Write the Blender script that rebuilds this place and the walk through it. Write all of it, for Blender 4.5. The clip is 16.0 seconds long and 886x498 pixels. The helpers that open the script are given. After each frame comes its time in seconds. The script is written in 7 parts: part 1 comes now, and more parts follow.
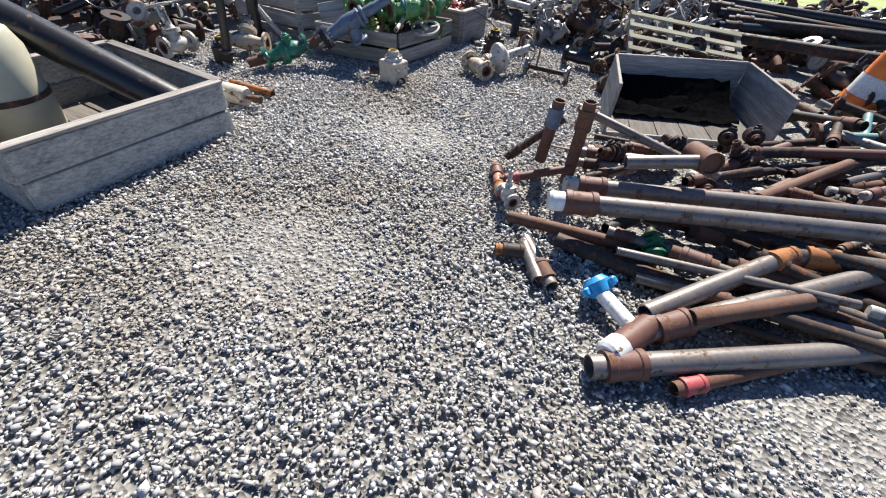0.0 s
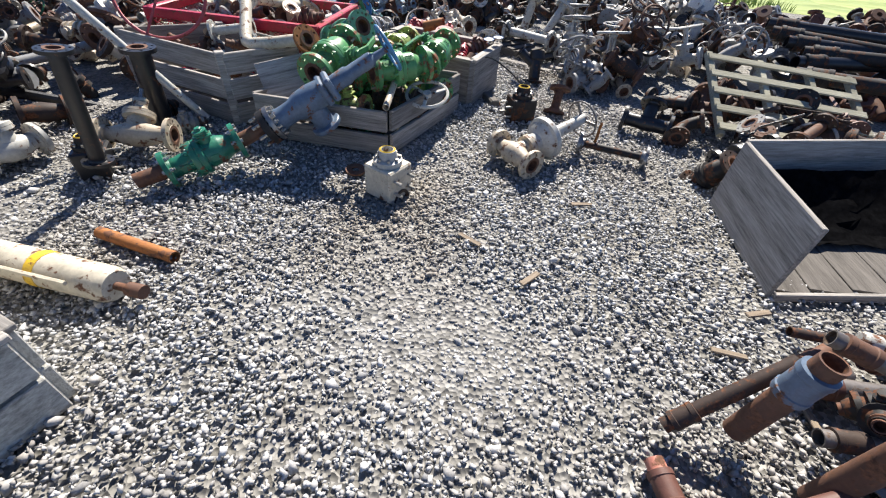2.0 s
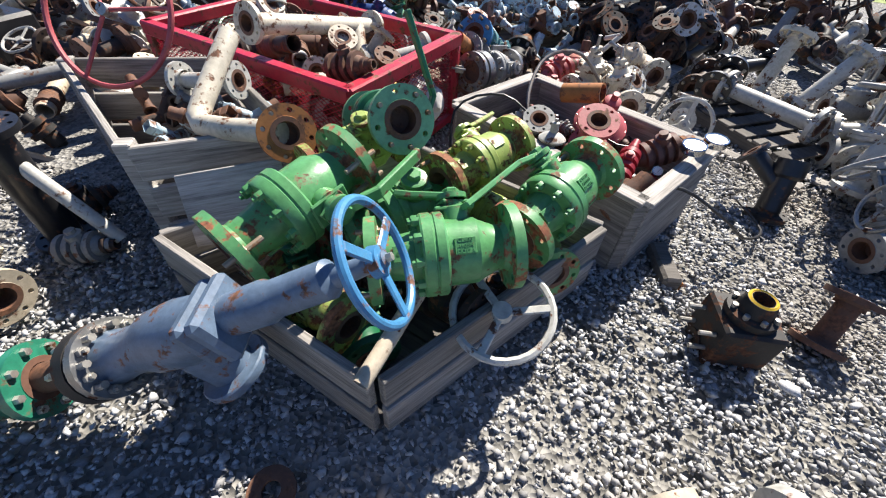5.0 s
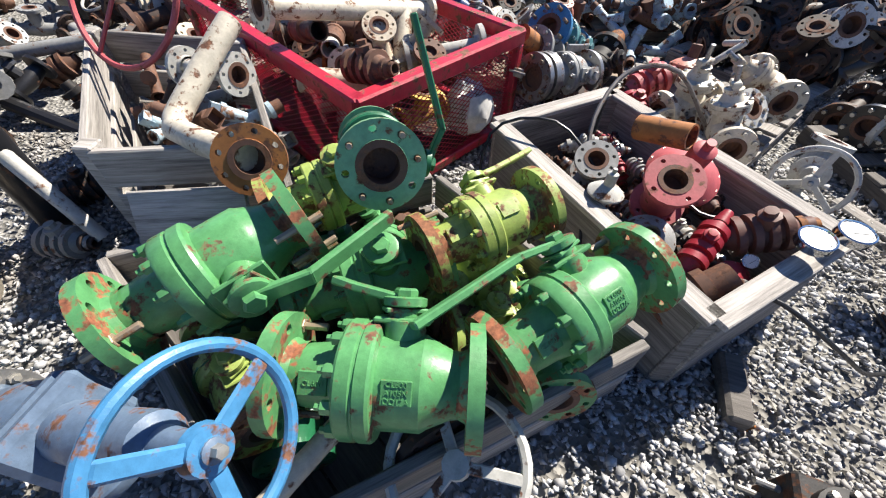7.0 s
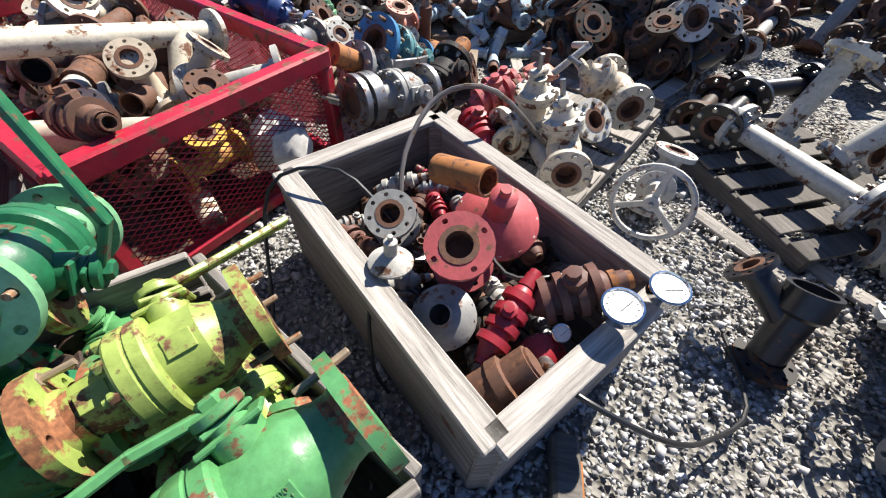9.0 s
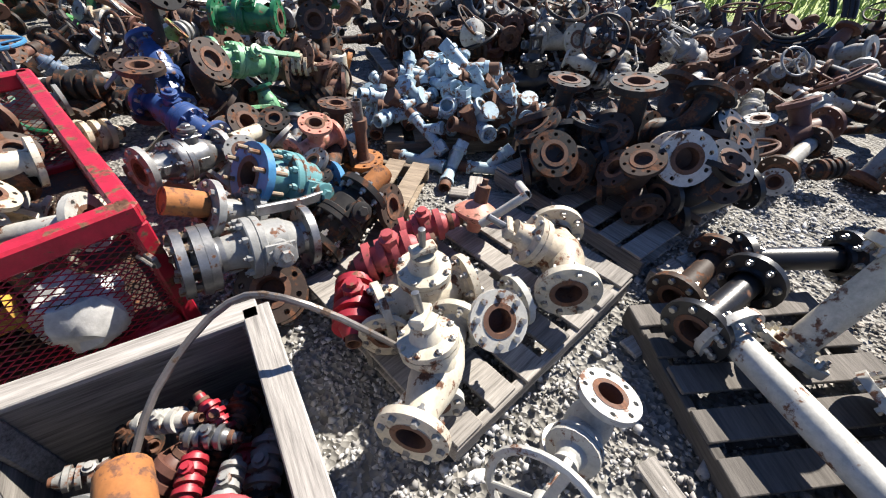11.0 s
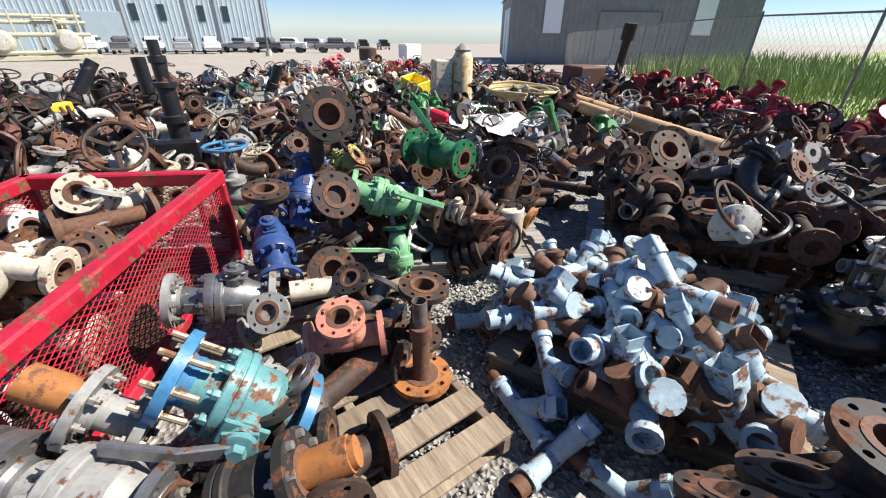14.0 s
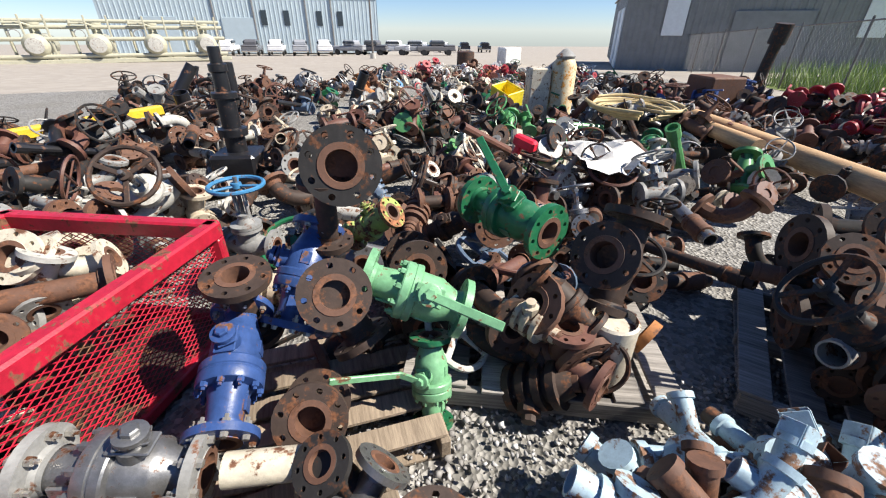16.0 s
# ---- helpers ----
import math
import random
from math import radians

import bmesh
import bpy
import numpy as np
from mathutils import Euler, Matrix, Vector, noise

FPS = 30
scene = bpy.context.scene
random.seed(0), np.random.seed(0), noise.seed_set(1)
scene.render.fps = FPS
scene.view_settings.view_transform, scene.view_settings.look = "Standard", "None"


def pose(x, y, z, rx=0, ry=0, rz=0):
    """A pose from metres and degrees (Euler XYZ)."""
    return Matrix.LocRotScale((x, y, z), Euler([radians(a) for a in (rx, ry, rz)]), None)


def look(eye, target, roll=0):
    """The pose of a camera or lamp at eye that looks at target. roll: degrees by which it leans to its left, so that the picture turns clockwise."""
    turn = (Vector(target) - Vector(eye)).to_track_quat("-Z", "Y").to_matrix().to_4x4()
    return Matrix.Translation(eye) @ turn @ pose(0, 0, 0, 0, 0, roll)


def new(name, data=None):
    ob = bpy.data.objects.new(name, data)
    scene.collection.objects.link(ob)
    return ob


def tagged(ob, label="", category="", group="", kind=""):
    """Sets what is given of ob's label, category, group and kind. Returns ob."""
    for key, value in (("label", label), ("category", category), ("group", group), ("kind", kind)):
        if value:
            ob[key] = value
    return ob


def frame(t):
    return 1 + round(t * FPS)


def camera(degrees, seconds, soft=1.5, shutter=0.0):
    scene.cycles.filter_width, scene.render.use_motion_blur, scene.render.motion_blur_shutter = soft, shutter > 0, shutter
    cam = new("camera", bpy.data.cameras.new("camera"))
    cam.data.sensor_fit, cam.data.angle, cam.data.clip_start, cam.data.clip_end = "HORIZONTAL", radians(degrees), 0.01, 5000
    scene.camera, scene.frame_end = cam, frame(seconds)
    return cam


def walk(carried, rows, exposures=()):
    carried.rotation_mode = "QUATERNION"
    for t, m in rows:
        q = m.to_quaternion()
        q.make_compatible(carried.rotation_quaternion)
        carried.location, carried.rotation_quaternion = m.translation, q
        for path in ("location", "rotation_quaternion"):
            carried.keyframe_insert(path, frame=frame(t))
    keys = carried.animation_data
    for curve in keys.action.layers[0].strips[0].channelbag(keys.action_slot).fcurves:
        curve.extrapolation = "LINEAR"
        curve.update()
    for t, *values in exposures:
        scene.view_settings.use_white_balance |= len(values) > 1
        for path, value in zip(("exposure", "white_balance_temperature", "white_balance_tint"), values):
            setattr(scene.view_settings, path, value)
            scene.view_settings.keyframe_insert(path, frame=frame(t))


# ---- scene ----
cam = camera(95.9, 16.0, soft=1.15)
METRES, EYE, TILT, LEAN, TURN = 10.2, 1.665, 0.0, 0.0, 0.0
ROWS = [
    (0.0, 0.0, 0.0, 0.0, 3.36, -41.71, -3.78),
    (0.5, -0.0148, 0.0585, -0.0049, 1.15, -41.62, -3.85),
    (1.0, -0.0355, 0.1138, -0.0074, -0.96, -41.52, -3.73),
    (1.5, -0.0497, 0.1671, -0.0061, -2.18, -41.35, -3.54),
    (2.0, -0.0536, 0.2241, -0.0069, -2.29, -41.11, -3.54),
    (2.5, -0.0622, 0.2722, -0.0068, -1.32, -41.03, -3.43),
    (3.0, -0.0641, 0.3213, -0.009, 0.81, -41.1, -3.33),
    (3.5, -0.0577, 0.3684, -0.0111, 4.12, -41.58, -3.24),
    (4.0, -0.0579, 0.4079, -0.014, 8.52, -42.27, -2.99),
    (4.5, -0.0459, 0.4412, -0.0173, 13.85, -43.17, -2.64),
    (7.0, -0.0378, 0.5267, -0.0209, 32.93, -48.31, -1.71),
    (7.5, -0.0363, 0.5404, -0.0202, 30.76, -48.9, -1.7),
    (8.0, -0.0306, 0.5522, -0.0227, 27.79, -49.15, -1.82),
    (8.5, -0.0146, 0.5677, -0.0222, 25.19, -49.04, -1.95),
    (9.0, -0.0058, 0.5934, -0.0249, 23.18, -48.38, -2.13),
    (9.5, -0.0055, 0.6202, -0.0193, 21.97, -47.01, -2.12),
    (12.0, 0.0356, 0.753, -0.0169, 43.74, -37.58, -1.48),
    (12.5, 0.0365, 0.7754, -0.0154, 51.03, -34.86, -1.19),
    (13.0, 0.02, 0.7963, -0.0163, 57.78, -32.31, -1.02),
    (13.5, -0.0002, 0.8163, -0.014, 64.78, -30.34, -0.84),
    (14.0, -0.0177, 0.8406, -0.0198, 71.93, -29.0, -0.7),
    (14.5, -0.0366, 0.8645, -0.018, 78.33, -28.07, -0.52),
    (15.0, -0.0528, 0.8708, -0.0171, 82.78, -27.67, -0.41),
    (15.5, -0.0894, 0.8728, -0.016, 84.84, -27.86, -0.37),
    (16.0, -0.1108, 0.8759, -0.0189, 84.88, -28.82, -0.36),
]
walk(cam, [(t, pose(0, 0, EYE, TILT, LEAN, TURN) @ pose(METRES * x, METRES * y, METRES * z, 90 + pitch, roll, yaw)) for t, x, y, z, yaw, pitch, roll in ROWS],
     exposures=[(0.0, 1.17), (3.0, 1.18), (4.5, 1.26), (9.5, 1.24), (12.5, 1.2), (14.5, 1.04), (16.0, 1.03)])

# ---- light ----
SUN_AZ, SUN_EL = radians(13), radians(46)
world = bpy.data.worlds.new("sky")
scene.world = world
world.use_nodes = True
wn = world.node_tree.nodes
sky = wn.new("ShaderNodeTexSky")
sky.sky_type, sky.sun_disc = "NISHITA", False
sky.sun_elevation, sky.sun_rotation = SUN_EL, SUN_AZ
sky.air_density, sky.dust_density, sky.ozone_density = 0.8, 0.0, 6.0
wn["Background"].inputs["Strength"].default_value = 0.064
tint = wn.new("ShaderNodeMix")
tint.data_type, tint.blend_type = "RGBA", "MULTIPLY"
tint.inputs[0].default_value = 1.0
tint.inputs[7].default_value = (0.92, 0.94, 1.04, 1)
world.node_tree.links.new(sky.outputs[0], tint.inputs[6])
world.node_tree.links.new(tint.outputs[2], wn["Background"].inputs[0])
sun_data = bpy.data.lights.new("sun", "SUN")
sun_data.energy, sun_data.angle, sun_data.color = 5.0, radians(0.6), (1.0, 0.935, 0.84)
sun = new("sun", sun_data)
sun.matrix_world = look((0, 0, 30), Vector((0, 0, 30)) - Vector((math.sin(SUN_AZ) * math.cos(SUN_EL), math.cos(SUN_AZ) * math.cos(SUN_EL), math.sin(SUN_EL))))

# ---- materials ----
MATS = {}


def ramp(nt, fac, stops):
    r = nt.nodes.new("ShaderNodeValToRGB")
    while len(r.color_ramp.elements) < len(stops):
        r.color_ramp.elements.new(0.5)
    for e, (p, c) in zip(r.color_ramp.elements, stops):
        e.position, e.color = p, (*c, 1)
    nt.links.new(fac, r.inputs[0])
    return r.outputs[0]


def base_material(name, rough, metal=0.0, island=False, scale=(1, 1, 1)):
    m = bpy.data.materials.new(name)
    m.use_nodes = True
    nt = m.node_tree
    bsdf = nt.nodes["Principled BSDF"]
    bsdf.inputs["Roughness"].default_value, bsdf.inputs["Metallic"].default_value = rough, metal
    tc = nt.nodes.new("ShaderNodeTexCoord")
    oi = nt.nodes.new("ShaderNodeObjectInfo")
    mul = nt.nodes.new("ShaderNodeVectorMath")
    mul.operation = "MULTIPLY_ADD"
    comb = nt.nodes.new("ShaderNodeMath")
    comb.operation, comb.inputs[1].default_value = "MULTIPLY", 37.0
    nt.links.new(oi.outputs["Random"], comb.inputs[0])
    nt.links.new(tc.outputs["Object"], mul.inputs[0])
    mul.inputs[1].default_value = scale
    nt.links.new(comb.outputs[0], mul.inputs[2])
    return m, nt, bsdf, mul.outputs[0], oi


def noise_node(nt, vec, scale, detail=4.0, rough=0.6):
    n = nt.nodes.new("ShaderNodeTexNoise")
    n.inputs["Scale"].default_value, n.inputs["Detail"].default_value, n.inputs["Roughness"].default_value = scale, detail, rough
    nt.links.new(vec, n.inputs["Vector"])
    return n.outputs["Fac"]


def mixc(nt, fac, a, b, mode="MIX"):
    x = nt.nodes.new("ShaderNodeMix")
    x.data_type, x.blend_type = "RGBA", mode
    for sock, v in ((x.inputs[0], fac), (x.inputs[6], a), (x.inputs[7], b)):
        if isinstance(v, bpy.types.NodeSocket):
            nt.links.new(v, sock)
        elif isinstance(v, tuple):
            sock.default_value = (*v, 1)
        else:
            sock.default_value = v
    return x.outputs[2]


def bump(nt, bsdf, height, strength, dist=0.01):
    b = nt.nodes.new("ShaderNodeBump")
    b.inputs["Strength"].default_value, b.inputs["Distance"].default_value = strength, dist
    nt.links.new(height, b.inputs["Height"])
    nt.links.new(b.outputs[0], bsdf.inputs["Normal"])


def paint(name, col, rust=0.35, rough=0.42, metal=0.0, rustcol=(0.12, 0.052, 0.027)):
    """Painted or bare iron with rust that breaks through in patches. rust: 0 clean, 1 mostly rust."""
    if name in MATS:
        return MATS[name]
    m, nt, bsdf, vec, oi = base_material(name, rough, metal)
    big, fine = noise_node(nt, vec, 7.0, 3), noise_node(nt, vec, 38.0, 5, 0.7)
    tone = mixc(nt, 0.55, ramp(nt, big, [(0.3, tuple(c * 0.6 for c in col)), (0.7, tuple(min(1, c * 1.25) for c in col))]), ramp(nt, fine, [(0.25, tuple(c * 0.55 for c in col)), (0.7, tuple(min(1, c * 1.3) for c in col))]))
    add = nt.nodes.new("ShaderNodeMath")
    add.operation = "MULTIPLY_ADD"
    add.inputs[1].default_value = 0.55
    nt.links.new(fine, add.inputs[0])
    nt.links.new(noise_node(nt, vec, 13.0, 4, 0.6), add.inputs[2])
    edge = 1.04 - rust * 0.36
    mask = ramp(nt, add.outputs[0], [(edge - 0.04, (0, 0, 0)), (min(edge + 0.04, 1.0), (1, 1, 1))])
    rc = ramp(nt, noise_node(nt, vec, 60.0, 3), [(0.3, tuple(c * 0.5 for c in rustcol)), (0.7, tuple(c * 1.7 for c in rustcol))])
    nt.links.new(mixc(nt, mask, tone, rc), bsdf.inputs["Base Color"])
    rr = nt.nodes.new("ShaderNodeMapRange")
    rr.inputs[3].default_value, rr.inputs[4].default_value = rough, 0.85
    nt.links.new(mask, rr.inputs[0])
    nt.links.new(rr.outputs[0], bsdf.inputs["Roughness"])
    bump(nt, bsdf, fine, 0.25, 0.004)
    MATS[name] = m
    return m


def dull(m, level):
    m.node_tree.nodes["Principled BSDF"].inputs["Specular IOR Level"].default_value = level


def wood(name, light, dark, stretch=(1.2, 14, 14), rough=0.85):
    if name in MATS:
        return MATS[name]
    m, nt, bsdf, vec, oi = base_material(name, rough, 0, scale=stretch)
    grain, blot = noise_node(nt, vec, 5.0, 6, 0.7), noise_node(nt, vec, 0.9, 3)
    c = mixc(nt, 0.45, ramp(nt, grain, [(0.32, dark), (0.62, light)]), ramp(nt, blot, [(0.3, dark), (0.7, light)]))
    hv = nt.nodes.new("ShaderNodeHueSaturation")
    mr = nt.nodes.new("ShaderNodeMapRange")
    mr.inputs[3].default_value, mr.inputs[4].default_value = 0.7, 1.25
    nt.links.new(oi.outputs["Random"], mr.inputs[0])
    nt.links.new(mr.outputs[0], hv.inputs["Value"])
    nt.links.new(c, hv.inputs["Color"])
    nt.links.new(hv.outputs[0], bsdf.inputs["Base Color"])
    bump(nt, bsdf, grain, 0.6, 0.004)
    MATS[name] = m
    return m


def plain(name, col, rough=0.6, metal=0.0, var=0.25, scale=6.0, bumpy=0.1):
    if name in MATS:
        return MATS[name]
    m, nt, bsdf, vec, oi = base_material(name, rough, metal)
    n = noise_node(nt, vec, scale, 5, 0.65)
    nt.links.new(ramp(nt, n, [(0.3, tuple(c * (1 - var) for c in col)), (0.7, tuple(min(1, c * (1 + var)) for c in col))]), bsdf.inputs["Base Color"])
    bump(nt, bsdf, n, bumpy, 0.004)
    MATS[name] = m
    return m


GREEN = paint("green_paint", (0.085, 0.26, 0.095), 0.36, 0.35)
PALEGREEN = paint("pale_green_paint", (0.16, 0.36, 0.19), 0.34, 0.4)
GREENWORN = paint("worn_green_paint", (0.085, 0.26, 0.095), 0.62, 0.45, 0, (0.20, 0.07, 0.032))
LIMEWORN = paint("worn_lime_paint", (0.28, 0.36, 0.085), 0.72, 0.5, 0, (0.20, 0.08, 0.035))
LIME = paint("lime_paint", (0.28, 0.36, 0.085), 0.5, 0.42)
DKGREEN = paint("dark_green_paint", (0.015, 0.13, 0.055), 0.4)
SEAGREEN = paint("sea_green_paint", (0.02, 0.165, 0.10), 0.42, 0.38)
TEAL = paint("teal_paint", (0.10, 0.25, 0.26), 0.5)
BLUE = paint("blue_paint", (0.03, 0.065, 0.19), 0.36, 0.35)
MIDBLUE = paint("mid_blue_paint", (0.05, 0.19, 0.36), 0.42, 0.38)
SLATE = paint("slate_blue_paint", (0.10, 0.145, 0.21), 0.38)
SKYBLUE = paint("light_blue_paint", (0.36, 0.48, 0.55), 0.5, 0.5, 0, (0.16, 0.085, 0.05))
RED = paint("red_paint", (0.30, 0.018, 0.03), 0.35, 0.45)
DUSTRED = paint("faded_red_paint", (0.38, 0.07, 0.075), 0.3, 0.55)
BEIGE = paint("beige_paint", (0.46, 0.39, 0.29), 0.42, 0.5)
CREAM = paint("cream_paint", (0.52, 0.47, 0.37), 0.42, 0.5)
GRAY = paint("gray_paint", (0.25, 0.25, 0.24), 0.4, 0.5)
PALE = paint("pale_gray_paint", (0.44, 0.43, 0.39), 0.38, 0.5)
DARK = paint("dark_iron", (0.028, 0.026, 0.025), 0.55, 0.58, 0.05, (0.09, 0.04, 0.022))
BLACK = paint("black_paint", (0.014, 0.014, 0.016), 0.25, 0.35)
STEEL = paint("dull_steel", (0.26, 0.26, 0.26), 0.38, 0.38, 0.75)
RUST = paint("rusted_iron", (0.12, 0.058, 0.036), 0.6, 0.75)
ORANGERUST = paint("orange_rust", (0.34, 0.13, 0.035), 0.55, 0.8)
BROWN = paint("brown_primer", (0.12, 0.05, 0.035), 0.4, 0.6)
DKRUST = paint("dark_rust", (0.052, 0.036, 0.029), 0.5, 0.6)
GALV = paint("weathered_pipe_steel", (0.19, 0.17, 0.155), 0.4, 0.42, 0.4, (0.12, 0.08, 0.055))
YELLOW = paint("yellow_paint", (0.70, 0.45, 0.03), 0.3, 0.45)
SALMON = paint("salmon_paint", (0.50, 0.20, 0.14), 0.4, 0.5)
WHITE = paint("white_paint", (0.74, 0.73, 0.70), 0.25, 0.5)
BRASSY = paint("rusty_stud_steel", (0.34, 0.26, 0.18), 0.55, 0.45, 0.4, (0.20, 0.10, 0.05))
ZINC = paint("zinc_bolt", (0.42, 0.40, 0.36), 0.42, 0.4, 0.7)
SOCKET = paint("bright_flange_face", (0.55, 0.50, 0.44), 0.45, 0.45, 0.2)
REDSTEEL = paint("red_basket_paint", (0.40, 0.012, 0.032), 0.46, 0.42)
OLDWOOD = wood("weathered_wood", (0.43, 0.40, 0.365), (0.075, 0.068, 0.06), (1.0, 18, 18))
PALEWOOD = wood("pale_pallet_wood", (0.33, 0.265, 0.195), (0.10, 0.075, 0.055))
DARKWOOD = wood("dark_gray_wood", (0.17, 0.155, 0.14), (0.05, 0.045, 0.04))
LOGWOOD = wood("timber_log", (0.50, 0.33, 0.18), (0.24, 0.14, 0.07))
OSB = wood("weathered_chipboard", (0.50, 0.49, 0.45), (0.10, 0.10, 0.09), (6, 20, 12))
RUBBER = plain("black_rubber", (0.014, 0.014, 0.015), 0.42)
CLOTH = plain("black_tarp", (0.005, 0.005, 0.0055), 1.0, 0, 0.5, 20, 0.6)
CANVAS = plain("dirty_white_tarp", (0.55, 0.54, 0.52), 0.8, 0, 0.3, 14, 0.6)
GLASSFACE = plain("gauge_face", (0.80, 0.80, 0.77), 0.25, 0, 0.03)
CHROME = plain("chrome", (0.62, 0.62, 0.62), 0.16, 1.0, 0.08)
INK = plain("black_ink", (0.01, 0.01, 0.01), 0.5)
ROPE = plain("tan_hose", (0.50, 0.39, 0.20), 0.7)
TANK = plain("olive_cream_tank", (0.40, 0.385, 0.29), 0.45, 0, 0.12)
REDPLASTIC = plain("red_plastic", (0.62, 0.02, 0.04), 0.4)
ORANGEPLASTIC = plain("orange_plastic", (0.85, 0.20, 0.03), 0.5)

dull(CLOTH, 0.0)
dull(DARK, 0.25)
dull(DKRUST, 0.25)
for wm in (OLDWOOD, PALEWOOD, DARKWOOD, OSB):
    dull(wm, 0.25)

# ---- geometry ----
MESHES = {}


def lathe(profile, seg=20, axis="z"):
    """Profile of (radius, height) pairs turned about the axis."""
    v, f = [], []
    rings = []
    for r, z in profile:
        if r < 1e-6:
            rings.append([len(v)])
            v.append((0, 0, z))
        else:
            rings.append(list(range(len(v), len(v) + seg)))
            for i in range(seg):
                a = 2 * math.pi * i / seg
                v.append((r * math.cos(a), r * math.sin(a), z))
    for a, b in zip(rings, rings[1:]):
        for i in range(seg):
            j = (i + 1) % seg
            if len(a) == 1 and len(b) == 1:
                continue
            if len(a) == 1:
                f.append((a[0], b[j], b[i]))
            elif len(b) == 1:
                f.append((a[i], a[j], b[0]))
            else:
                f.append((a[i], a[j], b[j], b[i]))
    return turn_axis((v, f), axis)


def turn_axis(g, axis):
    v, f = g
    if axis == "x":
        v = [(z, x, y) for x, y, z in v]
    elif axis == "y":
        v = [(y, z, x) for x, y, z in v]
    return v, f


def moved(g, m):
    return [tuple(m @ Vector(p)) for p in g[0]], g[1]


def join(*gs):
    v, f = [], []
    for gv, gf in gs:
        k = len(v)
        v += list(gv)
        f += [tuple(i + k for i in q) for q in gf]
    return v, f


def box(sx, sy, sz, c=0.004, base=False):
    """Box with chamfered edges, centred, or standing on z = 0 with base."""
    hx, hy, hz = sx / 2, sy / 2, sz / 2
    c = min(c, hx * 0.9, hy * 0.9, hz * 0.9)
    v, idx = [], {}
    for x in (-1, 1):
        for y in (-1, 1):
            for z in (-1, 1):
                for k in range(3):
                    p = [x * hx, y * hy, z * hz]
                    for a in range(3):
                        if a != k:
                            p[a] -= (x, y, z)[a] * c
                    if base:
                        p[2] += hz
                    idx[x, y, z, k] = len(v)
                    v.append(tuple(p))
    f = []
    for k in range(3):
        a, b = [i for i in range(3) if i != k]
        for s in (-1, 1):
            q = []
            for sa, sb in ((-1, -1), (1, -1), (1, 1), (-1, 1)):
                e = [0, 0, 0]
                e[k], e[a], e[b] = s, sa, sb
                q.append(idx[(*e, k)])
            f.append(tuple(q if (s > 0) == (k != 1) else q[::-1]))
        for sa in (-1, 1):
            for sb in (-1, 1):
                e0, e1 = [0, 0, 0], [0, 0, 0]
                e0[k], e1[k] = -1, 1
                e0[a] = e1[a] = sa
                e0[b] = e1[b] = sb
                f.append((idx[(*e0, a)], idx[(*e1, a)], idx[(*e1, b)], idx[(*e0, b)]))
    for x in (-1, 1):
        for y in (-1, 1):
            for z in (-1, 1):
                f.append(tuple(idx[x, y, z, k] for k in range(3)))
    return v, f


def sweep(points, r, seg=8, closed=False):
    """Round bar or hose along a line of points."""
    pts = [Vector(p) for p in points]
    n = len(pts)
    v, f = [], []
    ref = Vector((0.123, 0.31, 0.94)).normalized()
    side = None
    for i, p in enumerate(pts):
        t = (pts[(i + 1) % n] - pts[i - 1]) if closed else (pts[min(i + 1, n - 1)] - pts[max(i - 1, 0)])
        t.normalize()
        side = (ref - t * ref.dot(t)) if side is None else (side - t * side.dot(t))
        side.normalize()
        up = t.cross(side)
        for k in range(seg):
            a = 2 * math.pi * k / seg
            v.append(tuple(p + (side * math.cos(a) + up * math.sin(a)) * r))
    for i in range(n if closed else n - 1):
        j = (i + 1) % n
        for k in range(seg):
            l = (k + 1) % seg
            f.append((i * seg + k, i * seg + l, j * seg + l, j * seg + k))
    if not closed:
        f.append(tuple(range(seg))[::-1])
        f.append(tuple((n - 1) * seg + k for k in range(seg)))
    return v, f


def arc(r, a0=0, a1=360, n=24, z=0):
    return [(r * math.cos(radians(a0 + (a1 - a0) * i / n)), r * math.sin(radians(a0 + (a1 - a0) * i / n)), z) for i in range(n + 1)]


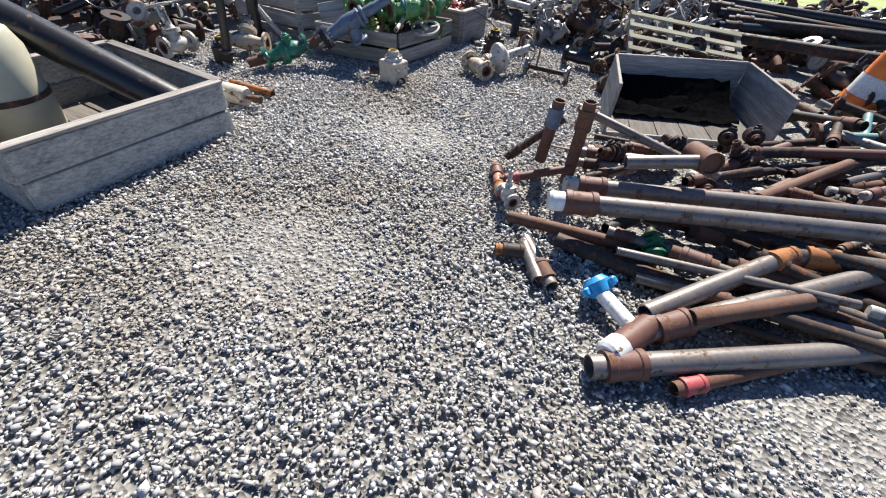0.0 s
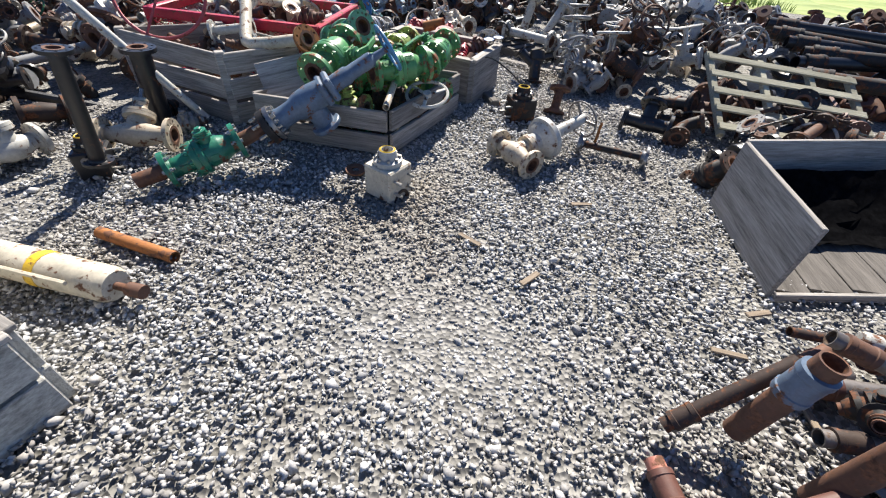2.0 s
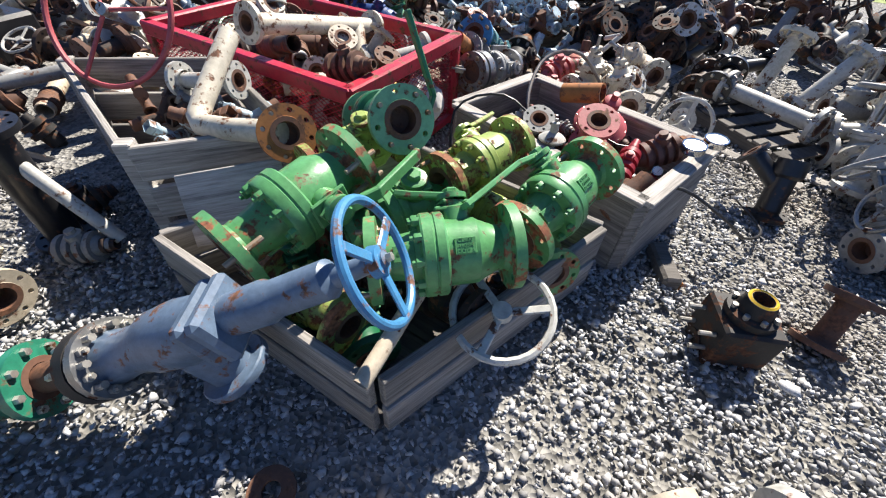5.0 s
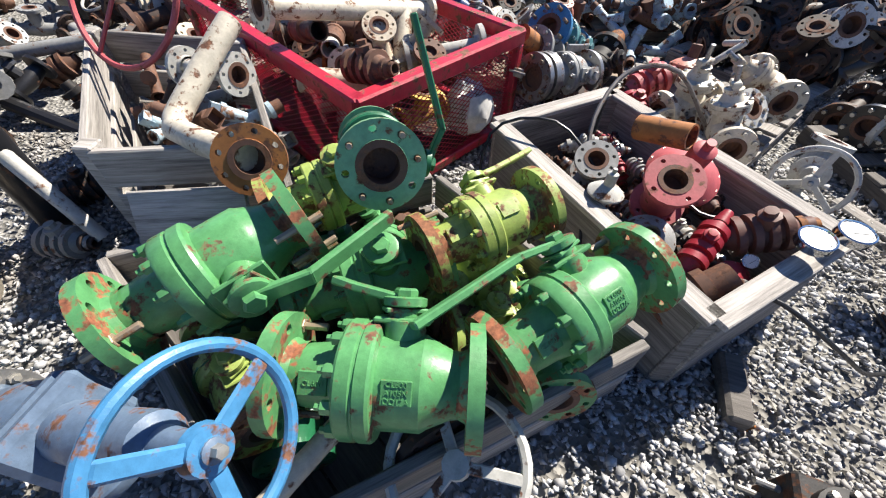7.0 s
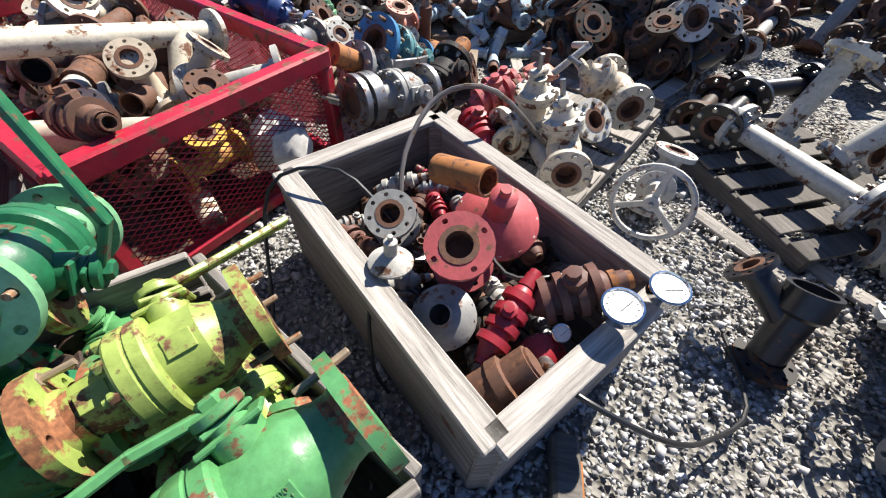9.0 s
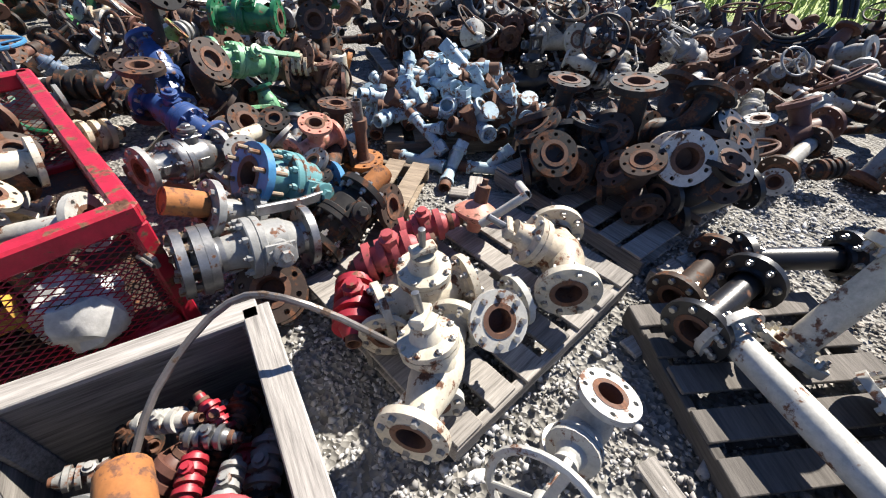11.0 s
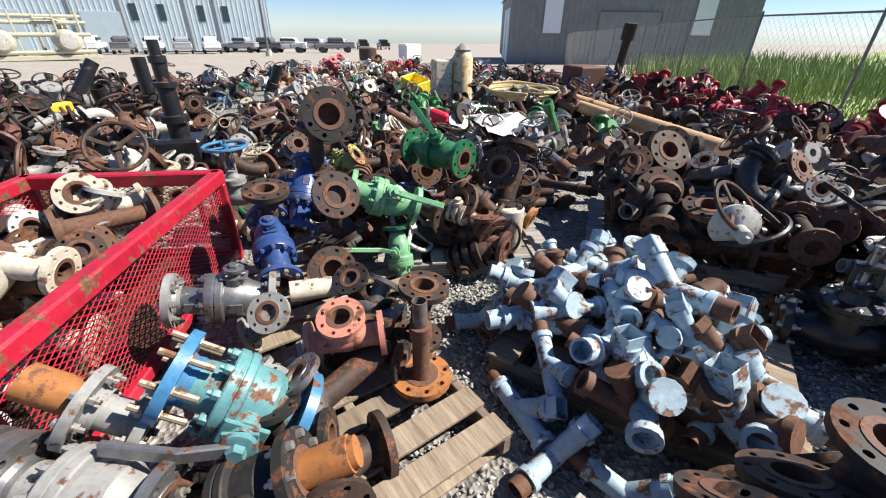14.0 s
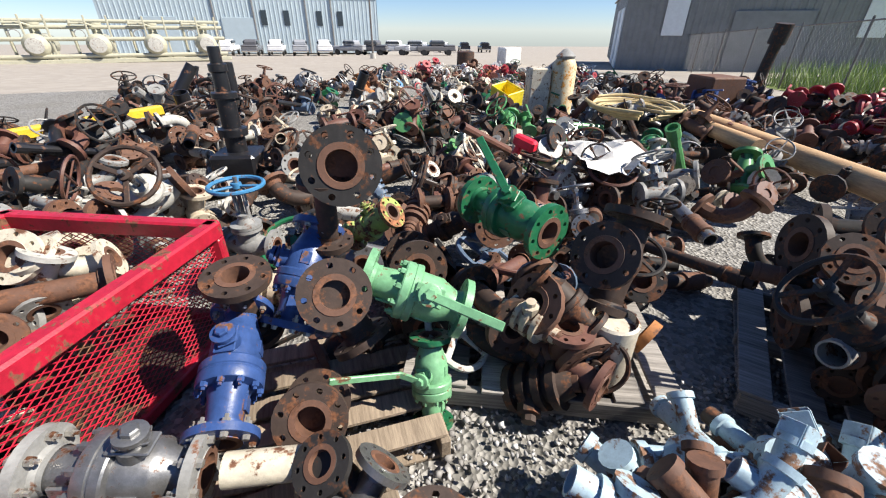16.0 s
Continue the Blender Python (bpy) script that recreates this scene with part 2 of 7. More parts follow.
def flange_shape(R, bore, th, holes=8, K=12):
    """A pipe flange along x, its face at x = 0 and its back at x = -th, drilled through with bolt holes."""
    v, f = [], []
    rc, rh, ri = R * 0.8, R * 0.088, R * 0.58
    sect = 2 * math.pi / holes
    q = K // 4
    for s in range(holes):
        a0, a1 = s * sect, (s + 1) * sect
        outer = [(R, a0 + sect * i / q) for i in range(q)] + [(R + (ri - R) * i / q, a1) for i in range(q)] + [(ri, a1 - sect * i / q) for i in range(q)] + [(ri + (R - ri) * i / q, a0) for i in range(q)]
        am = (a0 + a1) / 2
        cy, cz = rc * math.cos(am), rc * math.sin(am)
        k = len(v)
        for x in (0, -th):
            for r, a in outer:
                v.append((x, r * math.cos(a), r * math.sin(a)))
            for i in range(K):
                py, pz = v[len(v) - K][1:]
                d = math.hypot(py - cy, pz - cz)
                v.append((x, cy + (py - cy) / d * rh, cz + (pz - cz) / d * rh))
        for i in range(K):
            j = (i + 1) % K
            f.append((k + i, k + j, k + K + j, k + K + i))
            f.append((k + 2 * K + j, k + 2 * K + i, k + 3 * K + i, k + 3 * K + j))
            f.append((k + K + i, k + K + j, k + 3 * K + j, k + 3 * K + i))
        for i in range(q):
            f.append((k + i, k + 2 * K + i, k + 2 * K + i + 1, k + i + 1))
    seg = holes * q
    raised = lathe([(ri, 0), (ri * 0.985, th * 0.1), (bore, th * 0.1), (bore * 0.97, -th * 2.4), (0, -th * 2.5)], seg, "x")
    hub = lathe([(ri, -th), (ri * 0.9, -th * 1.5), (bore * 1.35, -th * 2.1)], seg, "x")
    return join((v, f), raised, hub)


def get_mesh(key, shape, mat, angle=32):
    k = (key, mat.name)
    if k not in MESHES:
        v, f = shape() if callable(shape) else shape
        me = bpy.data.meshes.new(str(key[0] if isinstance(key, tuple) else key))
        me.from_pydata([tuple(p) for p in v], [], f)
        bm = bmesh.new()
        bm.from_mesh(me)
        flanged = isinstance(key, tuple) and key[0] == "flange"
        if flanged:
            bmesh.ops.remove_doubles(bm, verts=bm.verts, dist=key[1] * 0.002)
        bmesh.ops.recalc_face_normals(bm, faces=bm.faces)
        if flanged:
            rb = key[1] * 0.575
            for q in bm.faces:
                c = q.calc_center_median()
                inner = max(math.hypot(w.co.y, w.co.z) for w in q.verts)
                if inner < rb and (c.x > 0 or inner < key[1] * key[3] * 1.01):
                    q.material_index = 1
        bm.to_mesh(me)
        bm.free()
        me.polygons.foreach_set("use_smooth", [True] * len(me.polygons))
        me.set_sharp_from_angle(angle=radians(angle))
        me.materials.append(mat)
        if isinstance(key, tuple) and key[0] == "flange":
            me.materials.append(RUST)
        MESHES[k] = me
    return MESHES[k]


I4 = Matrix.Identity(4)


def part(name, key, shape, mat, parent, m=I4, label=""):
    ob = new(name, get_mesh(key, shape, mat))
    if parent is not None:
        ob.parent = parent
    ob.matrix_basis = m
    if label:
        tagged(ob, label)
    return ob


def thing(name, m, label, category, group=""):
    ob = new(name)
    ob.empty_display_size = 0.05
    ob.matrix_basis = m
    return tagged(ob, label, category, group)


def aim(p, d, up=(0, 0, 1), roll=0.0):
    """Pose at p whose x runs along d and whose z leans to up."""
    x = Vector(d).normalized()
    u = Vector(up)
    if abs(x.dot(u.normalized())) > 0.98:
        u = Vector((0.9, 0.3, 0.1))
    y = u.cross(x).normalized()
    z = x.cross(y)
    m = Matrix((x, y, z)).transposed().to_4x4()
    m.translation = p
    return m @ pose(0, 0, 0, roll, 0, 0)


def between(a, b, up=(0, 0, 1), roll=0.0):
    a, b = Vector(a), Vector(b)
    return aim((a + b) / 2, b - a, up, roll), (b - a).length


# ---- kinds of things ----
def rnd(x):
    return round(x, 3)


def flange(parent, R, m, mat, bolts=None, holes=8, bore=0.4, K=12):
    R = rnd(R)
    fl = part("flange", ("flange", R, holes, bore, K), lambda: flange_shape(R, R * bore, R * 0.24, holes, K), mat, parent, m)
    if bolts:
        for i in range(holes):
            a = (i + 0.5) * 2 * math.pi / holes
            part("bolt", ("bolt", R), lambda: join(lathe([(0, R * 0.14), (R * 0.1, R * 0.13), (R * 0.115, R * 0.02), (R * 0.115, 0)], 6, "x"), lathe([(R * 0.06, 0), (R * 0.06, -R * 0.5), (0, -R * 0.5)], 6, "x"), moved(lathe([(0, 0), (R * 0.115, 0), (R * 0.115, -R * 0.13), (0, -R * 0.14)], 6, "x"), pose(-R * 0.25, 0, 0))), bolts, fl, pose(0, R * 0.8 * math.cos(a), R * 0.8 * math.sin(a)))
    return fl


def ends(parent, L, R, mat, bolts=None, holes=8, face=None, K=12):
    flange(parent, R, pose(L / 2, 0, 0), face or mat, bolts, holes, K=K)
    flange(parent, R, pose(-L / 2, 0, 0, 0, 0, 180), face or mat, bolts, holes, K=K)


def handwheel(parent, R, m, mat, spokes=3, tube=0.085):
    R = rnd(R)

    def shape():
        gs = [sweep(arc(R, 0, 360, 28)[:-1], R * tube, 7, True), lathe([(0, R * 0.1), (R * 0.2, R * 0.1), (R * 0.22, -R * 0.1), (0, -R * 0.1)], 12)]
        for i in range(spokes):
            a = 360 * i / spokes
            gs.append(moved(join(moved(box(R * 0.86, R * 0.17, R * 0.07, R * 0.02), pose(R * 0.55, 0, 0.0, 0, -4, 0))), pose(0, 0, 0, 0, 0, a)))
        return join(*gs)
    return part("handwheel", ("handwheel", R, spokes, tube), shape, mat, parent, m)


def big_wheel(parent, R, m, mat, spokes=3):
    """A handwheel with its rim, spokes and hub as parts."""
    w = part("handwheel", ("bwrim", R), lambda: sweep(arc(R, 0, 360, 44)[:-1], R * 0.08, 10, True), mat, parent, m)
    for i in range(spokes):
        part("spoke", ("bwspoke", R), lambda: join(moved(box(R * 0.82, R * 0.2, R * 0.07, R * 0.03), pose(R * 0.55, 0, 0.004, 0, -3, 0))), mat, w, pose(0, 0, 0, 0, 0, 90 + 360 * i / spokes))
    part("hub", ("bwhub", R), lambda: lathe([(0, R * 0.13), (R * 0.12, R * 0.13), (R * 0.14, R * 0.09), (R * 0.24, R * 0.08), (R * 0.27, -R * 0.08), (0, -R * 0.1)], 18), mat, w)
    part("nut", ("bwnut", R), lambda: lathe([(0, R * 0.26), (R * 0.07, R * 0.25), (R * 0.08, R * 0.1)], 6), ZINC, w)
    return w


def stud_bolt(parent, m, L, r):
    """A threaded steel stud with one hex nut, along x."""
    L, r = rnd(L), rnd(r)

    def shape():
        pr = [(0, -L / 2)]
        n = int(L / 0.006)
        for i in range(n):
            x = -L / 2 + L * i / n
            pr += [(r * 0.92, x), (r, x + L / n * 0.5)]
        return join(lathe(pr + [(r * 0.9, L / 2), (0, L / 2)], 8, "x"), lathe([(0, -r * 0.9), (r * 1.7, -r * 0.9), (r * 1.85, -r * 0.7), (r * 1.85, r * 0.7), (r * 1.7, r * 0.9), (0, r * 0.9)], 6, "x"))
    return part("stud_bolt", ("studbolt", L, r), shape, BRASSY, parent, m, "rust-tinged threaded stud with hex nut")


def ball_valve(m, L, R, mat, lever=None, bolts=None, label="green flanged ball valve with lever handle", group="", face=None, lever_mat=None, lever_len=2.6, K=12, letters=False, fb=None, lever_to=None, studs=(), stud_len=0.13):
    """Two-piece ball valve along x. lever: angle about the stem; lever_to: the place of the lever's tip. studs: (end, hole) pairs."""
    L, R = rnd(L), rnd(R)
    t = thing("ball_valve", m, label, "valve", group)
    h = L / 2 - R * 0.2
    sx = h * 0.24

    def body():
        return lathe([(R * 0.5, -h), (R * 0.5, -h * 0.82), (R * 0.56, -h * 0.5), (R * 0.62, -h * 0.36), (R * 0.93, -h * 0.34), (R * 0.96, -h * 0.31), (R * 0.96, -h * 0.17), (R * 0.93, -h * 0.155), (R * 0.93, -h * 0.135), (R * 0.96, -h * 0.12), (R * 0.96, h * 0.0), (R * 0.92, h * 0.03), (R * 0.77, h * 0.05), (R * 0.76, h * 0.5), (R * 0.7, h * 0.56), (R * 0.54, h * 0.8), (R * 0.5, h)], 32, "x")
    part("body", ("bvbody", L, R), body, mat, t)
    ends(t, L, R, mat, fb, 8, face or {"green_paint": GREENWORN, "lime_paint": LIMEWORN}.get(mat.name), K)
    if bolts:
        for i in range(10):
            a = radians(18 + 36 * i)
            part("body_bolt", ("bvbolt", L, R), lambda: lathe([(0, -h * 0.34 - R * 0.24), (R * 0.055, -h * 0.34 - R * 0.24), (R * 0.06, -h * 0.34 - R * 0.16), (R * 0.1, -h * 0.34 - R * 0.15), (R * 0.11, -h * 0.34 - R * 0.13), (R * 0.11, -h * 0.33)], 6, "x"), mat, t, pose(0, R * 0.84 * math.cos(a), R * 0.84 * math.sin(a)))
    for e, k in studs:
        a = (k + 0.5) * math.pi / 4
        stud_bolt(t, pose(e * (L / 2 - R * 0.2), R * 0.8 * math.cos(a), R * 0.8 * math.sin(a)), stud_len, R * 0.072)
    part("stem_housing", ("bvstem", L, R), lambda: join(lathe([(R * 0.36, R * 0.5), (R * 0.36, R * 0.98), (R * 0.28, R * 1.0), (R * 0.28, R * 1.12)], 14), moved(box(R * 0.92, R * 0.62, R * 0.1, R * 0.03), pose(0, 0, R * 0.98)), moved(box(R * 0.7, R * 0.5, R * 0.08, R * 0.02), pose(0, 0, R * 1.14, 0, 0, 20))), mat, t, pose(sx, 0, 0))
    part("stem_nut", ("bvnut", R), lambda: join(lathe([(R * 0.34, R * 1.2), (R * 0.36, R * 1.22), (R * 0.36, R * 1.34), (R * 0.3, R * 1.36), (0, R * 1.36)], 18), lathe([(R * 0.2, R * 1.3), (R * 0.2, R * 1.46), (R * 0.16, R * 1.5), (0, R * 1.5)], 6)), mat, t, pose(sx, 0, 0))
    if lever is not None:
        ll = R * lever_len

        def bar():
            return join(moved(box(R * 0.6, R * 0.3, R * 0.1, R * 0.03), pose(R * 0.4, 0, R * 1.34)), moved(box(R * 0.5, R * 0.26, R * 0.1, R * 0.03), pose(R * 0.8, 0, R * 1.46, 0, -32, 0)), moved(box(ll, R * 0.26, R * 0.1, R * 0.03), pose(ll / 2 + R * 0.96, 0, R * 1.59)))
        part("lever", ("lever", R, lever_len), bar, lever_mat or mat, t, pose(sx, 0, 0, 0, 0, lever))
    if lever_to is not None:
        tip = m.inverted() @ Vector(lever_to)
        root = Vector((sx, 0, R * 1.3))
        flat = Vector((tip.x - sx, tip.y, 0)).normalized()
        knee = root + flat * R * 0.95 + Vector((0, 0, R * 0.18))
        for n, (p, q) in enumerate(((root, knee), (knee, tip))):
            mb, ln = between(p, q)
            part("lever", ("levbar", R, rnd(ln)), box(rnd(ln) + R * 0.12, R * 0.3, R * 0.15, R * 0.03), lever_mat or mat, t, mb)
    for s in (-1, 1) if bolts else ():
        yr = R * (0.555 if s < 0 else 0.75)
        pl = part("name_plate", ("bvplate", R), box(R * 0.46, R * 0.08, R * 0.36, R * 0.01), mat, t, pose(-h * 0.6 if s < 0 else h * 0.28, -yr, 0))
        if letters:
            cu = bpy.data.curves.new("lettering", "FONT")
            cu.body, cu.size, cu.align_x, cu.align_y, cu.extrude = ("CL600" if s < 0 else "CL600\nA105N\nDD17A"), R * 0.12, "CENTER", "CENTER", 0.0015
            cu.materials.append(mat)
            tx = new("lettering", cu)
            tx.parent = pl
            tx.matrix_basis = pose(0, -R * 0.042, 0, 90, 0, 0)
    return t


def spool(m, L, R, mat, name="flanged_pipe_spool", label="", bolts=None, face=None, group="", holes=8, thin=0.42, K=12):
    L, R = rnd(L), rnd(R)
    t = thing(name, m, label or "flanged iron pipe spool lying among the scrap", "pipe spool", group)
    part("pipe", ("spoolpipe", L, R, thin), lambda: lathe([(R * thin, -L / 2 + R * 0.3), (R * thin * 1.02, 0), (R * thin, L / 2 - R * 0.3)], 18, "x"), mat, t)
    ends(t, L, R, mat, bolts, holes, face, K)
    return t


def bend_pts(r, n=7):
    return [(r - r * math.cos(radians(90 * i / n)) if False else r * math.sin(radians(90 * i / n)), 0, r - r * math.cos(radians(90 * i / n))) for i in range(n + 1)]


def elbow(m, R, mat, label="", face=None, bolts=None, group="", K=12):
    R = rnd(R)
    t = thing("flanged_elbow", m, label or "rusted flanged pipe elbow in the heap", "pipe elbow", group)
    r = R * 1.5
    part("bend", ("elbow", R), lambda: sweep([(-R * 0.3, 0, 0)] + bend_pts(r) + [(r, 0, r + R * 0.3)], R * 0.5, 14), mat, t)
    flange(t, R, pose(-R * 0.5, 0, 0, 0, 0, 180), face or mat, bolts, K=K)
    flange(t, R, pose(r, 0, r + R * 0.5, 0, -90, 0), face or mat, bolts, K=K)
    return t


def tee(m, R, mat, label="", cross=False, face=None, bolts=None, L=None, group="", K=12):
    R = rnd(R)
    L = rnd(L or R * 3.6)
    t = thing("flanged_tee", m, label or "dark rusted flanged pipe tee in the heap", "pipe tee", group)
    part("body", ("tee", R, L, cross), lambda: join(lathe([(R * 0.5, -L / 2 + R * 0.2), (R * 0.52, -L * 0.2), (R * 0.6, 0), (R * 0.52, L * 0.2), (R * 0.5, L / 2 - R * 0.2)], 18, "x"), lathe([(R * 0.5, -(L / 2 - R * 0.2) if cross else 0), (R * 0.5, L / 2 - R * 0.2)], 16)), mat, t)
    ends(t, L, R, mat, bolts, 8, face, K)
    flange(t, R, pose(0, 0, L / 2, 0, -90, 0), face or mat, bolts, K=K)
    if cross:
        flange(t, R, pose(0, 0, -L / 2, 0, 90, 0), face or mat, bolts, K=K)
    return t


def gate_valve(m, R, mat, wheel=None, wheel_r=1.5, label="", bolts=None, stem=2.6, face=None, group="", L=None, K=12, spokes=3):
    R = rnd(R)
    L = rnd(L or R * 3.2)
    t = thing("gate_valve", m, label or "gray flanged gate valve with handwheel", "valve", group)
    part("body", ("gvbody", R, L), lambda: join(lathe([(R * 0.42, -L / 2 + R * 0.2), (R * 0.5, -L * 0.3), (R * 0.7, -L * 0.12), (R * 0.74, 0), (R * 0.7, L * 0.12), (R * 0.5, L * 0.3), (R * 0.42, L / 2 - R * 0.2)], 20, "x"), lathe([(R * 0.66, 0), (R * 0.6, R * 1.0), (R * 0.85, R * 1.02), (R * 0.85, R * 1.22)], 18)), mat, t)
    ends(t, L, R, mat, bolts, 8, face, K)
    part("bonnet", ("gvbonnet", R), lambda: lathe([(R * 0.85, R * 1.24), (R * 0.85, R * 1.42), (R * 0.5, R * 1.48), (R * 0.36, R * 1.8), (R * 0.4, R * 2.0), (0, R * 2.02)], 18), mat, t)
    top = R * (1.9 + stem * 0.5)
    part("yoke", ("gvyoke", R, stem), lambda: join(*[moved(box(R * 0.16, R * 0.24, top - R * 1.7, R * 0.03), pose(s * R * 0.3, 0, (top + R * 1.7) / 2)) for s in (-1, 1)], moved(box(R * 0.8, R * 0.4, R * 0.24, R * 0.05), pose(0, 0, top))), mat, t)
    part("stem", ("gvstem", R, stem), lambda: lathe([(R * 0.11, R * 1.9), (R * 0.11, top + R * 0.75), (0, top + R * 0.78)], 10), STEEL, t)
    if bolts:
        for i in range(8):
            a = radians(45 * i)
            part("bonnet_bolt", ("gvbolt", R), lambda: lathe([(0, R * 1.0), (R * 0.1, R * 1.0), (R * 0.1, R * 1.5), (R * 0.06, R * 1.52), (0, R * 1.58)], 6), bolts, t, pose(R * 0.74 * math.cos(a), R * 0.74 * math.sin(a), 0))
    if wheel is not None:
        handwheel(t, R * wheel_r, pose(0, 0, top + R * 0.3), wheel, spokes)
    return t


def ribbed_valve(m, L, R, mat, label="red ribbed check valve with threaded ends", endmat=None, group=""):
    L, R = rnd(L), rnd(R)
    t = thing("check_valve", m, label, "valve", group)

    def body():
        pr = [(R * 0.45, -L / 2)]
        for i in range(4):
            x = -L * 0.36 + i * L * 0.17
            pr += [(R * 0.7, x), (R, x + 0.001), (R, x + L * 0.09), (R * 0.7, x + L * 0.092)]
        pr += [(R * 0.62, L * 0.3), (R * 0.45, L * 0.34), (R * 0.45, L / 2)]
        return lathe(pr, 18, "x")
    part("body", ("rvbody", L, R), body, mat, t)
    for s in (-1, 1):
        part("threaded_end", ("rvend", L, R), lambda: lathe([(0, L * 0.38), (R * 0.2, L * 0.38), (R * 0.28, L * 0.56), (R * 0.36, L * 0.56), (R * 0.4, L * 0.42), (R * 0.55, L * 0.41), (R * 0.55, L * 0.34)], 14, "x"), endmat or RUST, t, pose(0, 0, 0, 0, 0, 0 if s > 0 else 180))
    part("bonnet", ("rvbon", R), lambda: lathe([(R * 0.5, 0), (R * 0.5, R * 1.2), (R * 0.3, R * 1.25), (R * 0.3, R * 1.5), (0, R * 1.52)], 8), mat, t)
    return t


def strainer(m, s, mat, box_cap=True, endmat=None, group="blue wye strainers in the pile", label="light blue wye strainer with square steel cap"):
    s = rnd(s)
    t = thing("wye_strainer", m, label, "strainer", group)

    def hollow(r0, L0, L1, axis="x"):
        return lathe([(r0 * 0.7, L0), (r0, L0 + r0 * 0.05), (r0 * 1.25, L0 + 0.002), (r0 * 1.25, L0 + r0 * 0.7), (r0, L0 + r0 * 0.8), (r0, L1 - r0 * 0.8), (r0 * 1.25, L1 - r0 * 0.7), (r0 * 1.25, L1), (r0 * 0.8, L1), (r0 * 0.75, L1 - r0), (0, L1 - r0)], 14, axis)
    part("body", ("ysbody", s), lambda: join(hollow(s, -s * 4.2, s * 4.2), moved(lathe([(s * 0.9, 0), (s * 1.05, s * 3.4), (s * 1.3, s * 3.45), (s * 1.3, s * 4.1), (0, s * 4.1)], 14), pose(-s * 0.6, 0, 0, 0, 45, 0))), mat, t)
    part("pipe_end", ("ysend", s), lambda: lathe([(0, s * 4.0), (s * 0.75, s * 4.0), (s * 0.78, s * 5.6), (s * 0.98, s * 5.6), (s * 0.98, s * 4.0)], 14, "x"), endmat or RUST, t, pose(0, 0, 0, 0, 0, 180))
    if box_cap:
        w = s * 1.9
        part("square_cap", ("yscap", s), lambda: moved(join(*[moved(box(w, w * 0.05, w, 0.002), pose(0, y * w / 2, 0)) for y in (-1, 1)], *[moved(box(w * 0.05, w * 0.93, w, 0.002), pose(x * w / 2, 0, 0)) for x in (-1, 1)], moved(box(w * 0.94, w * 0.94, w * 0.06, 0.002), pose(0, 0, -w * 0.3))), pose(s * 2.5, 0, s * 3.1, 0, 45, 0)), mat, t)
    return t


def pipe(a, b, r, mat, coupling=None, cap=None, label="weathered steel pipe with rusted threaded coupling", group="pipes in the heap", tail=None):
    m, L = between(a, b)
    L, r = rnd(L), rnd(r)
    t = thing("steel_pipe", m, label, "pipe", group)
    part("tube", ("tube", L, r), lambda: lathe([(0, -L / 2 + r * 3), (r * 0.84, -L / 2 + r * 3), (r * 0.84, -L / 2), (r, -L / 2), (r, L / 2), (r * 0.84, L / 2), (r * 0.84, L / 2 - r * 3), (0, L / 2 - r * 3)], 18, "x"), mat, t)
    for s, c in ((-1, coupling), (1, tail)):
        if c:
            part("coupling", ("coup", L, r), lambda: lathe([(r * 1.0, L / 2 - r * 4.6), (r * 1.3, L / 2 - r * 4.5), (r * 1.34, L / 2 - r * 3.9), (r * 1.24, L / 2 - r * 3.8), (r * 1.24, L / 2 - r * 1.9), (r * 1.34, L / 2 - r * 1.8), (r * 1.3, L / 2 - r * 1.2), (r, L / 2 - r * 1.15)], 18, "x"), c, t, pose(0, 0, 0, 0, 0, 180 if s < 0 else 0))
    if cap:
        part("end_cap", ("pcap", L, r), lambda: lathe([(0, L / 2 + r * 0.5), (r * 0.85, L / 2 + r * 0.45), (r * 1.06, L / 2 + r * 0.2), (r * 1.06, L / 2 - r * 1.1), (r, L / 2 - r * 1.1)], 16, "x"), cap, t, pose(0, 0, 0, 0, 0, 180))
    return t


def regulator(m, R, mat, capmat, label="red diaphragm regulator with bolted round case"):
    R = rnd(R)
    t = thing("regulator", m, label, "regulator")
    part("case", ("regcase", R), lambda: lathe([(R * 0.3, -R * 0.8), (R * 0.35, -R * 0.4), (R * 0.75, -R * 0.25), (R, -R * 0.06), (R, 0), (R, R * 0.06), (R * 0.7, R * 0.32), (R * 0.34, R * 0.5), (R * 0.3, R * 0.52)], 28), mat, t)
    part("spring_housing", ("regcap", R), lambda: lathe([(R * 0.3, R * 0.5), (R * 0.3, R * 1.2), (R * 0.22, R * 1.25), (R * 0.12, R * 1.27), (R * 0.12, R * 1.5), (0, R * 1.5)], 16), capmat, t)
    for i in range(12):
        part("bolt", ("regbolt", R), lambda: lathe([(0, -R * 0.12), (R * 0.05, -R * 0.12), (R * 0.05, R * 0.12), (0, R * 0.12)], 6), ZINC, t, pose(R * 0.91 * math.cos(i * math.pi / 6), R * 0.91 * math.sin(i * math.pi / 6), 0))
    return t


def wheel_loose(m, R, mat, label="loose iron handwheel lying on the heap", spokes=3):
    t = thing("loose_handwheel", m, label, "handwheel")
    handwheel(t, R, I4, mat, spokes)
    return t


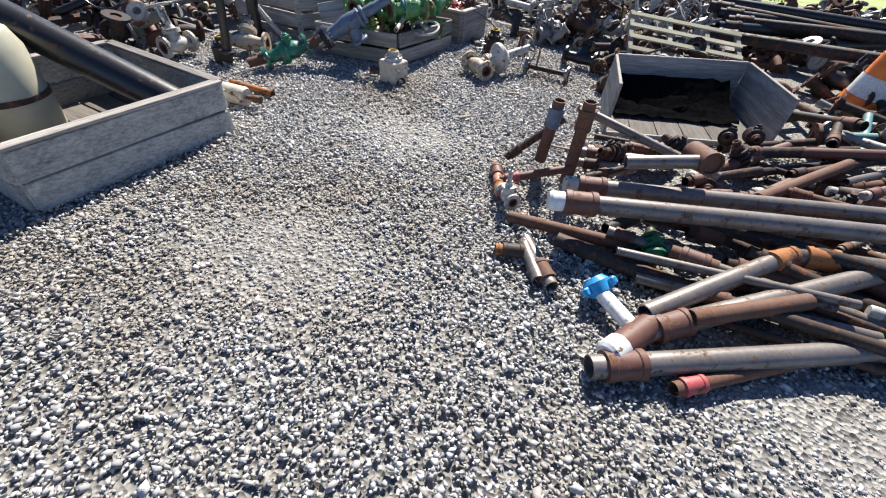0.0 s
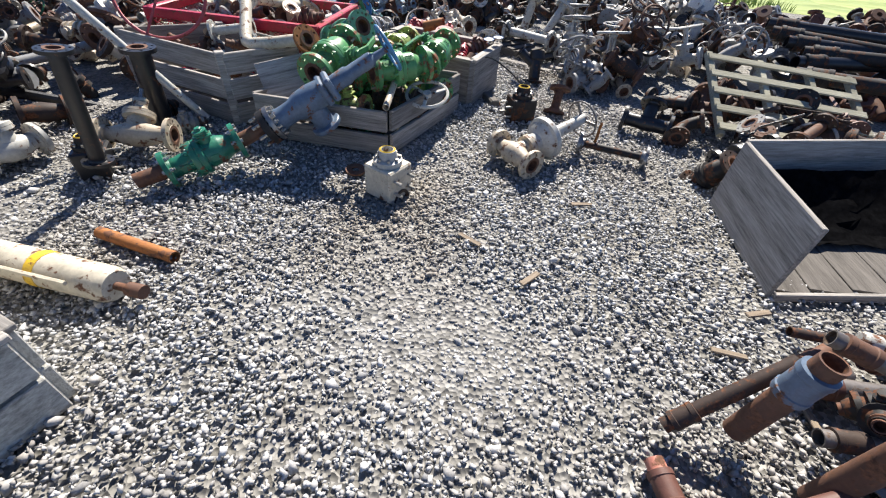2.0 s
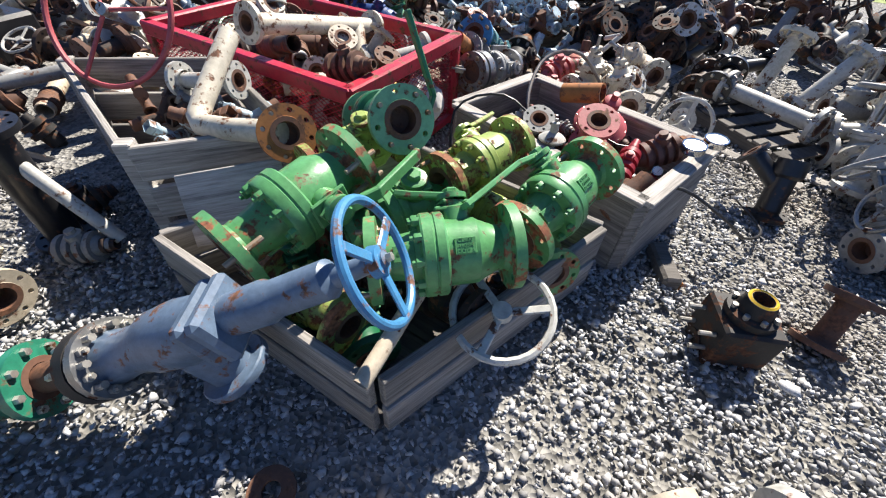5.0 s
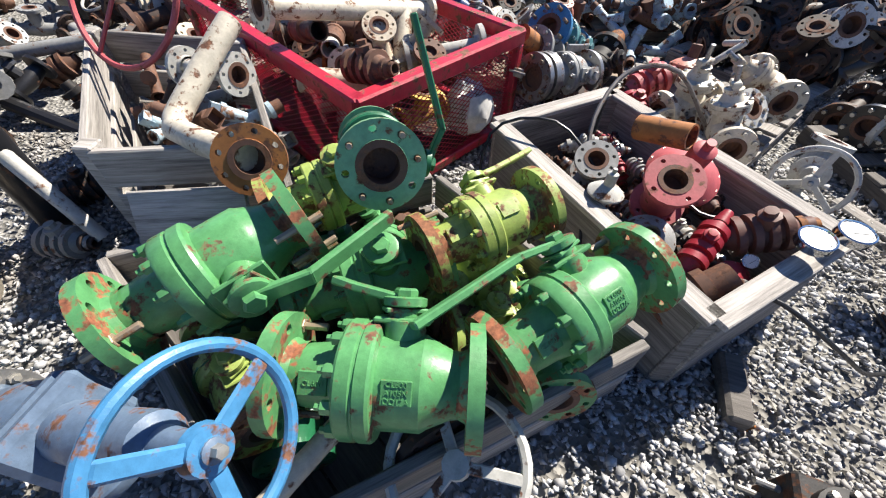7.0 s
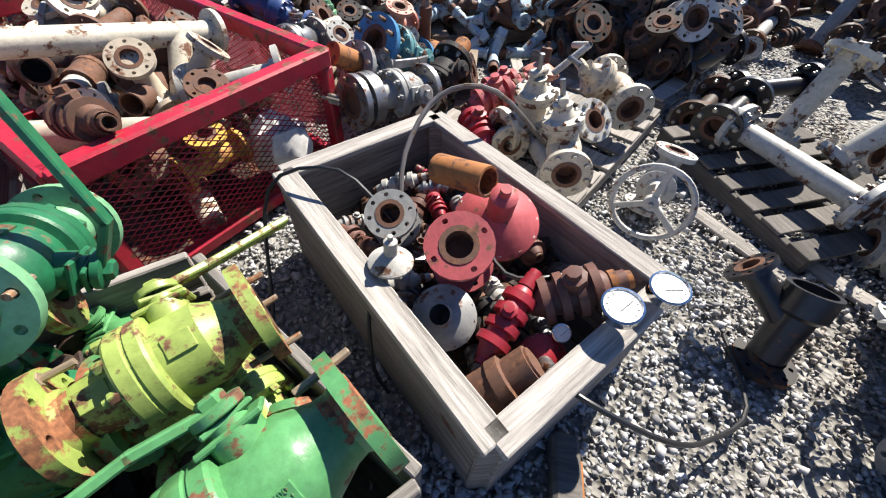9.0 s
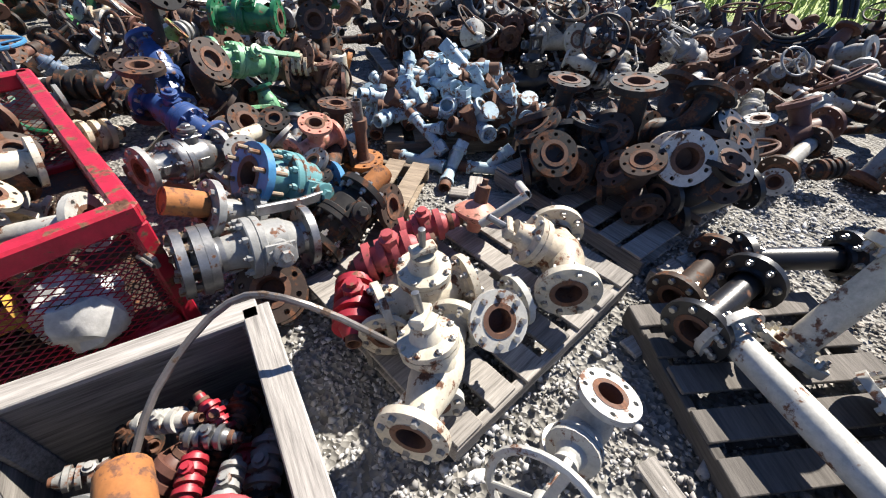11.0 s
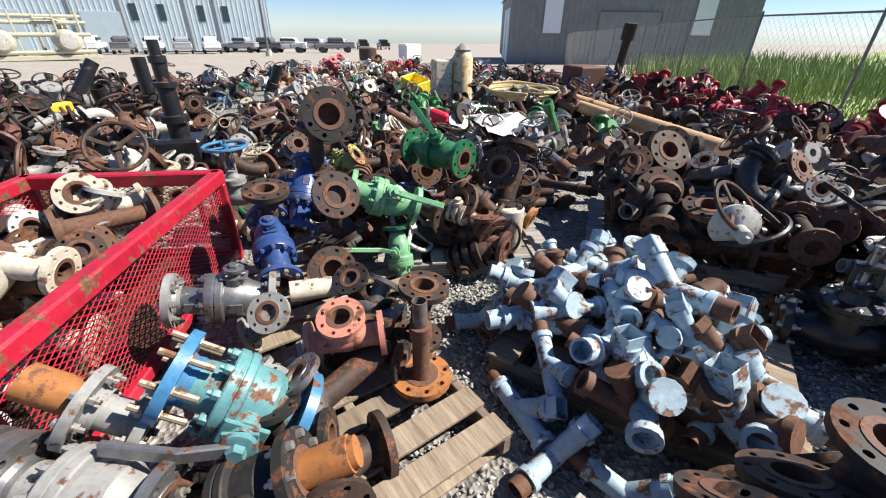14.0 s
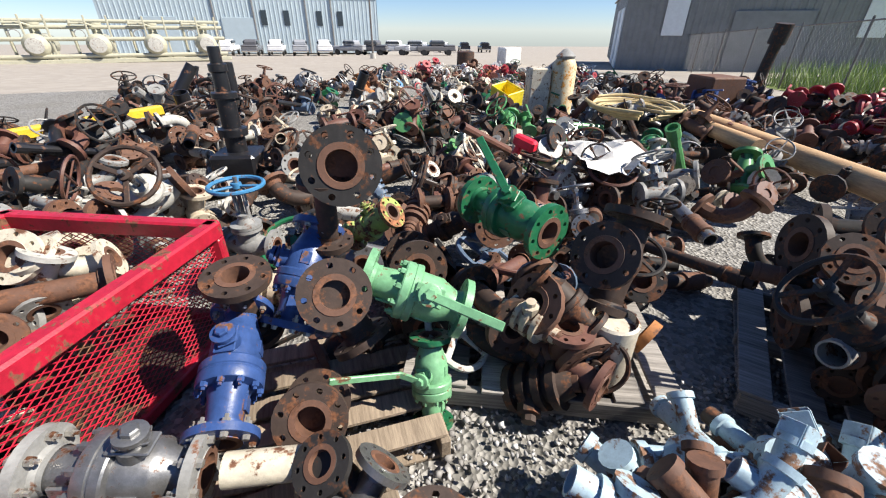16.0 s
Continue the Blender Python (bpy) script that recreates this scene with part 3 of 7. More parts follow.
def hose(points, r, mat, label, name="hose", sm=4):
    """A hose or cable through points, smoothed."""
    P = [Vector(p) for p in points]
    out = []
    for i in range(len(P) - 1):
        a, b, c, d = P[max(i - 1, 0)], P[i], P[i + 1], P[min(i + 2, len(P) - 1)]
        for k in range(sm):
            u = k / sm
            out.append(0.5 * ((2 * b) + (c - a) * u + (2 * a - 5 * b + 4 * c - d) * u * u + (3 * b - a - 3 * c + d) * u ** 3))
    out.append(P[-1])
    ob = part(name, (name, len(MESHES)), sweep(out, r, 8), mat, None)
    return tagged(ob, label, "hose")


def pallet(m, w=1.2, d=1.0, mat=OLDWOOD, label="weathered wooden pallet on the gravel", boards=7, name="pallet", skip=()):
    t = thing(name, m, label, "pallet", "wooden pallets")
    for y in (-1, 0, 1):
        part("stringer", ("stringer", w), box(w, 0.04, 0.09, 0.004), mat, t, pose(0, y * (d / 2 - 0.02), 0.065))
    for i in range(boards):
        x = -w / 2 + 0.06 + (w - 0.12) * i / (boards - 1)
        if i not in skip:
            part("deck_board", ("deckboard", d, boards), box(0.6 * w / boards + 0.02, d, 0.018, 0.003), mat, t, pose(x + random.uniform(-0.01, 0.01), random.uniform(-0.015, 0.015), 0.12, random.uniform(-0.4, 0.4), random.uniform(-1, 1), random.uniform(-1.2, 1.2)))
    for x in (-1, 0, 1):
        part("bottom_board", ("bottomboard", d), box(0.11, d, 0.018, 0.003), mat, t, pose(x * (w / 2 - 0.07), 0, 0.011))
    return t


def crate(name, corners, h, mat, label, rows=2, th=0.035, capmat=None, posts=True, skip=(), gap=0.006, floor=True, lows={}):
    """Open plank crate on four ground corners, plank rows on each side."""
    c = [Vector((*p, 0)) for p in corners]
    mid = sum(c, Vector()) / 4
    t = thing(name, Matrix.Translation(mid), label, "crate", "wooden crates")
    for i in range(4):
        a, b = c[i] - mid, c[(i + 1) % 4] - mid
        L = (b - a).length - th
        m0 = aim((a + b) / 2, b - a)
        hh = lows.get(i, h)
        n = rows if hh == h else 1
        ph = hh / n
        for k in range(n):
            if (i, k) in skip:
                continue
            part("plank", ("cplank", name, i, k), box(L, th, ph - gap, 0.005), mat, t, m0 @ pose(0, 0, ph * (k + 0.5) + 0.004, random.uniform(-0.8, 0.8), random.uniform(-0.25, 0.25), 0))
        if capmat and hh == h:
            part("top_rail", ("crail", name, i), box(L + th * 0.8, th * 2.1, 0.025, 0.004), capmat, t, m0 @ pose(0, 0.01, hh + 0.016))
    if posts:
        for i in range(4):
            q = (c[i] - mid) * (1 - 0.055)
            part("corner_post", ("cpost", name), box(0.07, 0.07, h * 0.98, 0.006), mat, t, Matrix.Translation(q) @ pose(0, 0, h * 0.49 + 0.01, 0, 0, 28))
    # floor boards take a darker wood tone than most crate sides
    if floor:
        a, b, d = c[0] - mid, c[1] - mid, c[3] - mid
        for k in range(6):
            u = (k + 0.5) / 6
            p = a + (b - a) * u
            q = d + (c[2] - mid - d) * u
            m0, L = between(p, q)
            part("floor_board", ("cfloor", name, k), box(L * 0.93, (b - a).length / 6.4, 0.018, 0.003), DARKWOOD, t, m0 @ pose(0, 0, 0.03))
    return t

# ---- ground and distance ----
def ground_material(name, cols, vscale, strength, dist=0.02):
    m, nt, bsdf, vec, oi = base_material(name, 0.9)
    v = nt.nodes.new("ShaderNodeTexVoronoi")
    v.inputs["Scale"].default_value = vscale
    nt.links.new(vec, v.inputs["Vector"])
    n = noise_node(nt, vec, 0.8, 5)
    tone = ramp(nt, v.outputs["Color"], [(0.1, cols[0]), (0.9, cols[1])])
    nt.links.new(mixc(nt, ramp(nt, n, [(0.35, (0, 0, 0)), (0.75, (0.55, 0.55, 0.55))]), tone, cols[2]), bsdf.inputs["Base Color"])
    bump(nt, bsdf, v.outputs["Distance"], strength, dist)
    return m


GRAVELBED = ground_material("gravel_bed", ((0.10, 0.097, 0.09), (0.34, 0.33, 0.31), (0.16, 0.145, 0.12)), 40.0, 1.0)
YARD = ground_material("pale_yard_dirt", ((0.28, 0.25, 0.215), (0.36, 0.325, 0.28), (0.26, 0.23, 0.195)), 3.0, 0.2)
GRASSBED = ground_material("grass_field", ((0.17, 0.24, 0.06), (0.30, 0.36, 0.11), (0.27, 0.31, 0.12)), 1.6, 0.6, 0.15)


def slope(x):
    """The yard falls gently away to the west beyond the near heaps."""
    return -0.0325 * max(0.0, -9.0 - x)


def sheet(name, corners, z, mat, label, category="ground", n=1):
    bm = bmesh.new()
    bm.faces.new([bm.verts.new((*c, 0)) for c in corners])
    bmesh.ops.bisect_plane(bm, geom=bm.verts[:] + bm.edges[:] + bm.faces[:], plane_co=(-9, 0, 0), plane_no=(1, 0, 0))
    for v in bm.verts:
        v.co.z = z + slope(v.co.x)
    bmesh.ops.recalc_face_normals(bm, faces=bm.faces)
    me = bpy.data.meshes.new(name)
    bm.to_mesh(me)
    bm.free()
    me.materials.append(mat)
    return tagged(new(name, me), label, category, kind="structure")


sheet("ground", [(-1500, -1500), (1500, -1500), (1500, 1500), (-1500, 1500)], -0.012, YARD, "pale dusty dirt yard reaching to the horizon")
sheet("gravel_yard", [(-12, -6), (14, -6), (14, 16.4), (-24, 20.5)], -0.006, GRAVELBED, "crushed gray limestone gravel yard")


def fence_y(x):
    return 17.3 - 0.33 * (x + 2.5)


sheet("grass_field", [(-300, 700), (-15, fence_y(-15) - 0.2), (40, fence_y(40) - 0.2), (1400, 1400)], -0.002, GRASSBED, "green grass field behind the chain-link fence")


def grass_blades():
    rng = np.random.default_rng(5)
    v, f = [], []
    for i in range(24000):
        d = rng.random() ** 1.7 * 30
        x = rng.uniform(-15.5, 9)
        y = fence_y(x) + 0.1 + d
        if x < -19 and y > 21.5 and (y - 21.5) * 0.36 > -27 - x + 0.0 and d > 3:
            continue
        h = rng.uniform(0.25, 0.75) * (1.25 if x < -7 and d < 8 else 0.32) * (1 + d * 0.02)
        w = 0.012 + 0.0035 * d
        a, lx, ly = rng.uniform(0, 6.28), rng.normal(0, 0.22), rng.normal(0, 0.22)
        dx, dy = math.cos(a) * w, math.sin(a) * w
        k, g = len(v), slope(x)
        v += [(x - dx, y - dy, g - 0.01), (x + dx, y + dy, g - 0.01), (x + dx * 0.7 + lx * h * 0.4, y + dy * 0.7 + ly * h * 0.4, g + h * 0.6), (x - dx * 0.7 + lx * h * 0.4, y - dy * 0.7 + ly * h * 0.4, g + h * 0.6), (x + lx * h, y + ly * h, g + h)]
        f += [(k, k + 1, k + 2, k + 3), (k + 3, k + 2, k + 4)]
    me = bpy.data.meshes.new("grass")
    me.from_pydata(v, [], f)
    m, nt, bsdf, vec, oi = base_material("grass_blade", 0.7)
    g = nt.nodes.new("ShaderNodeNewGeometry")
    nt.links.new(ramp(nt, g.outputs["Random Per Island"], [(0.0, (0.13, 0.21, 0.05)), (0.5, (0.22, 0.30, 0.085)), (1.0, (0.31, 0.36, 0.12))]), bsdf.inputs["Base Color"])
    me.materials.append(m)
    return tagged(new("grass", me), "tall green grass behind the fence", "grass", kind="stuff")


grass_blades()


def chain_fence():
    t = thing("chain_link_fence", Matrix.Translation((-2.5, 17.3, 0)), "galvanised chain-link fence with steel posts", "fence")
    d = Vector((-1, 0.33, 0)).normalized()
    post = lambda: lathe([(0.03, 0), (0.03, 1.85), (0.02, 1.9), (0, 1.9)], 8)
    for i in range(-2, 9):
        part("post", "fencepost", post, GALV, t, Matrix.Translation(d * i * 3.05 + Vector((0, 0, slope(-2.5 + d.x * i * 3.05)))))
    m0, L = between(d * -6.2, d * 24.4)

    def fall(x):
        return slope(-2.5 + (m0 @ Vector((x, 0, 0))).x)
    part("top_rail", "fencerail", lambda: sweep([(-L / 2 + L * i / 30, 0, 1.8 + fall(-L / 2 + L * i / 30)) for i in range(31)], 0.02, 8), GALV, t, m0)
    wires = []
    for i in range(int(L / 0.16)):
        for s in (-1, 1):
            x0 = -L / 2 + i * 0.16
            wires.append(sweep([(x0, 0, 0.05 + fall(x0)), (x0 + s * 1.7, 0, 1.78 + fall(x0 + s * 1.7))], 0.0022, 3))
    part("wire_mesh", "fencewire", join(*wires), STEEL, t, m0, "galvanised diamond wire mesh")


chain_fence()

SHEETGRAY = plain("gray_sheet_metal", (0.21, 0.215, 0.215), 0.55, 0.1, 0.12, 2.0)
SHEETWHITE = plain("white_sheet_metal", (0.40, 0.48, 0.52), 0.5, 0.1, 0.06, 1.0)
GLAZE = plain("dark_window_glass", (0.03, 0.04, 0.05), 0.1)
SKYLIGHT = plain("pale_panel", (0.70, 0.73, 0.74), 0.5, 0, 0.06)


def ribbed_wall(L, h, pitch, peak=0.0):
    """Corrugated wall along x with vertical ribs; the top rises to a peak in its middle."""
    v, f = [], []
    n = int(L / pitch)
    for i in range(n + 1):
        for k, (dx, dy) in enumerate(((0, 0), (0.62, 0), (0.7, -0.04), (0.92, -0.04))):
            x = min((i + dx) * pitch, L)
            top = h + peak * (1 - abs(2 * x / L - 1))
            v += [(x, dy, 0), (x, dy, top)]
    for i in range(len(v) // 2 - 1):
        f.append((2 * i, 2 * i + 2, 2 * i + 3, 2 * i + 1))
    return v, f


def gray_barn():
    A, B, W = Vector((-26.4, 21.6, 0)), Vector((-20.6, 35.2, 0)), 14.0
    t = thing("gray_metal_building", Matrix.Translation(A), "gray corrugated metal building with roller doors", "building")
    d = (B - A)
    L = d.length
    m0 = aim((0, 0, 0), d)
    back = m0 @ pose(0, W, 0)
    part("gable_wall", "barnfront", lambda: ribbed_wall(L, 4.0, 0.33, 1.1), SHEETGRAY, t, m0)
    part("gable_wall", "barnfront", None, SHEETGRAY, t, back)
    side = m0 @ pose(0, 0, 0, 0, 0, 90)
    part("side_wall", "barnside", lambda: ribbed_wall(W, 4.0, 0.33), SHEETGRAY, t, side)
    part("side_wall", "barnside", None, SHEETGRAY, t, m0 @ pose(L, 0, 0, 0, 0, 90))
    for s in (0, 1):
        part("roof", "barnroof", lambda: [(p) for p in box(math.hypot(L / 2 + 0.3, 1.1), W + 0.5, 0.08, 0.02)], SHEETGRAY, t, m0 @ pose(L * (0.25 + 0.5 * s), W / 2, 4.62, 0, (-1 if s == 0 else 1) * math.degrees(math.atan2(1.1, L / 2)), 0))
    for x in (2.6, 11.6):
        part("pale_panel", "barnpanel", box(1.1, 0.06, 2.2, 0.01), SKYLIGHT, t, m0 @ pose(x, -0.08, 2.9))
    for y in (1.6, 5.2):
        part("roller_door", "barndoor", box(0.08, 2.6, 3.2, 0.02), SKYLIGHT, t, m0 @ pose(-0.05, y, 1.6))
    part("sliding_door", "barnslide", box(3.6, 0.08, 3.0, 0.02), SHEETGRAY, t, m0 @ pose(7.2, -0.1, 1.5))


gray_barn()


def white_warehouse():
    A, B, W = Vector((-66, -31, 0)), Vector((-72.6, 5.2, 0)), 28.0
    t = thing("white_warehouse", Matrix.Translation(A), "pale blue-white corrugated metal warehouse", "building")
    m0 = aim((0, 0, 0), B - A)
    L = (B - A).length
    part("front_wall", "whfront", lambda: ribbed_wall(L, 7.6, 0.6), SHEETWHITE, t, m0)
    part("back_wall", "whfront", None, SHEETWHITE, t, m0 @ pose(0, W, 0))
    part("side_wall", "whside", lambda: ribbed_wall(W, 7.6, 0.6, 1.6), SHEETWHITE, t, m0 @ pose(L, 0, 0, 0, 0, 90))
    part("side_wall", "whside", None, SHEETWHITE, t, m0 @ pose(0, 0, 0, 0, 0, 90))
    for s in (-1, 1):
        part("roof", "whroof", box(L + 0.6, W / 2 + 0.4, 0.15, 0.03), SHEETWHITE, t, m0 @ pose(L / 2, W / 2 + s * W / 4, 8.4, -s * 6.5, 0, 0))
    part("roof_trim", "whtrim", box(L + 0.4, 0.2, 0.35, 0.03), GRAY, t, m0 @ pose(L / 2, -0.12, 7.6))
    for x in (20.5, 23.6, 28.2, 31.2):
        w = part("window", "whwin", box(0.8, 0.1, 1.9, 0.02), GLAZE, t, m0 @ pose(x, -0.06, 4.6))
    for x in (7.0, 17.0):
        part("roller_door", "whdoor", box(4.4, 0.1, 4.6, 0.02), SHEETWHITE, t, m0 @ pose(x, -0.08, 2.3))
    for x in (14.0, 19.2, 26.4, 30.0):
        part("downpipe", "whpipe", box(0.18, 0.15, 7.4, 0.02), GRAY, t, m0 @ pose(x, -0.12, 3.7))


white_warehouse()
CARPAINT = [plain("car_" + n, c, 0.25, 0.2, 0.03) for n, c in (("white", (0.75, 0.75, 0.75)), ("silver", (0.35, 0.36, 0.38)), ("black", (0.02, 0.02, 0.025)), ("gray", (0.14, 0.14, 0.15)))]


def pickup(m, mat, colour):
    t = thing("pickup_truck", m, colour + " pickup truck parked in the yard", "truck", "trucks parked in the yard")
    part("body", "truckbody", lambda: join(moved(box(5.4, 1.9, 0.62, 0.12), pose(0, 0, 0.85)), moved(box(1.6, 1.85, 0.25, 0.1), pose(1.9, 0, 1.2))), mat, t)
    part("cab", "truckcab", lambda: moved(box(2.1, 1.75, 0.75, 0.25), pose(0.2, 0, 1.5)), mat, t)
    part("window_band", "truckwin", lambda: moved(box(1.95, 1.78, 0.42, 0.12), pose(0.2, 0, 1.55)), GLAZE, t)
    part("bumper", "truckbump", lambda: moved(box(0.2, 1.9, 0.25, 0.05), pose(2.75, 0, 0.62)), CHROME, t)
    for x in (-1.7, 1.75):
        for y in (-0.85, 0.85):
            part("wheel", "truckwheel", lambda: lathe([(0, -0.12), (0.36, -0.12), (0.4, -0.06), (0.4, 0.06), (0.36, 0.12), (0, 0.12)], 16, "y"), RUBBER, t, pose(x, y, 0.4))


for i in range(5):
    pickup(pose(-61 - i * 0.2, -13.5 + i * 3.0, 0, 0, 0, 8 + i), CARPAINT[(0, 3, 0, 1, 0)[i]], ("white", "gray", "white", "silver", "white")[i])
for i in range(5):
    pickup(pose(-66 + i * 0.6, 1.5 + i * 3.0, 0, 0, 0, 60 + 8 * i), CARPAINT[(1, 3, 0, 1, 3)[i]], ("silver", "gray", "white", "silver", "gray")[i])
for i in range(4):
    pickup(pose(-92, 13.0 + i * 4.2, 0, 0, 0, 0), CARPAINT[(0, 0, 2, 2)[i]], ("white", "white", "black", "black")[i])


def vessel_skid():
    t = thing("vessel_skid", pose(-37, -15.2, 0, 0, 0, 116 - 180), "cream pressure vessels on a steel skid", "vessel skid")
    for i in range(5):
        x = -8.4 + i * 3.5
        part("vessel", "skidvessel", lambda: lathe([(0, -2.2), (0.5, -2.05), (0.75, -1.7), (0.75, 1.7), (0.5, 2.05), (0, 2.2)], 18, "y"), TANK, t, pose(x, 0, 1.2))
        part("vessel_nozzle", "skidnozzle", lambda: lathe([(0.3, 0), (0.3, 0.7), (0.42, 0.7), (0.42, 0.85), (0, 0.85)], 12), TANK, t, pose(x, 0.4, 1.8))
        part("upright_pipe", "skidup", lambda: lathe([(0.1, 0), (0.1, 2.6), (0, 2.6)], 8), TANK, t, pose(x + 1.4, 0.8, 0.2))
        part("saddle", "skidsaddle", box(1.2, 3.0, 0.7, 0.05), TANK, t, pose(x, 0, 0.45))
        for dx in (-0.9, 0.4):
            part("frame_post", "skidpost", box(0.12, 0.12, 2.9, 0.02, True), TANK, t, pose(x + dx, 1.5, 0.2))
        part("branch_pipe", "skidbranch", lambda: sweep([(0, 0, 0), (0, 0, 0.7), (0.5, 0.3, 0.9), (1.4, 0.3, 0.9)], 0.09, 8), TANK, t, pose(x, 0.8, 1.7))
        part("manway", "skidman", lambda: lathe([(0.4, 2.0), (0.5, 2.0), (0.5, 2.2), (0, 2.24)], 16, "y"), PALE, t, pose(x, 0, 1.2))
        part("valve_wheel", "skidwheel", lambda: sweep(arc(0.3, 0, 360, 16)[:-1], 0.03, 5, True), GRAY, t, pose(x + 0.9, 1.6, 1.9, 90, 0, 0))
    for z, y in ((1.6, 1.55), (2.35, 0.8), (2.75, -0.9), (0.5, 1.7)):
        part("header_pipe", ("skidhead", z, y), lathe([(0.14, -9.8), (0.14, 9.8)], 10, "x"), TANK, t, pose(0, y, z))
    part("skid_beam", "skidbeam", box(20, 0.3, 0.3, 0.03), TANK, t, pose(0, 1.7, 0.15))
    part("skid_beam", "skidbeam", None, TANK, t, pose(0, -1.7, 0.15))
    part("control_cabinet", "skidcab", box(2.8, 2.4, 2.3, 0.05), paint("tan_cabinet", (0.52, 0.44, 0.28), 0.1), t, pose(10.6, 0, 1.35))


vessel_skid()
pole = thing("utility_pole", pose(-48, 5.8, 0), "slim pale light pole standing in the yard", "pole")
part("shaft", "polesh", lambda: lathe([(0.11, 0), (0.07, 8.5), (0, 8.5)], 10), GALV, pole)
part("base", "polebase", lambda: lathe([(0.3, 0), (0.3, 0.5), (0, 0.5)], 12), PALE, pole)
pole2 = thing("utility_pole", pose(-30, 23.4, 0), "thin dark pole beside the metal building", "pole")
part("shaft", "polesh2", lambda: lathe([(0.06, 0), (0.05, 5.2), (0, 5.2)], 8), DARK, pole2)

# ---- crates and baskets ----
crate("chipboard_crate", [(-2.53, 1.86), (-1.88, 3.15), (-3.25, 3.86), (-3.9, 2.55)], 0.42, OSB, "weathered chipboard crate holding a black pipe", rows=2, th=0.04, capmat=OLDWOOD, gap=0.014)
crate("broken_crate", [(-0.76, 5.24), (-0.15, 6.25), (-1.15, 6.55), (-1.85, 5.5)], 0.38, OLDWOOD, "broken gray wooden crate full of green ball valves", rows=2, th=0.035, posts=False, gap=0.03)
crate("plank_crate", [(-3.2, 6.28), (-2.1, 5.7), (-1.6, 6.12), (-2.45, 6.66)], 0.6, OLDWOOD, "weathered plank crate full of pipe fittings", rows=3, th=0.03, gap=0.035)
crate("parts_crate", [(-0.02, 6.35), (0.34, 7.02), (-0.72, 7.6), (-1.08, 6.95)], 0.43, OLDWOOD, "weathered wooden crate full of red regulators", rows=1, th=0.04, capmat=OLDWOOD)
crate("open_crate", [(1.45, 3.72), (3.05, 3.72), (3.2, 4.86), (1.68, 4.72)], 0.5, OLDWOOD, "splayed gray wooden crate lined with black tarp", rows=1, th=0.03, lows={0: 0.06}, posts=False)
pk = bpy.data.objects["broken_crate"]


def red_basket():
    N, R_, F_, L_ = Vector((-1.5, 6.49, 0)), Vector((-1.29, 7.58, 0)), Vector((-2.99, 7.97, 0)), Vector((-3.2, 6.88, 0))
    h = 0.6
    t = thing("steel_basket", Matrix.Translation(N), "red steel mesh basket full of scrap fittings", "basket")
    c = [N - N, R_ - N, F_ - N, L_ - N]
    for i in range(4):
        a, b = c[i], c[(i + 1) % 4]
        m0, L = between(a, b)
        part("top_beam", ("rbeam", i), box(L + 0.05, 0.075, 0.085, 0.01), REDSTEEL, t, m0 @ pose(0, 0, h))
        part("bottom_beam", ("rbeamb", i), box(L - 0.07, 0.055, 0.06, 0.008), REDSTEEL, t, m0 @ pose(0, 0, 0.06))
        part("corner_post", "rpost", box(0.062, 0.062, h - 0.04, 0.008, True), REDSTEEL, t, Matrix.Translation(a))
        wires = []
        z0, z1, half = 0.09, h - 0.03, L / 2 - 0.03
        run = (z1 - z0) * 1.9
        k = -half - run
        while k < half:
            for s in (1, -1):
                xa, xb = (k, k + run) if s > 0 else (k + run, k)
                za, zb = z0, z1
                p, q = Vector((xa, 0, za)), Vector((xb, 0, zb))
                lo, hi = 0.0, 1.0
                for bound in (-half, half):
                    u = (bound - xa) / (xb - xa)
                    inside_at0 = -half <= xa <= half
                    if (bound < 0) == (xb > xa):
                        lo = max(lo, u)
                    else:
                        hi = min(hi, u)
                if hi - lo > 0.02:
                    wires.append(sweep([p + (q - p) * lo, p + (q - p) * hi], 0.0024, 4))
            k += 0.052
        part("expanded_mesh", ("rmesh", i), join(*wires), REDSTEEL, t, m0, "red expanded metal mesh")
    part("floor_plate", "rfloor", lambda: ([tuple(p + Vector((0, 0, 0.05))) for p in c], [(0, 1, 2, 3)]), DKRUST, t)
    part("latch", "rlatch", lambda: join(moved(box(0.06, 0.02, 0.05), I4), moved(lathe([(0.008, -0.05), (0.008, 0.05)], 8, "x"), pose(0, -0.02, 0.01))), ZINC, t, Matrix.Translation(c[1] + Vector((0.05, -0.03, 0.42))))


red_basket()

# leaning slatted frame and pallets
slat = thing("slatted_frame", aim((2.95, 5.9, 0.34), (1, -0.12, -0.08), (-0.15, -0.5, 1)), "moss-stained slatted wooden frame leaning on scrap", "pallet")
for i in range(5):
    part("slat", "sfslat", box(1.5, 0.07, 0.02, 0.003), wood("mossy_wood", (0.46, 0.44, 0.33), (0.17, 0.16, 0.11)), slat, pose(0, -0.42 + i * 0.21, 0.03))
for x in (-0.72, -0.2, 0.3, 0.72):
    part("rail", "sfrail", box(0.06, 1.0, 0.05, 0.004), MATS["mossy_wood"], slat, pose(x, 0, -0.006))
pallet(aim((-0.3, 8.38, 0), (0.28, 0.96, 0)), 1.2, 1.0, OLDWOOD, "weathered pallet loaded with cream valves")
pallet(aim((0.06, 9.67, 0), (0.93, -0.37, 0)), 1.1, 1.1, OLDWOOD, "gray pallet under a heap of black fittings", 7, skip=(2,))
pallet(aim((-1.3, 10.0, 0), (0.75, 0.62, 0)), 1.2, 1.0, PALEWOOD, "pallet under the blue strainer heap", 6)
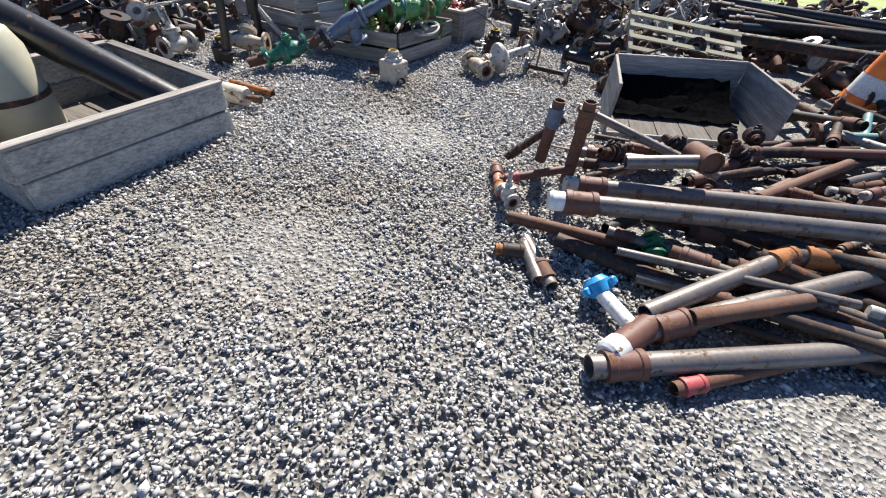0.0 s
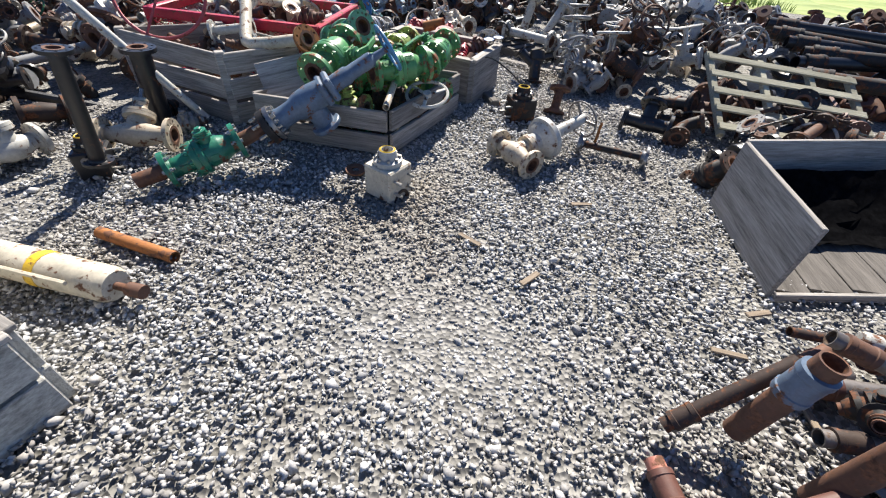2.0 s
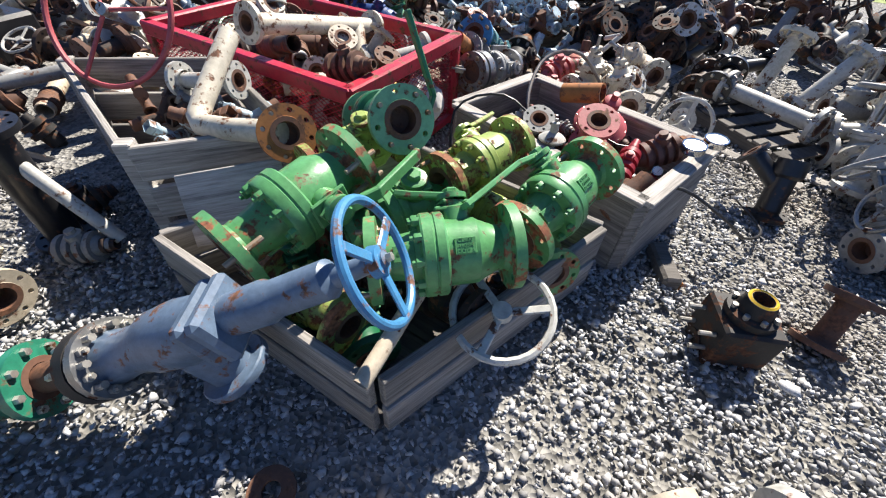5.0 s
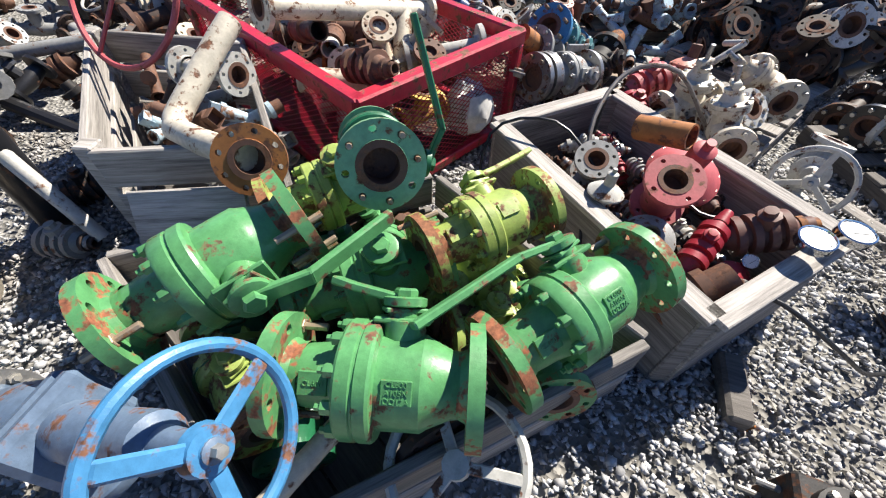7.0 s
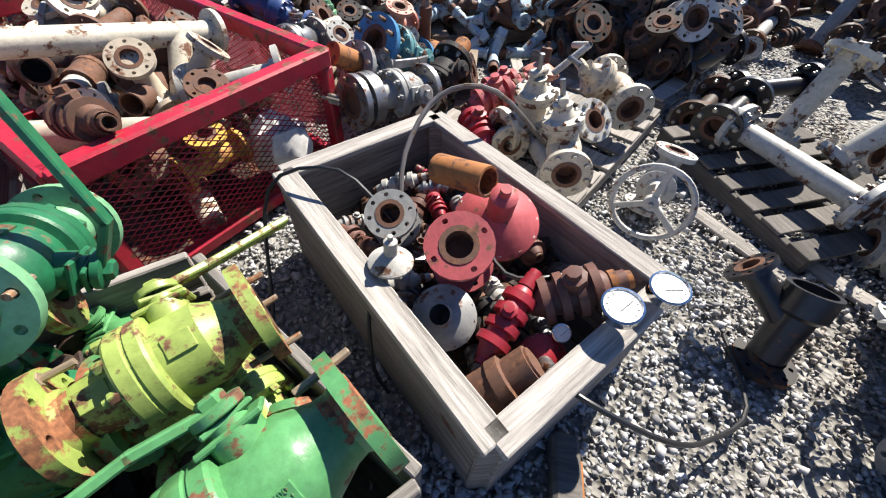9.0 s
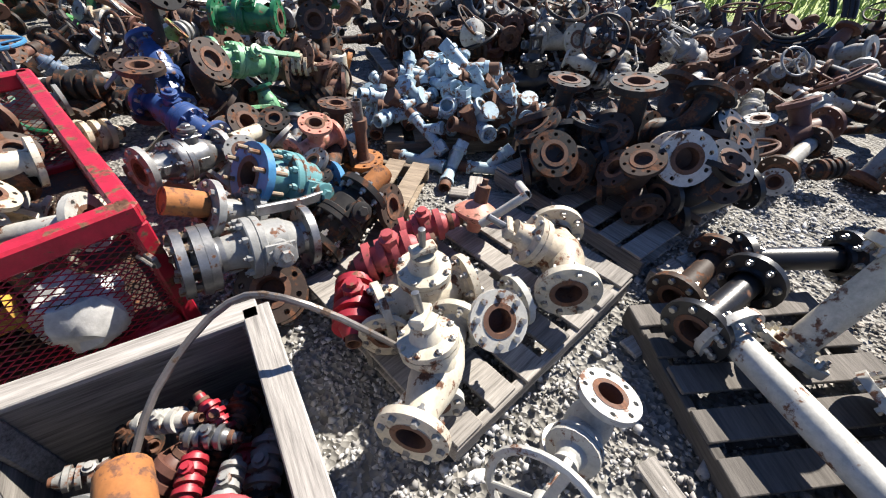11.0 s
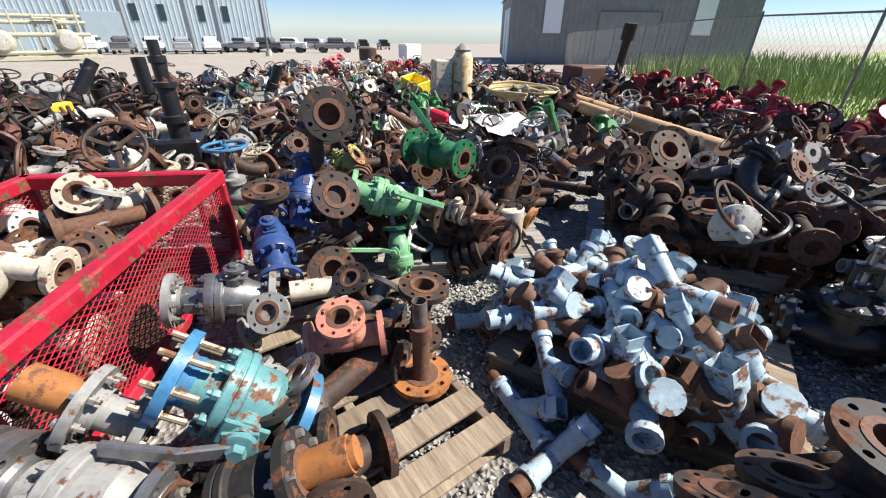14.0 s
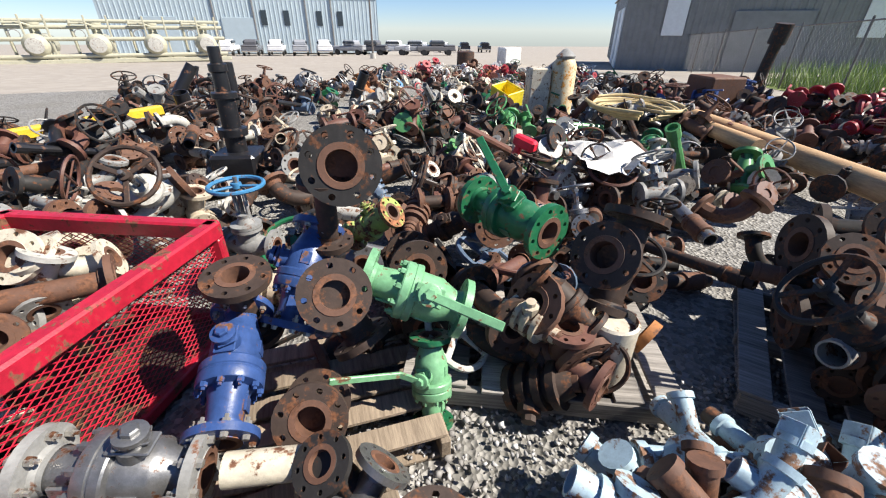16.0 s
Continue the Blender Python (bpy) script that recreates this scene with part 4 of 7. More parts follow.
pallet(aim((-1.42, 8.55, 0), (0.95, 0.3, 0)), 1.1, 0.9, PALEWOOD, "pale pallet loaded with dark ball valves")
pallet(aim((-2.35, 8.55, 0), (0.98, 0.2, 0)), 0.7, 0.9, PALEWOOD, "pale pallet under blue valves", 5)
pallet(aim((-2.75, 9.55, 0), (0.2, 0.97, 0)), 1.2, 1.0, OLDWOOD, "weathered pallet under mixed valves")
pallet(aim((-2.25, 11.1, 0), (0.6, 0.8, 0)), 1.2, 1.0, OLDWOOD, "weathered pallet under dark flanged tees")
pallet(aim((1.05, 8.45, 0), (0.6, -0.8, 0)), 1.1, 0.9, DARKWOOD, "weathered pallet under cream pipe spools")
pallet(aim((0.68, 9.0, 0), (0.5, 0.85, 0)), 0.4, 0.4, OLDWOOD, "splintered pallet end on the gravel", 5)

# ---- hand-placed things: first stretch ----
t = thing("black_pipe", between((-3.75, 3.15, 0.95), (-2.3, 3.1, 0.25))[0], "thick black coated pipe resting in the crate", "pipe")
part("tube", "blackpipe", lambda: lathe([(0.1, -0.85), (0.13, -0.85), (0.13, 0.85), (0.1, 0.85), (0.1, 0.5), (0, 0.5)], 24, "x"), BLACK, t)
t = thing("pressure_tank", pose(-3.3, 2.75, 0.04), "olive cream upright pressure tank in the crate", "tank")
part("shell", "tankshell", lambda: lathe([(0, 0), (0.24, 0.02), (0.26, 0.06), (0.26, 0.62), (0.22, 0.74), (0.1, 0.8), (0, 0.81)], 28), TANK, t)
part("band", "tankband", lambda: lathe([(0.262, 0.3), (0.27, 0.3), (0.27, 0.34), (0.262, 0.34)], 28), DKRUST, t)
t = thing("hydraulic_cylinder", between((-2.85, 3.9, 0.13), (-1.98, 3.68, 0.1))[0], "cream hydraulic cylinder with rusty rod on gravel", "cylinder")
part("barrel", "hcbarrel", lambda: lathe([(0, -0.45), (0.08, -0.45), (0.09, -0.43), (0.09, 0.42), (0.075, 0.45), (0, 0.45)], 20, "x"), CREAM, t)
part("rod", "hcrod", lambda: lathe([(0.02, 0.44), (0.02, 0.52), (0.035, 0.52), (0.035, 0.6), (0, 0.6)], 12, "x"), RUST, t)
part("yellow_band", "hcband", lambda: lathe([(0.0905, 0.05), (0.0925, 0.05), (0.0925, 0.1), (0.0905, 0.1)], 20, "x"), YELLOW, t)
part("side_tube", "hctube", lambda: sweep([(-0.35, -0.09, 0.06), (0.3, -0.09, 0.06)], 0.012, 6), CREAM, t)
pipe((-2.35, 4.15, 0.04), (-1.85, 3.95, 0.04), 0.035, ORANGERUST, label="orange rusted pipe rod lying on gravel")

PG = "pipes in the heap"
pipe((0.72, 1.06, 0.075), (3.3, 1.45, 0.11), 0.058, GALV, BROWN, None)
pipe((0.83, 1.13, 0.10), (1.08, 1.32, 0.11), 0.066, BROWN, None, WHITE, label="short brown tee coupling with white cap")
pipe((1.02, 1.27, 0.10), (3.2, 2.0, 0.24), 0.058, GALV, BROWN)
pipe((1.05, 1.36, 0.14), (2.11, 1.9, 0.2), 0.052, GALV, None, None, tail=ORANGERUST)
pipe((2.05, 1.87, 0.2), (3.4, 1.75, 0.2), 0.056, GALV, ORANGERUST)
pipe((1.1, 1.0, 0.05), (2.9, 1.55, 0.05), 0.035, RUST, DUSTRED)
pipe((0.88, 1.52, 0.1), (0.98, 1.3, 0.1), 0.042, WHITE, None, None, label="short white pipe nipple on gravel")
t = thing("blue_cap_valve", aim((0.87, 1.56, 0.1), (-0.2, 0.3, 0.2)), "bright blue hammer-union cap on a pipe end", "union cap")
part("cap", "bluecap", lambda: join(lathe([(0, 0.06), (0.05, 0.06), (0.075, 0.03), (0.075, -0.03), (0.05, -0.05), (0, -0.05)], 14, "x"), *[moved(box(0.05, 0.05, 0.045, 0.01), pose(0, 0.085 * math.cos(a), 0.085 * math.sin(a), math.degrees(a), 0, 0)) for a in (0, 2.09, 4.19)]), paint("bright_blue", (0.03, 0.30, 0.62), 0.15), t)
pipe((0.64, 2.06, 0.31), (3.6, 1.95, 0.33), 0.058, GALV, BROWN, WHITE)
pipe((0.8, 2.36, 0.25), (3.6, 2.25, 0.28), 0.055, GALV, BROWN, PALE)
pipe((0.56, 1.62, 0.05), (0.5, 1.95, 0.05), 0.04, GALV, None, label="small steel tee fitting on the gravel", tail=None)
pipe((0.32, 1.86, 0.05), (0.52, 1.86, 0.05), 0.038, ORANGERUST, DKRUST, label="small rusted nipple with coupling")
pipe((0.52, 1.98, 0.05), (0.63, 1.58, 0.05), 0.042, GALV, None, label="short steel pipe nipple on gravel", tail=RUST)
pipe((0.42, 2.2, 0.06), (1.5, 1.85, 0.1), 0.04, RUST, None, label="rusty thin pipe under the heap")
pipe((0.72, 2.0, 0.05), (1.6, 1.55, 0.06), 0.055, DKRUST, None, label="dark rusty pipe under the heap")
pipe((0.9, 2.72, 0.05), (0.9, 2.71, 0.69), 0.045, RUST, None, None, label="upright rusty pipe stub in the heap", tail=RUST)
pipe((0.72, 2.95, 0.1), (0.75, 2.93, 0.6), 0.045, RUST, None, label="upright pipe stub with blue paint", tail=SLATE)
pipe((0.45, 2.98, 0.08), (0.85, 3.05, 0.42), 0.03, DKRUST, DKRUST, label="thin dark pipe leaning in the heap")
pipe((0.95, 3.1, 0.5), (1.85, 2.5, 0.33), 0.032, GALV, RUST, label="thin steel pipe leaning across the heap")
pipe((0.36, 2.86, 0.07), (0.38, 2.42, 0.07), 0.036, SALMON, BROWN, None, label="pink and orange pipe fitting on gravel", tail=ORANGERUST)
pipe((0.38, 2.6, 0.1), (0.9, 2.68, 0.2), 0.03, BROWN, DUSTRED, None, label="faded red pipe union on gravel")
pipe((1.65, 2.34, 0.5), (1.64, 2.58, 0.46), 0.075, RUST, None, None, label="rusted hub with pale face")
pipe((1.15, 2.42, 0.42), (1.6, 2.4, 0.48), 0.045, GALV, None, None, label="short steel pipe arm on the heap")
gate_valve(aim((0.42, 2.38, 0.1), (0.3, -0.9, 0.1)), 0.06, PALE, None, label="small pale gray union fitting")
HRND = random.Random(8)
for i in range(105):
    x, y = HRND.uniform(0.95, 3.6), HRND.uniform(1.3, 3.4)
    x += max(0, 2.0 - y) * 0.4
    a, z = HRND.uniform(-0.6, 0.6), HRND.uniform(0.05, 0.22)
    L = HRND.choice((0.25, 0.4, 0.7, 1.2, 1.2))
    mt = HRND.choice((GALV, DKRUST, RUST, DKRUST, DARK, BROWN, GALV))
    d = Vector((math.cos(a), math.sin(a), HRND.uniform(-0.08, 0.08))) * L
    pipe(Vector((x, y, z)), Vector((x, y, z)) + d, HRND.choice((0.025, 0.035, 0.045)), mt, HRND.choice((None, RUST, BROWN, DKRUST)), HRND.choice((None, None, None, PALE)), label="weathered pipe piece in the heap")
ribbed_valve(aim((1.28, 1.92, 0.14), (0.1, 1, 0.2)), 0.24, 0.07, DKGREEN, "dark green ribbed valve under pipes")
for i in range(9):
    ribbed_valve(aim((HRND.uniform(1.2, 3.4), HRND.uniform(2.5, 3.5), HRND.uniform(0.1, 0.3)), (HRND.uniform(-1, 1), HRND.uniform(-1, 1), 0.2)), 0.25, 0.07, HRND.choice((DKRUST, DARK, DARK, GALV)), "dark threaded fitting in the heap", group="threaded fittings")
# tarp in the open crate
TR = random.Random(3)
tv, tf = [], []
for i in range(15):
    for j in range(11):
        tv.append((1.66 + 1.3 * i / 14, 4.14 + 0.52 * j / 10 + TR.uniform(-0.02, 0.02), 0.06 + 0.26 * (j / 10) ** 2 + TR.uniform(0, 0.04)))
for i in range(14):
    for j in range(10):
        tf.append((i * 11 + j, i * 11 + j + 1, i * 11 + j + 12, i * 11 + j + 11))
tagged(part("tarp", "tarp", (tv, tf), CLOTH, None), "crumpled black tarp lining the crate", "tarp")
t = thing("traffic_barrel", pose(4.75, 5.0, 0, 4, 6, 0), "orange and white striped traffic barrel", "barrel")
for k in range(4):
    part("stripe", ("barrel", k), lathe([(0.22 - k * 0.02, k * 0.22), (0.21 - k * 0.02, k * 0.22 + 0.219)], 18), (ORANGEPLASTIC, WHITE)[k % 2], t)
for p, a in (((0.1, 3.84), 40), ((-0.21, 4.17), -40), ((0.63, 4.59), 5), ((0.98, 3.35), 160), ((1.3, 3.6), 10), ((1.15, 3.0), 80)):
    tagged(part("wood_chip", "woodchip", box(0.16, 0.035, 0.014, 0.004), PALEWOOD, None, pose(*p, 0.03, 4, 3, a)), "splintered pale wood chip on gravel", "wood chip", "wood chips")

# cube valves, beige gate valve and neighbours
def block_valve(m, s, mat, topmat, label):
    t = thing("block_valve", m, label, "valve")
    part("block", ("block", s), box(s, s, s, 0.012, True), mat, t)
    part("top_flange", ("blocktop", s), lambda: lathe([(s * 0.42, s), (s * 0.42, s * 1.14), (s * 0.3, s * 1.18), (s * 0.24, s * 1.42), (s * 0.17, s * 1.43), (s * 0.15, s * 1.2), (0, s * 1.2)], 20), topmat, t)
    part("seal_ring", ("blockseal", s), lambda: lathe([(s * 0.17, s * 1.42), (s * 0.2, s * 1.45), (s * 0.235, s * 1.42)], 20), YELLOW, t)
    for i in range(8):
        a = i * math.pi / 4
        part("bolt", ("blockbolt", s), lambda: lathe([(s * 0.05, s * 1.1), (s * 0.05, s * 1.24), (0, s * 1.25)], 6), ZINC, t, pose(s * 0.34 * math.cos(a), s * 0.34 * math.sin(a), 0))
    for y in (-0.3, 0.3):
        for z in (0.3, 0.7):
            part("side_stud", ("blockstud", s), lambda: lathe([(s * 0.045, s * 0.48), (s * 0.045, s * 0.78), (0, s * 0.78)], 8, "x"), ZINC, t, pose(0, y * s, z * s))
    part("side_port", ("blockport", s), lambda: lathe([(s * 0.3, s * 0.5), (s * 0.3, s * 0.53), (s * 0.2, s * 0.53), (s * 0.2, s * 0.4), (0, s * 0.4)], 16, "x"), DKRUST, t)


block_valve(pose(-0.74, 4.72, 0, 0, 0, -38), 0.235, CREAM, PALE, "cream square block valve with bolted top")
block_valve(pose(0.45, 6.08, 0, 0, 0, 190), 0.23, DARK, DARK, "dark square block valve with bolted top")
t = gate_valve(aim((0.22, 5.12, 0.13), (0.5, -0.85, 0), (0.68, 0.7, 0.2)), 0.115, BEIGE, None, label="beige angle valve body lying on gravel", bolts=None, L=0.42)
part("diaphragm_disc", "gatedisc", lambda: lathe([(0.07, 0.16), (0.085, 0.22), (0.13, 0.25), (0.15, 0.28), (0.175, 0.29), (0.175, 0.33), (0.155, 0.335), (0.12, 0.38), (0.05, 0.43), (0.042, 0.75), (0, 0.75)], 28), PALE, t)
handwheel(t, 0.15, pose(0, 0, 0.73), GALV, 3, 0.05)
tee(aim((1.62, 5.85, 0.12), (0.8, -0.5, 0), (0.3, 0.5, 0.6)), 0.12, BLACK, "black flanged tee lying on gravel")
spool(aim((2.0, 6.2, 0.2), (0.5, -0.7, 0.2)), 0.45, 0.13, DARK, label="dark flanged spool by the slatted frame")
spool(aim((0.86, 6.27, 0.14), (0.15, 0.35, 0.6)), 0.26, 0.105, RUST, label="rusty flanged riser with blue paint", holes=10)
spool(between((0.84, 5.45, 0.09), (1.36, 5.2, 0.09))[0], 0.56, 0.095, DARK, label="dark flanged pipe spool lying on gravel", face=STEEL, thin=0.3)
pipe((0.98, 5.42, 0.1), (0.99, 5.43, 0.28), 0.012, ORANGERUST, label="thin rusty rod standing on a spool")
t = thing("black_tee", pose(0, 0, 0), "black flanged tee standing on gravel", "pipe tee")
part("body", "bteebody", lambda: join(sweep([(0.84, 7.2, 0.03), (0.845, 7.25, 0.13), (0.855, 7.32, 0.28)], 0.066, 18), sweep([(0.845, 7.27, 0.17), (0.75, 7.33, 0.24), (0.68, 7.37, 0.29)], 0.05, 16)), BLACK, t)
part("hub", "bteehub", lambda: moved(lathe([(0.07, -0.08), (0.088, -0.06), (0.088, 0.03), (0.07, 0.03), (0.068, -0.05), (0, -0.05)], 20, "x"), aim((0.857, 7.33, 0.29), (0.03, 0.42, 0.9))), BLACK, t)
flange(t, 0.11, aim((0.84, 7.19, 0.015), (0, -0.15, -1)), DARK)
flange(t, 0.09, aim((0.655, 7.385, 0.305), (-0.7, 0.35, 0.5)), BLACK)
# long leaning green and blue valve chain
ball_valve(between((-2.22, 4.69, 0.12), (-1.76, 4.96, 0.25))[0], 0.5, 0.125, SEAGREEN, None, ZINC, "sea green bolted valve lying on gravel", fb=ZINC)
pipe((-2.36, 4.6, 0.1), (-2.2, 4.7, 0.13), 0.05, RUST, label="rusty pipe stub on the gravel")
pipe((-1.78, 4.95, 0.24), (-1.5, 5.07, 0.36), 0.05, RUST, label="rusty pipe joining two valves")
t = thing("angle_valve", aim((-1.54, 5.06, 0.34), (0.76, 0.27, 0.44)), "slate blue angle valve leaning on the crate", "valve")
part("body", "avbody", lambda: join(lathe([(0.085, 0.0), (0.075, 0.05), (0.075, 0.14), (0.095, 0.2), (0.1, 0.3), (0.09, 0.38), (0.075, 0.42)], 22, "x"), moved(lathe([(0.08, 0), (0.075, 0.2)], 20), pose(0.27, 0, 0, 180, 0, 0))), SLATE, t)
flange(t, 0.125, pose(-0.03, 0, 0, 0, 0, 180), STEEL, ZINC)
part("flange_ring", "avring", lambda: lathe([(0.06, -0.09), (0.125, -0.09), (0.125, -0.04), (0.06, -0.04), (0.06, -0.09)], 22, "x"), DARK, t)
part("outlet_flange", "avout", lambda: moved(join(lathe([(0, -0.205), (0.05, -0.205), (0.052, -0.23), (0.11, -0.23), (0.115, -0.222), (0.115, -0.2), (0.11, -0.195), (0.07, -0.19)], 22)), pose(0.27, 0, 0)), SLATE, t)
part("bonnet_clamp", "avclamp", lambda: join(moved(box(0.05, 0.2, 0.17, 0.015), pose(0.4, 0, 0)), moved(box(0.05, 0.2, 0.17, 0.015), pose(0.455, 0, 0))), SLATE, t)
part("stem_cover", "avstem", lambda: lathe([(0.06, 0.47), (0.062, 0.6), (0.052, 0.62), (0.052, 0.8), (0.03, 0.82), (0.02, 0.96), (0, 0.97)], 18, "x"), SLATE, t)
big_wheel(t, 0.155, pose(0.94, 0, 0, 0, 90, 0), MIDBLUE, 3)
for k in range(8):
    a = k * math.pi / 4
    part("stud", "avstud", lambda: lathe([(0, -0.15), (0.012, -0.15), (0.012, 0.03), (0, 0.03)], 7, "x"), ZINC, t, pose(0, 0.1 * math.cos(a), 0.1 * math.sin(a)))
tagged(part("loose_ring", "loosering", lambda: lathe([(0.03, 0), (0.075, 0), (0.075, 0.015), (0.03, 0.015), (0.03, 0)], 18), RUST, None, pose(-1.0, 4.95, 0.03, 4, 3, 0)), "rusty loose gasket ring on gravel", "ring")

# ---- green valve crate ----
GG = "green ball valves in the crate"
ball_valve(between((-0.9, 5.52, 0.56), (-0.49, 5.74, 0.58), (-0.3, 0.75, 0.6))[0], 0.47, 0.14, GREEN, None, ZINC, group=GG, K=16, letters=True, lever_to=(-0.9, 5.74, 0.67), studs=((-1, 1), (1, 0), (-1, 6)))
ball_valve(between((-0.49, 5.83, 0.54), (-0.29, 6.27, 0.61), (-0.75, 0.25, 0.6))[0], 0.5, 0.135, GREEN, None, ZINC, group=GG, K=16, letters=True, lever_to=(-0.66, 5.73, 0.7), studs=((1, 1), (-1, 0)))
ball_valve(between((-0.83, 6.0, 0.56), (-0.63, 6.38, 0.59), (-0.75, 0.4, 0.35))[0], 0.43, 0.125, LIME, None, ZINC, "yellow-green rusted ball valve with lever", GG, K=16, lever_to=(-0.8, 6.66, 0.56), studs=((1, 0), (1, 1), (1, 6), (-1, 2)))
ball_valve(between((-1.3, 5.38, 0.58), (-1.13, 5.84, 0.68), (0.75, -0.55, 0.1))[0], 0.52, 0.145, GREEN, None, ZINC, group=GG, K=16, lever_to=(-0.92, 5.97, 0.69), studs=((1, 1), (1, 2), (1, 3), (-1, 1)))
upright = between((-1.36, 6.4, 0.54), (-1.0, 6.05, 0.77), (0.8, 0.6, -0.25))[0]
ball_valve(upright, 0.5, 0.13, DKGREEN, None, ZINC, "dark green ball valve with upright lever", GG, face=PALEGREEN, K=16, lever_to=(-1.13, 6.39, 1.04), studs=((1, 0), (1, 2), (1, 3), (1, 5), (1, 7)), stud_len=0.09)
ball_valve(between((-1.33, 5.86, 0.56), (-1.12, 6.22, 0.6), (0.2, 0, 1))[0], 0.42, 0.12, LIME, None, ZINC, "yellow-green ball valve under others", GG, K=16)
ball_valve(between((-1.12, 5.72, 0.42), (-0.82, 6.1, 0.46), (0.4, 0.2, 0.8))[0], 0.5, 0.14, GREEN, None, ZINC, "green ball valve low in the crate", GG)
ball_valve(between((-1.3, 5.56, 0.3), (-0.98, 5.44, 0.3))[0], 0.4, 0.12, LIME, None, ZINC, "yellow-green ball valve low in the crate", GG)
ball_valve(between((-1.45, 5.75, 0.25), (-1.15, 5.5, 0.28))[0], 0.42, 0.13, DKGREEN, None, ZINC, "dark green ball valve low in the crate", GG)
ball_valve(between((-0.5, 6.2, 0.25), (-0.9, 6.3, 0.28))[0], 0.42, 0.12, LIME, None, ZINC, "yellow-green ball valve low in the crate", GG)
GF = random.Random(15)
for i in range(9):
    u, w = GF.uniform(0.15, 0.85), GF.uniform(0.15, 0.85)
    p = Vector((-0.76, 5.24, 0)) + Vector((0.6, 1.0, 0)) * u + Vector((-1.05, 0.28, 0)) * w
    ball_valve(aim((p.x, p.y, GF.uniform(0.14, 0.3)), (GF.uniform(-1, 1), GF.uniform(-1, 1), GF.uniform(-0.2, 0.2)), (GF.uniform(-1, 1), 0, 1)), 0.4, 0.115, GF.choice((DKGREEN, GREEN, DKRUST, LIME)), None, None, "green ball valve low in the crate", GG)
for i in range(14):
    u, w = GF.uniform(0.1, 0.9), GF.uniform(0.1, 0.9)
    p = Vector((-0.76, 5.24, 0)) + Vector((0.6, 1.0, 0)) * u + Vector((-1.05, 0.28, 0)) * w
    ribbed_valve(aim((p.x, p.y, GF.uniform(0.08, 0.2)), (GF.uniform(-1, 1), GF.uniform(-1, 1), GF.uniform(-0.2, 0.2))), 0.24, 0.07, GF.choice((DKRUST, RUST, DARK)), "dark fitting low in the crate", group="dark fittings in the crate")
wheel_loose(aim((-0.47, 5.62, 0.38), (0.9, 0.3, 0.15), (-0.1, -0.3, 1)), 0.17, PALE, "pale gray bent handwheel in the crate", 3)
pipe((-0.78, 5.2, 0.42), (-0.72, 5.62, 0.5), 0.026, BEIGE, label="pale rusted pipe handle in the crate")
tagged(part("loose_board", "gbboard", box(0.42, 0.3, 0.02, 0.004), OLDWOOD, None, aim((-1.62, 5.74, 0.42), (0.8, 0.5, 0.1), (0.35, -0.8, 0.5))), "gray loose board leaning in the crate", "board")
t = thing("charred_timber", pose(0.22, 6.47, 0.0, 0, 0, 14), "charred timber block with an orange rusty edge", "timber")
part("timber", "timberchunk", box(0.09, 0.28, 0.08, 0.014, True), DARKWOOD, t, pose(0, 0, 0.004))
part("rusty_strip", "timberstrip", box(0.012, 0.2, 0.05, 0.004, True), ORANGERUST, t, pose(0.05, -0.03, 0.006))

# ---- plank crate ----
t = thing("bent_flanged_pipe", pose(0, 0, 0), "cream bent pipe with a rusty flange", "pipe")
part("tube", "bentpipe", lambda: sweep([(-1.5, 5.95, 0.66), (-1.75, 5.95, 0.62), (-1.93, 5.96, 0.6), (-1.98, 6.0, 0.61), (-2.0, 6.06, 0.64), (-2.04, 6.3, 0.78), (-2.06, 6.4, 0.83)], 0.048, 14), CREAM, t)
flange(t, 0.115, aim((-1.46, 5.94, 0.67), (0.6, -0.5, 0.45)), ORANGERUST, None)
spool(between((-2.35, 6.3, 0.6), (-2.05, 6.33, 0.64))[0], 0.36, 0.09, PALE, label="pale flanged pipe in the plank crate")
CR = random.Random(12)
for i in range(16):
    strainer(aim((CR.uniform(-2.7, -1.85), CR.uniform(6.05, 6.4), CR.uniform(0.3, 0.55)), (CR.uniform(-1, 1), CR.uniform(-1, 1), CR.uniform(-0.5, 0.5)), (CR.uniform(-1, 1), 0, 1)), CR.choice((0.026, 0.03)), CR.choice((SKYBLUE, GRAY, DKRUST, RUST)), CR.random() < 0.5, group="strainers in the plank crate", label="small pipe strainer in the plank crate")
t = thing("large_wheel", aim((-2.75, 6.35, 0.86), (1, 0.2, 0.1), (0.2, -0.8, 0.5)), "large thin red valve handwheel", "handwheel")
part("rim", "bigrim", lambda: sweep(arc(0.36, 0, 360, 48)[:-1], 0.014, 8, True), DUSTRED, t)
for a in (0, 120, 240):
    part("spoke", "bigspoke", lambda: sweep([(0, 0, 0.01), (0.36, 0, 0)], 0.01, 7), DUSTRED, t, pose(0, 0, 0, 0, 0, a))
part("hub", "bighub", lambda: lathe([(0, 0.03), (0.03, 0.03), (0.035, -0.03), (0, -0.03)], 12), ZINC, t)
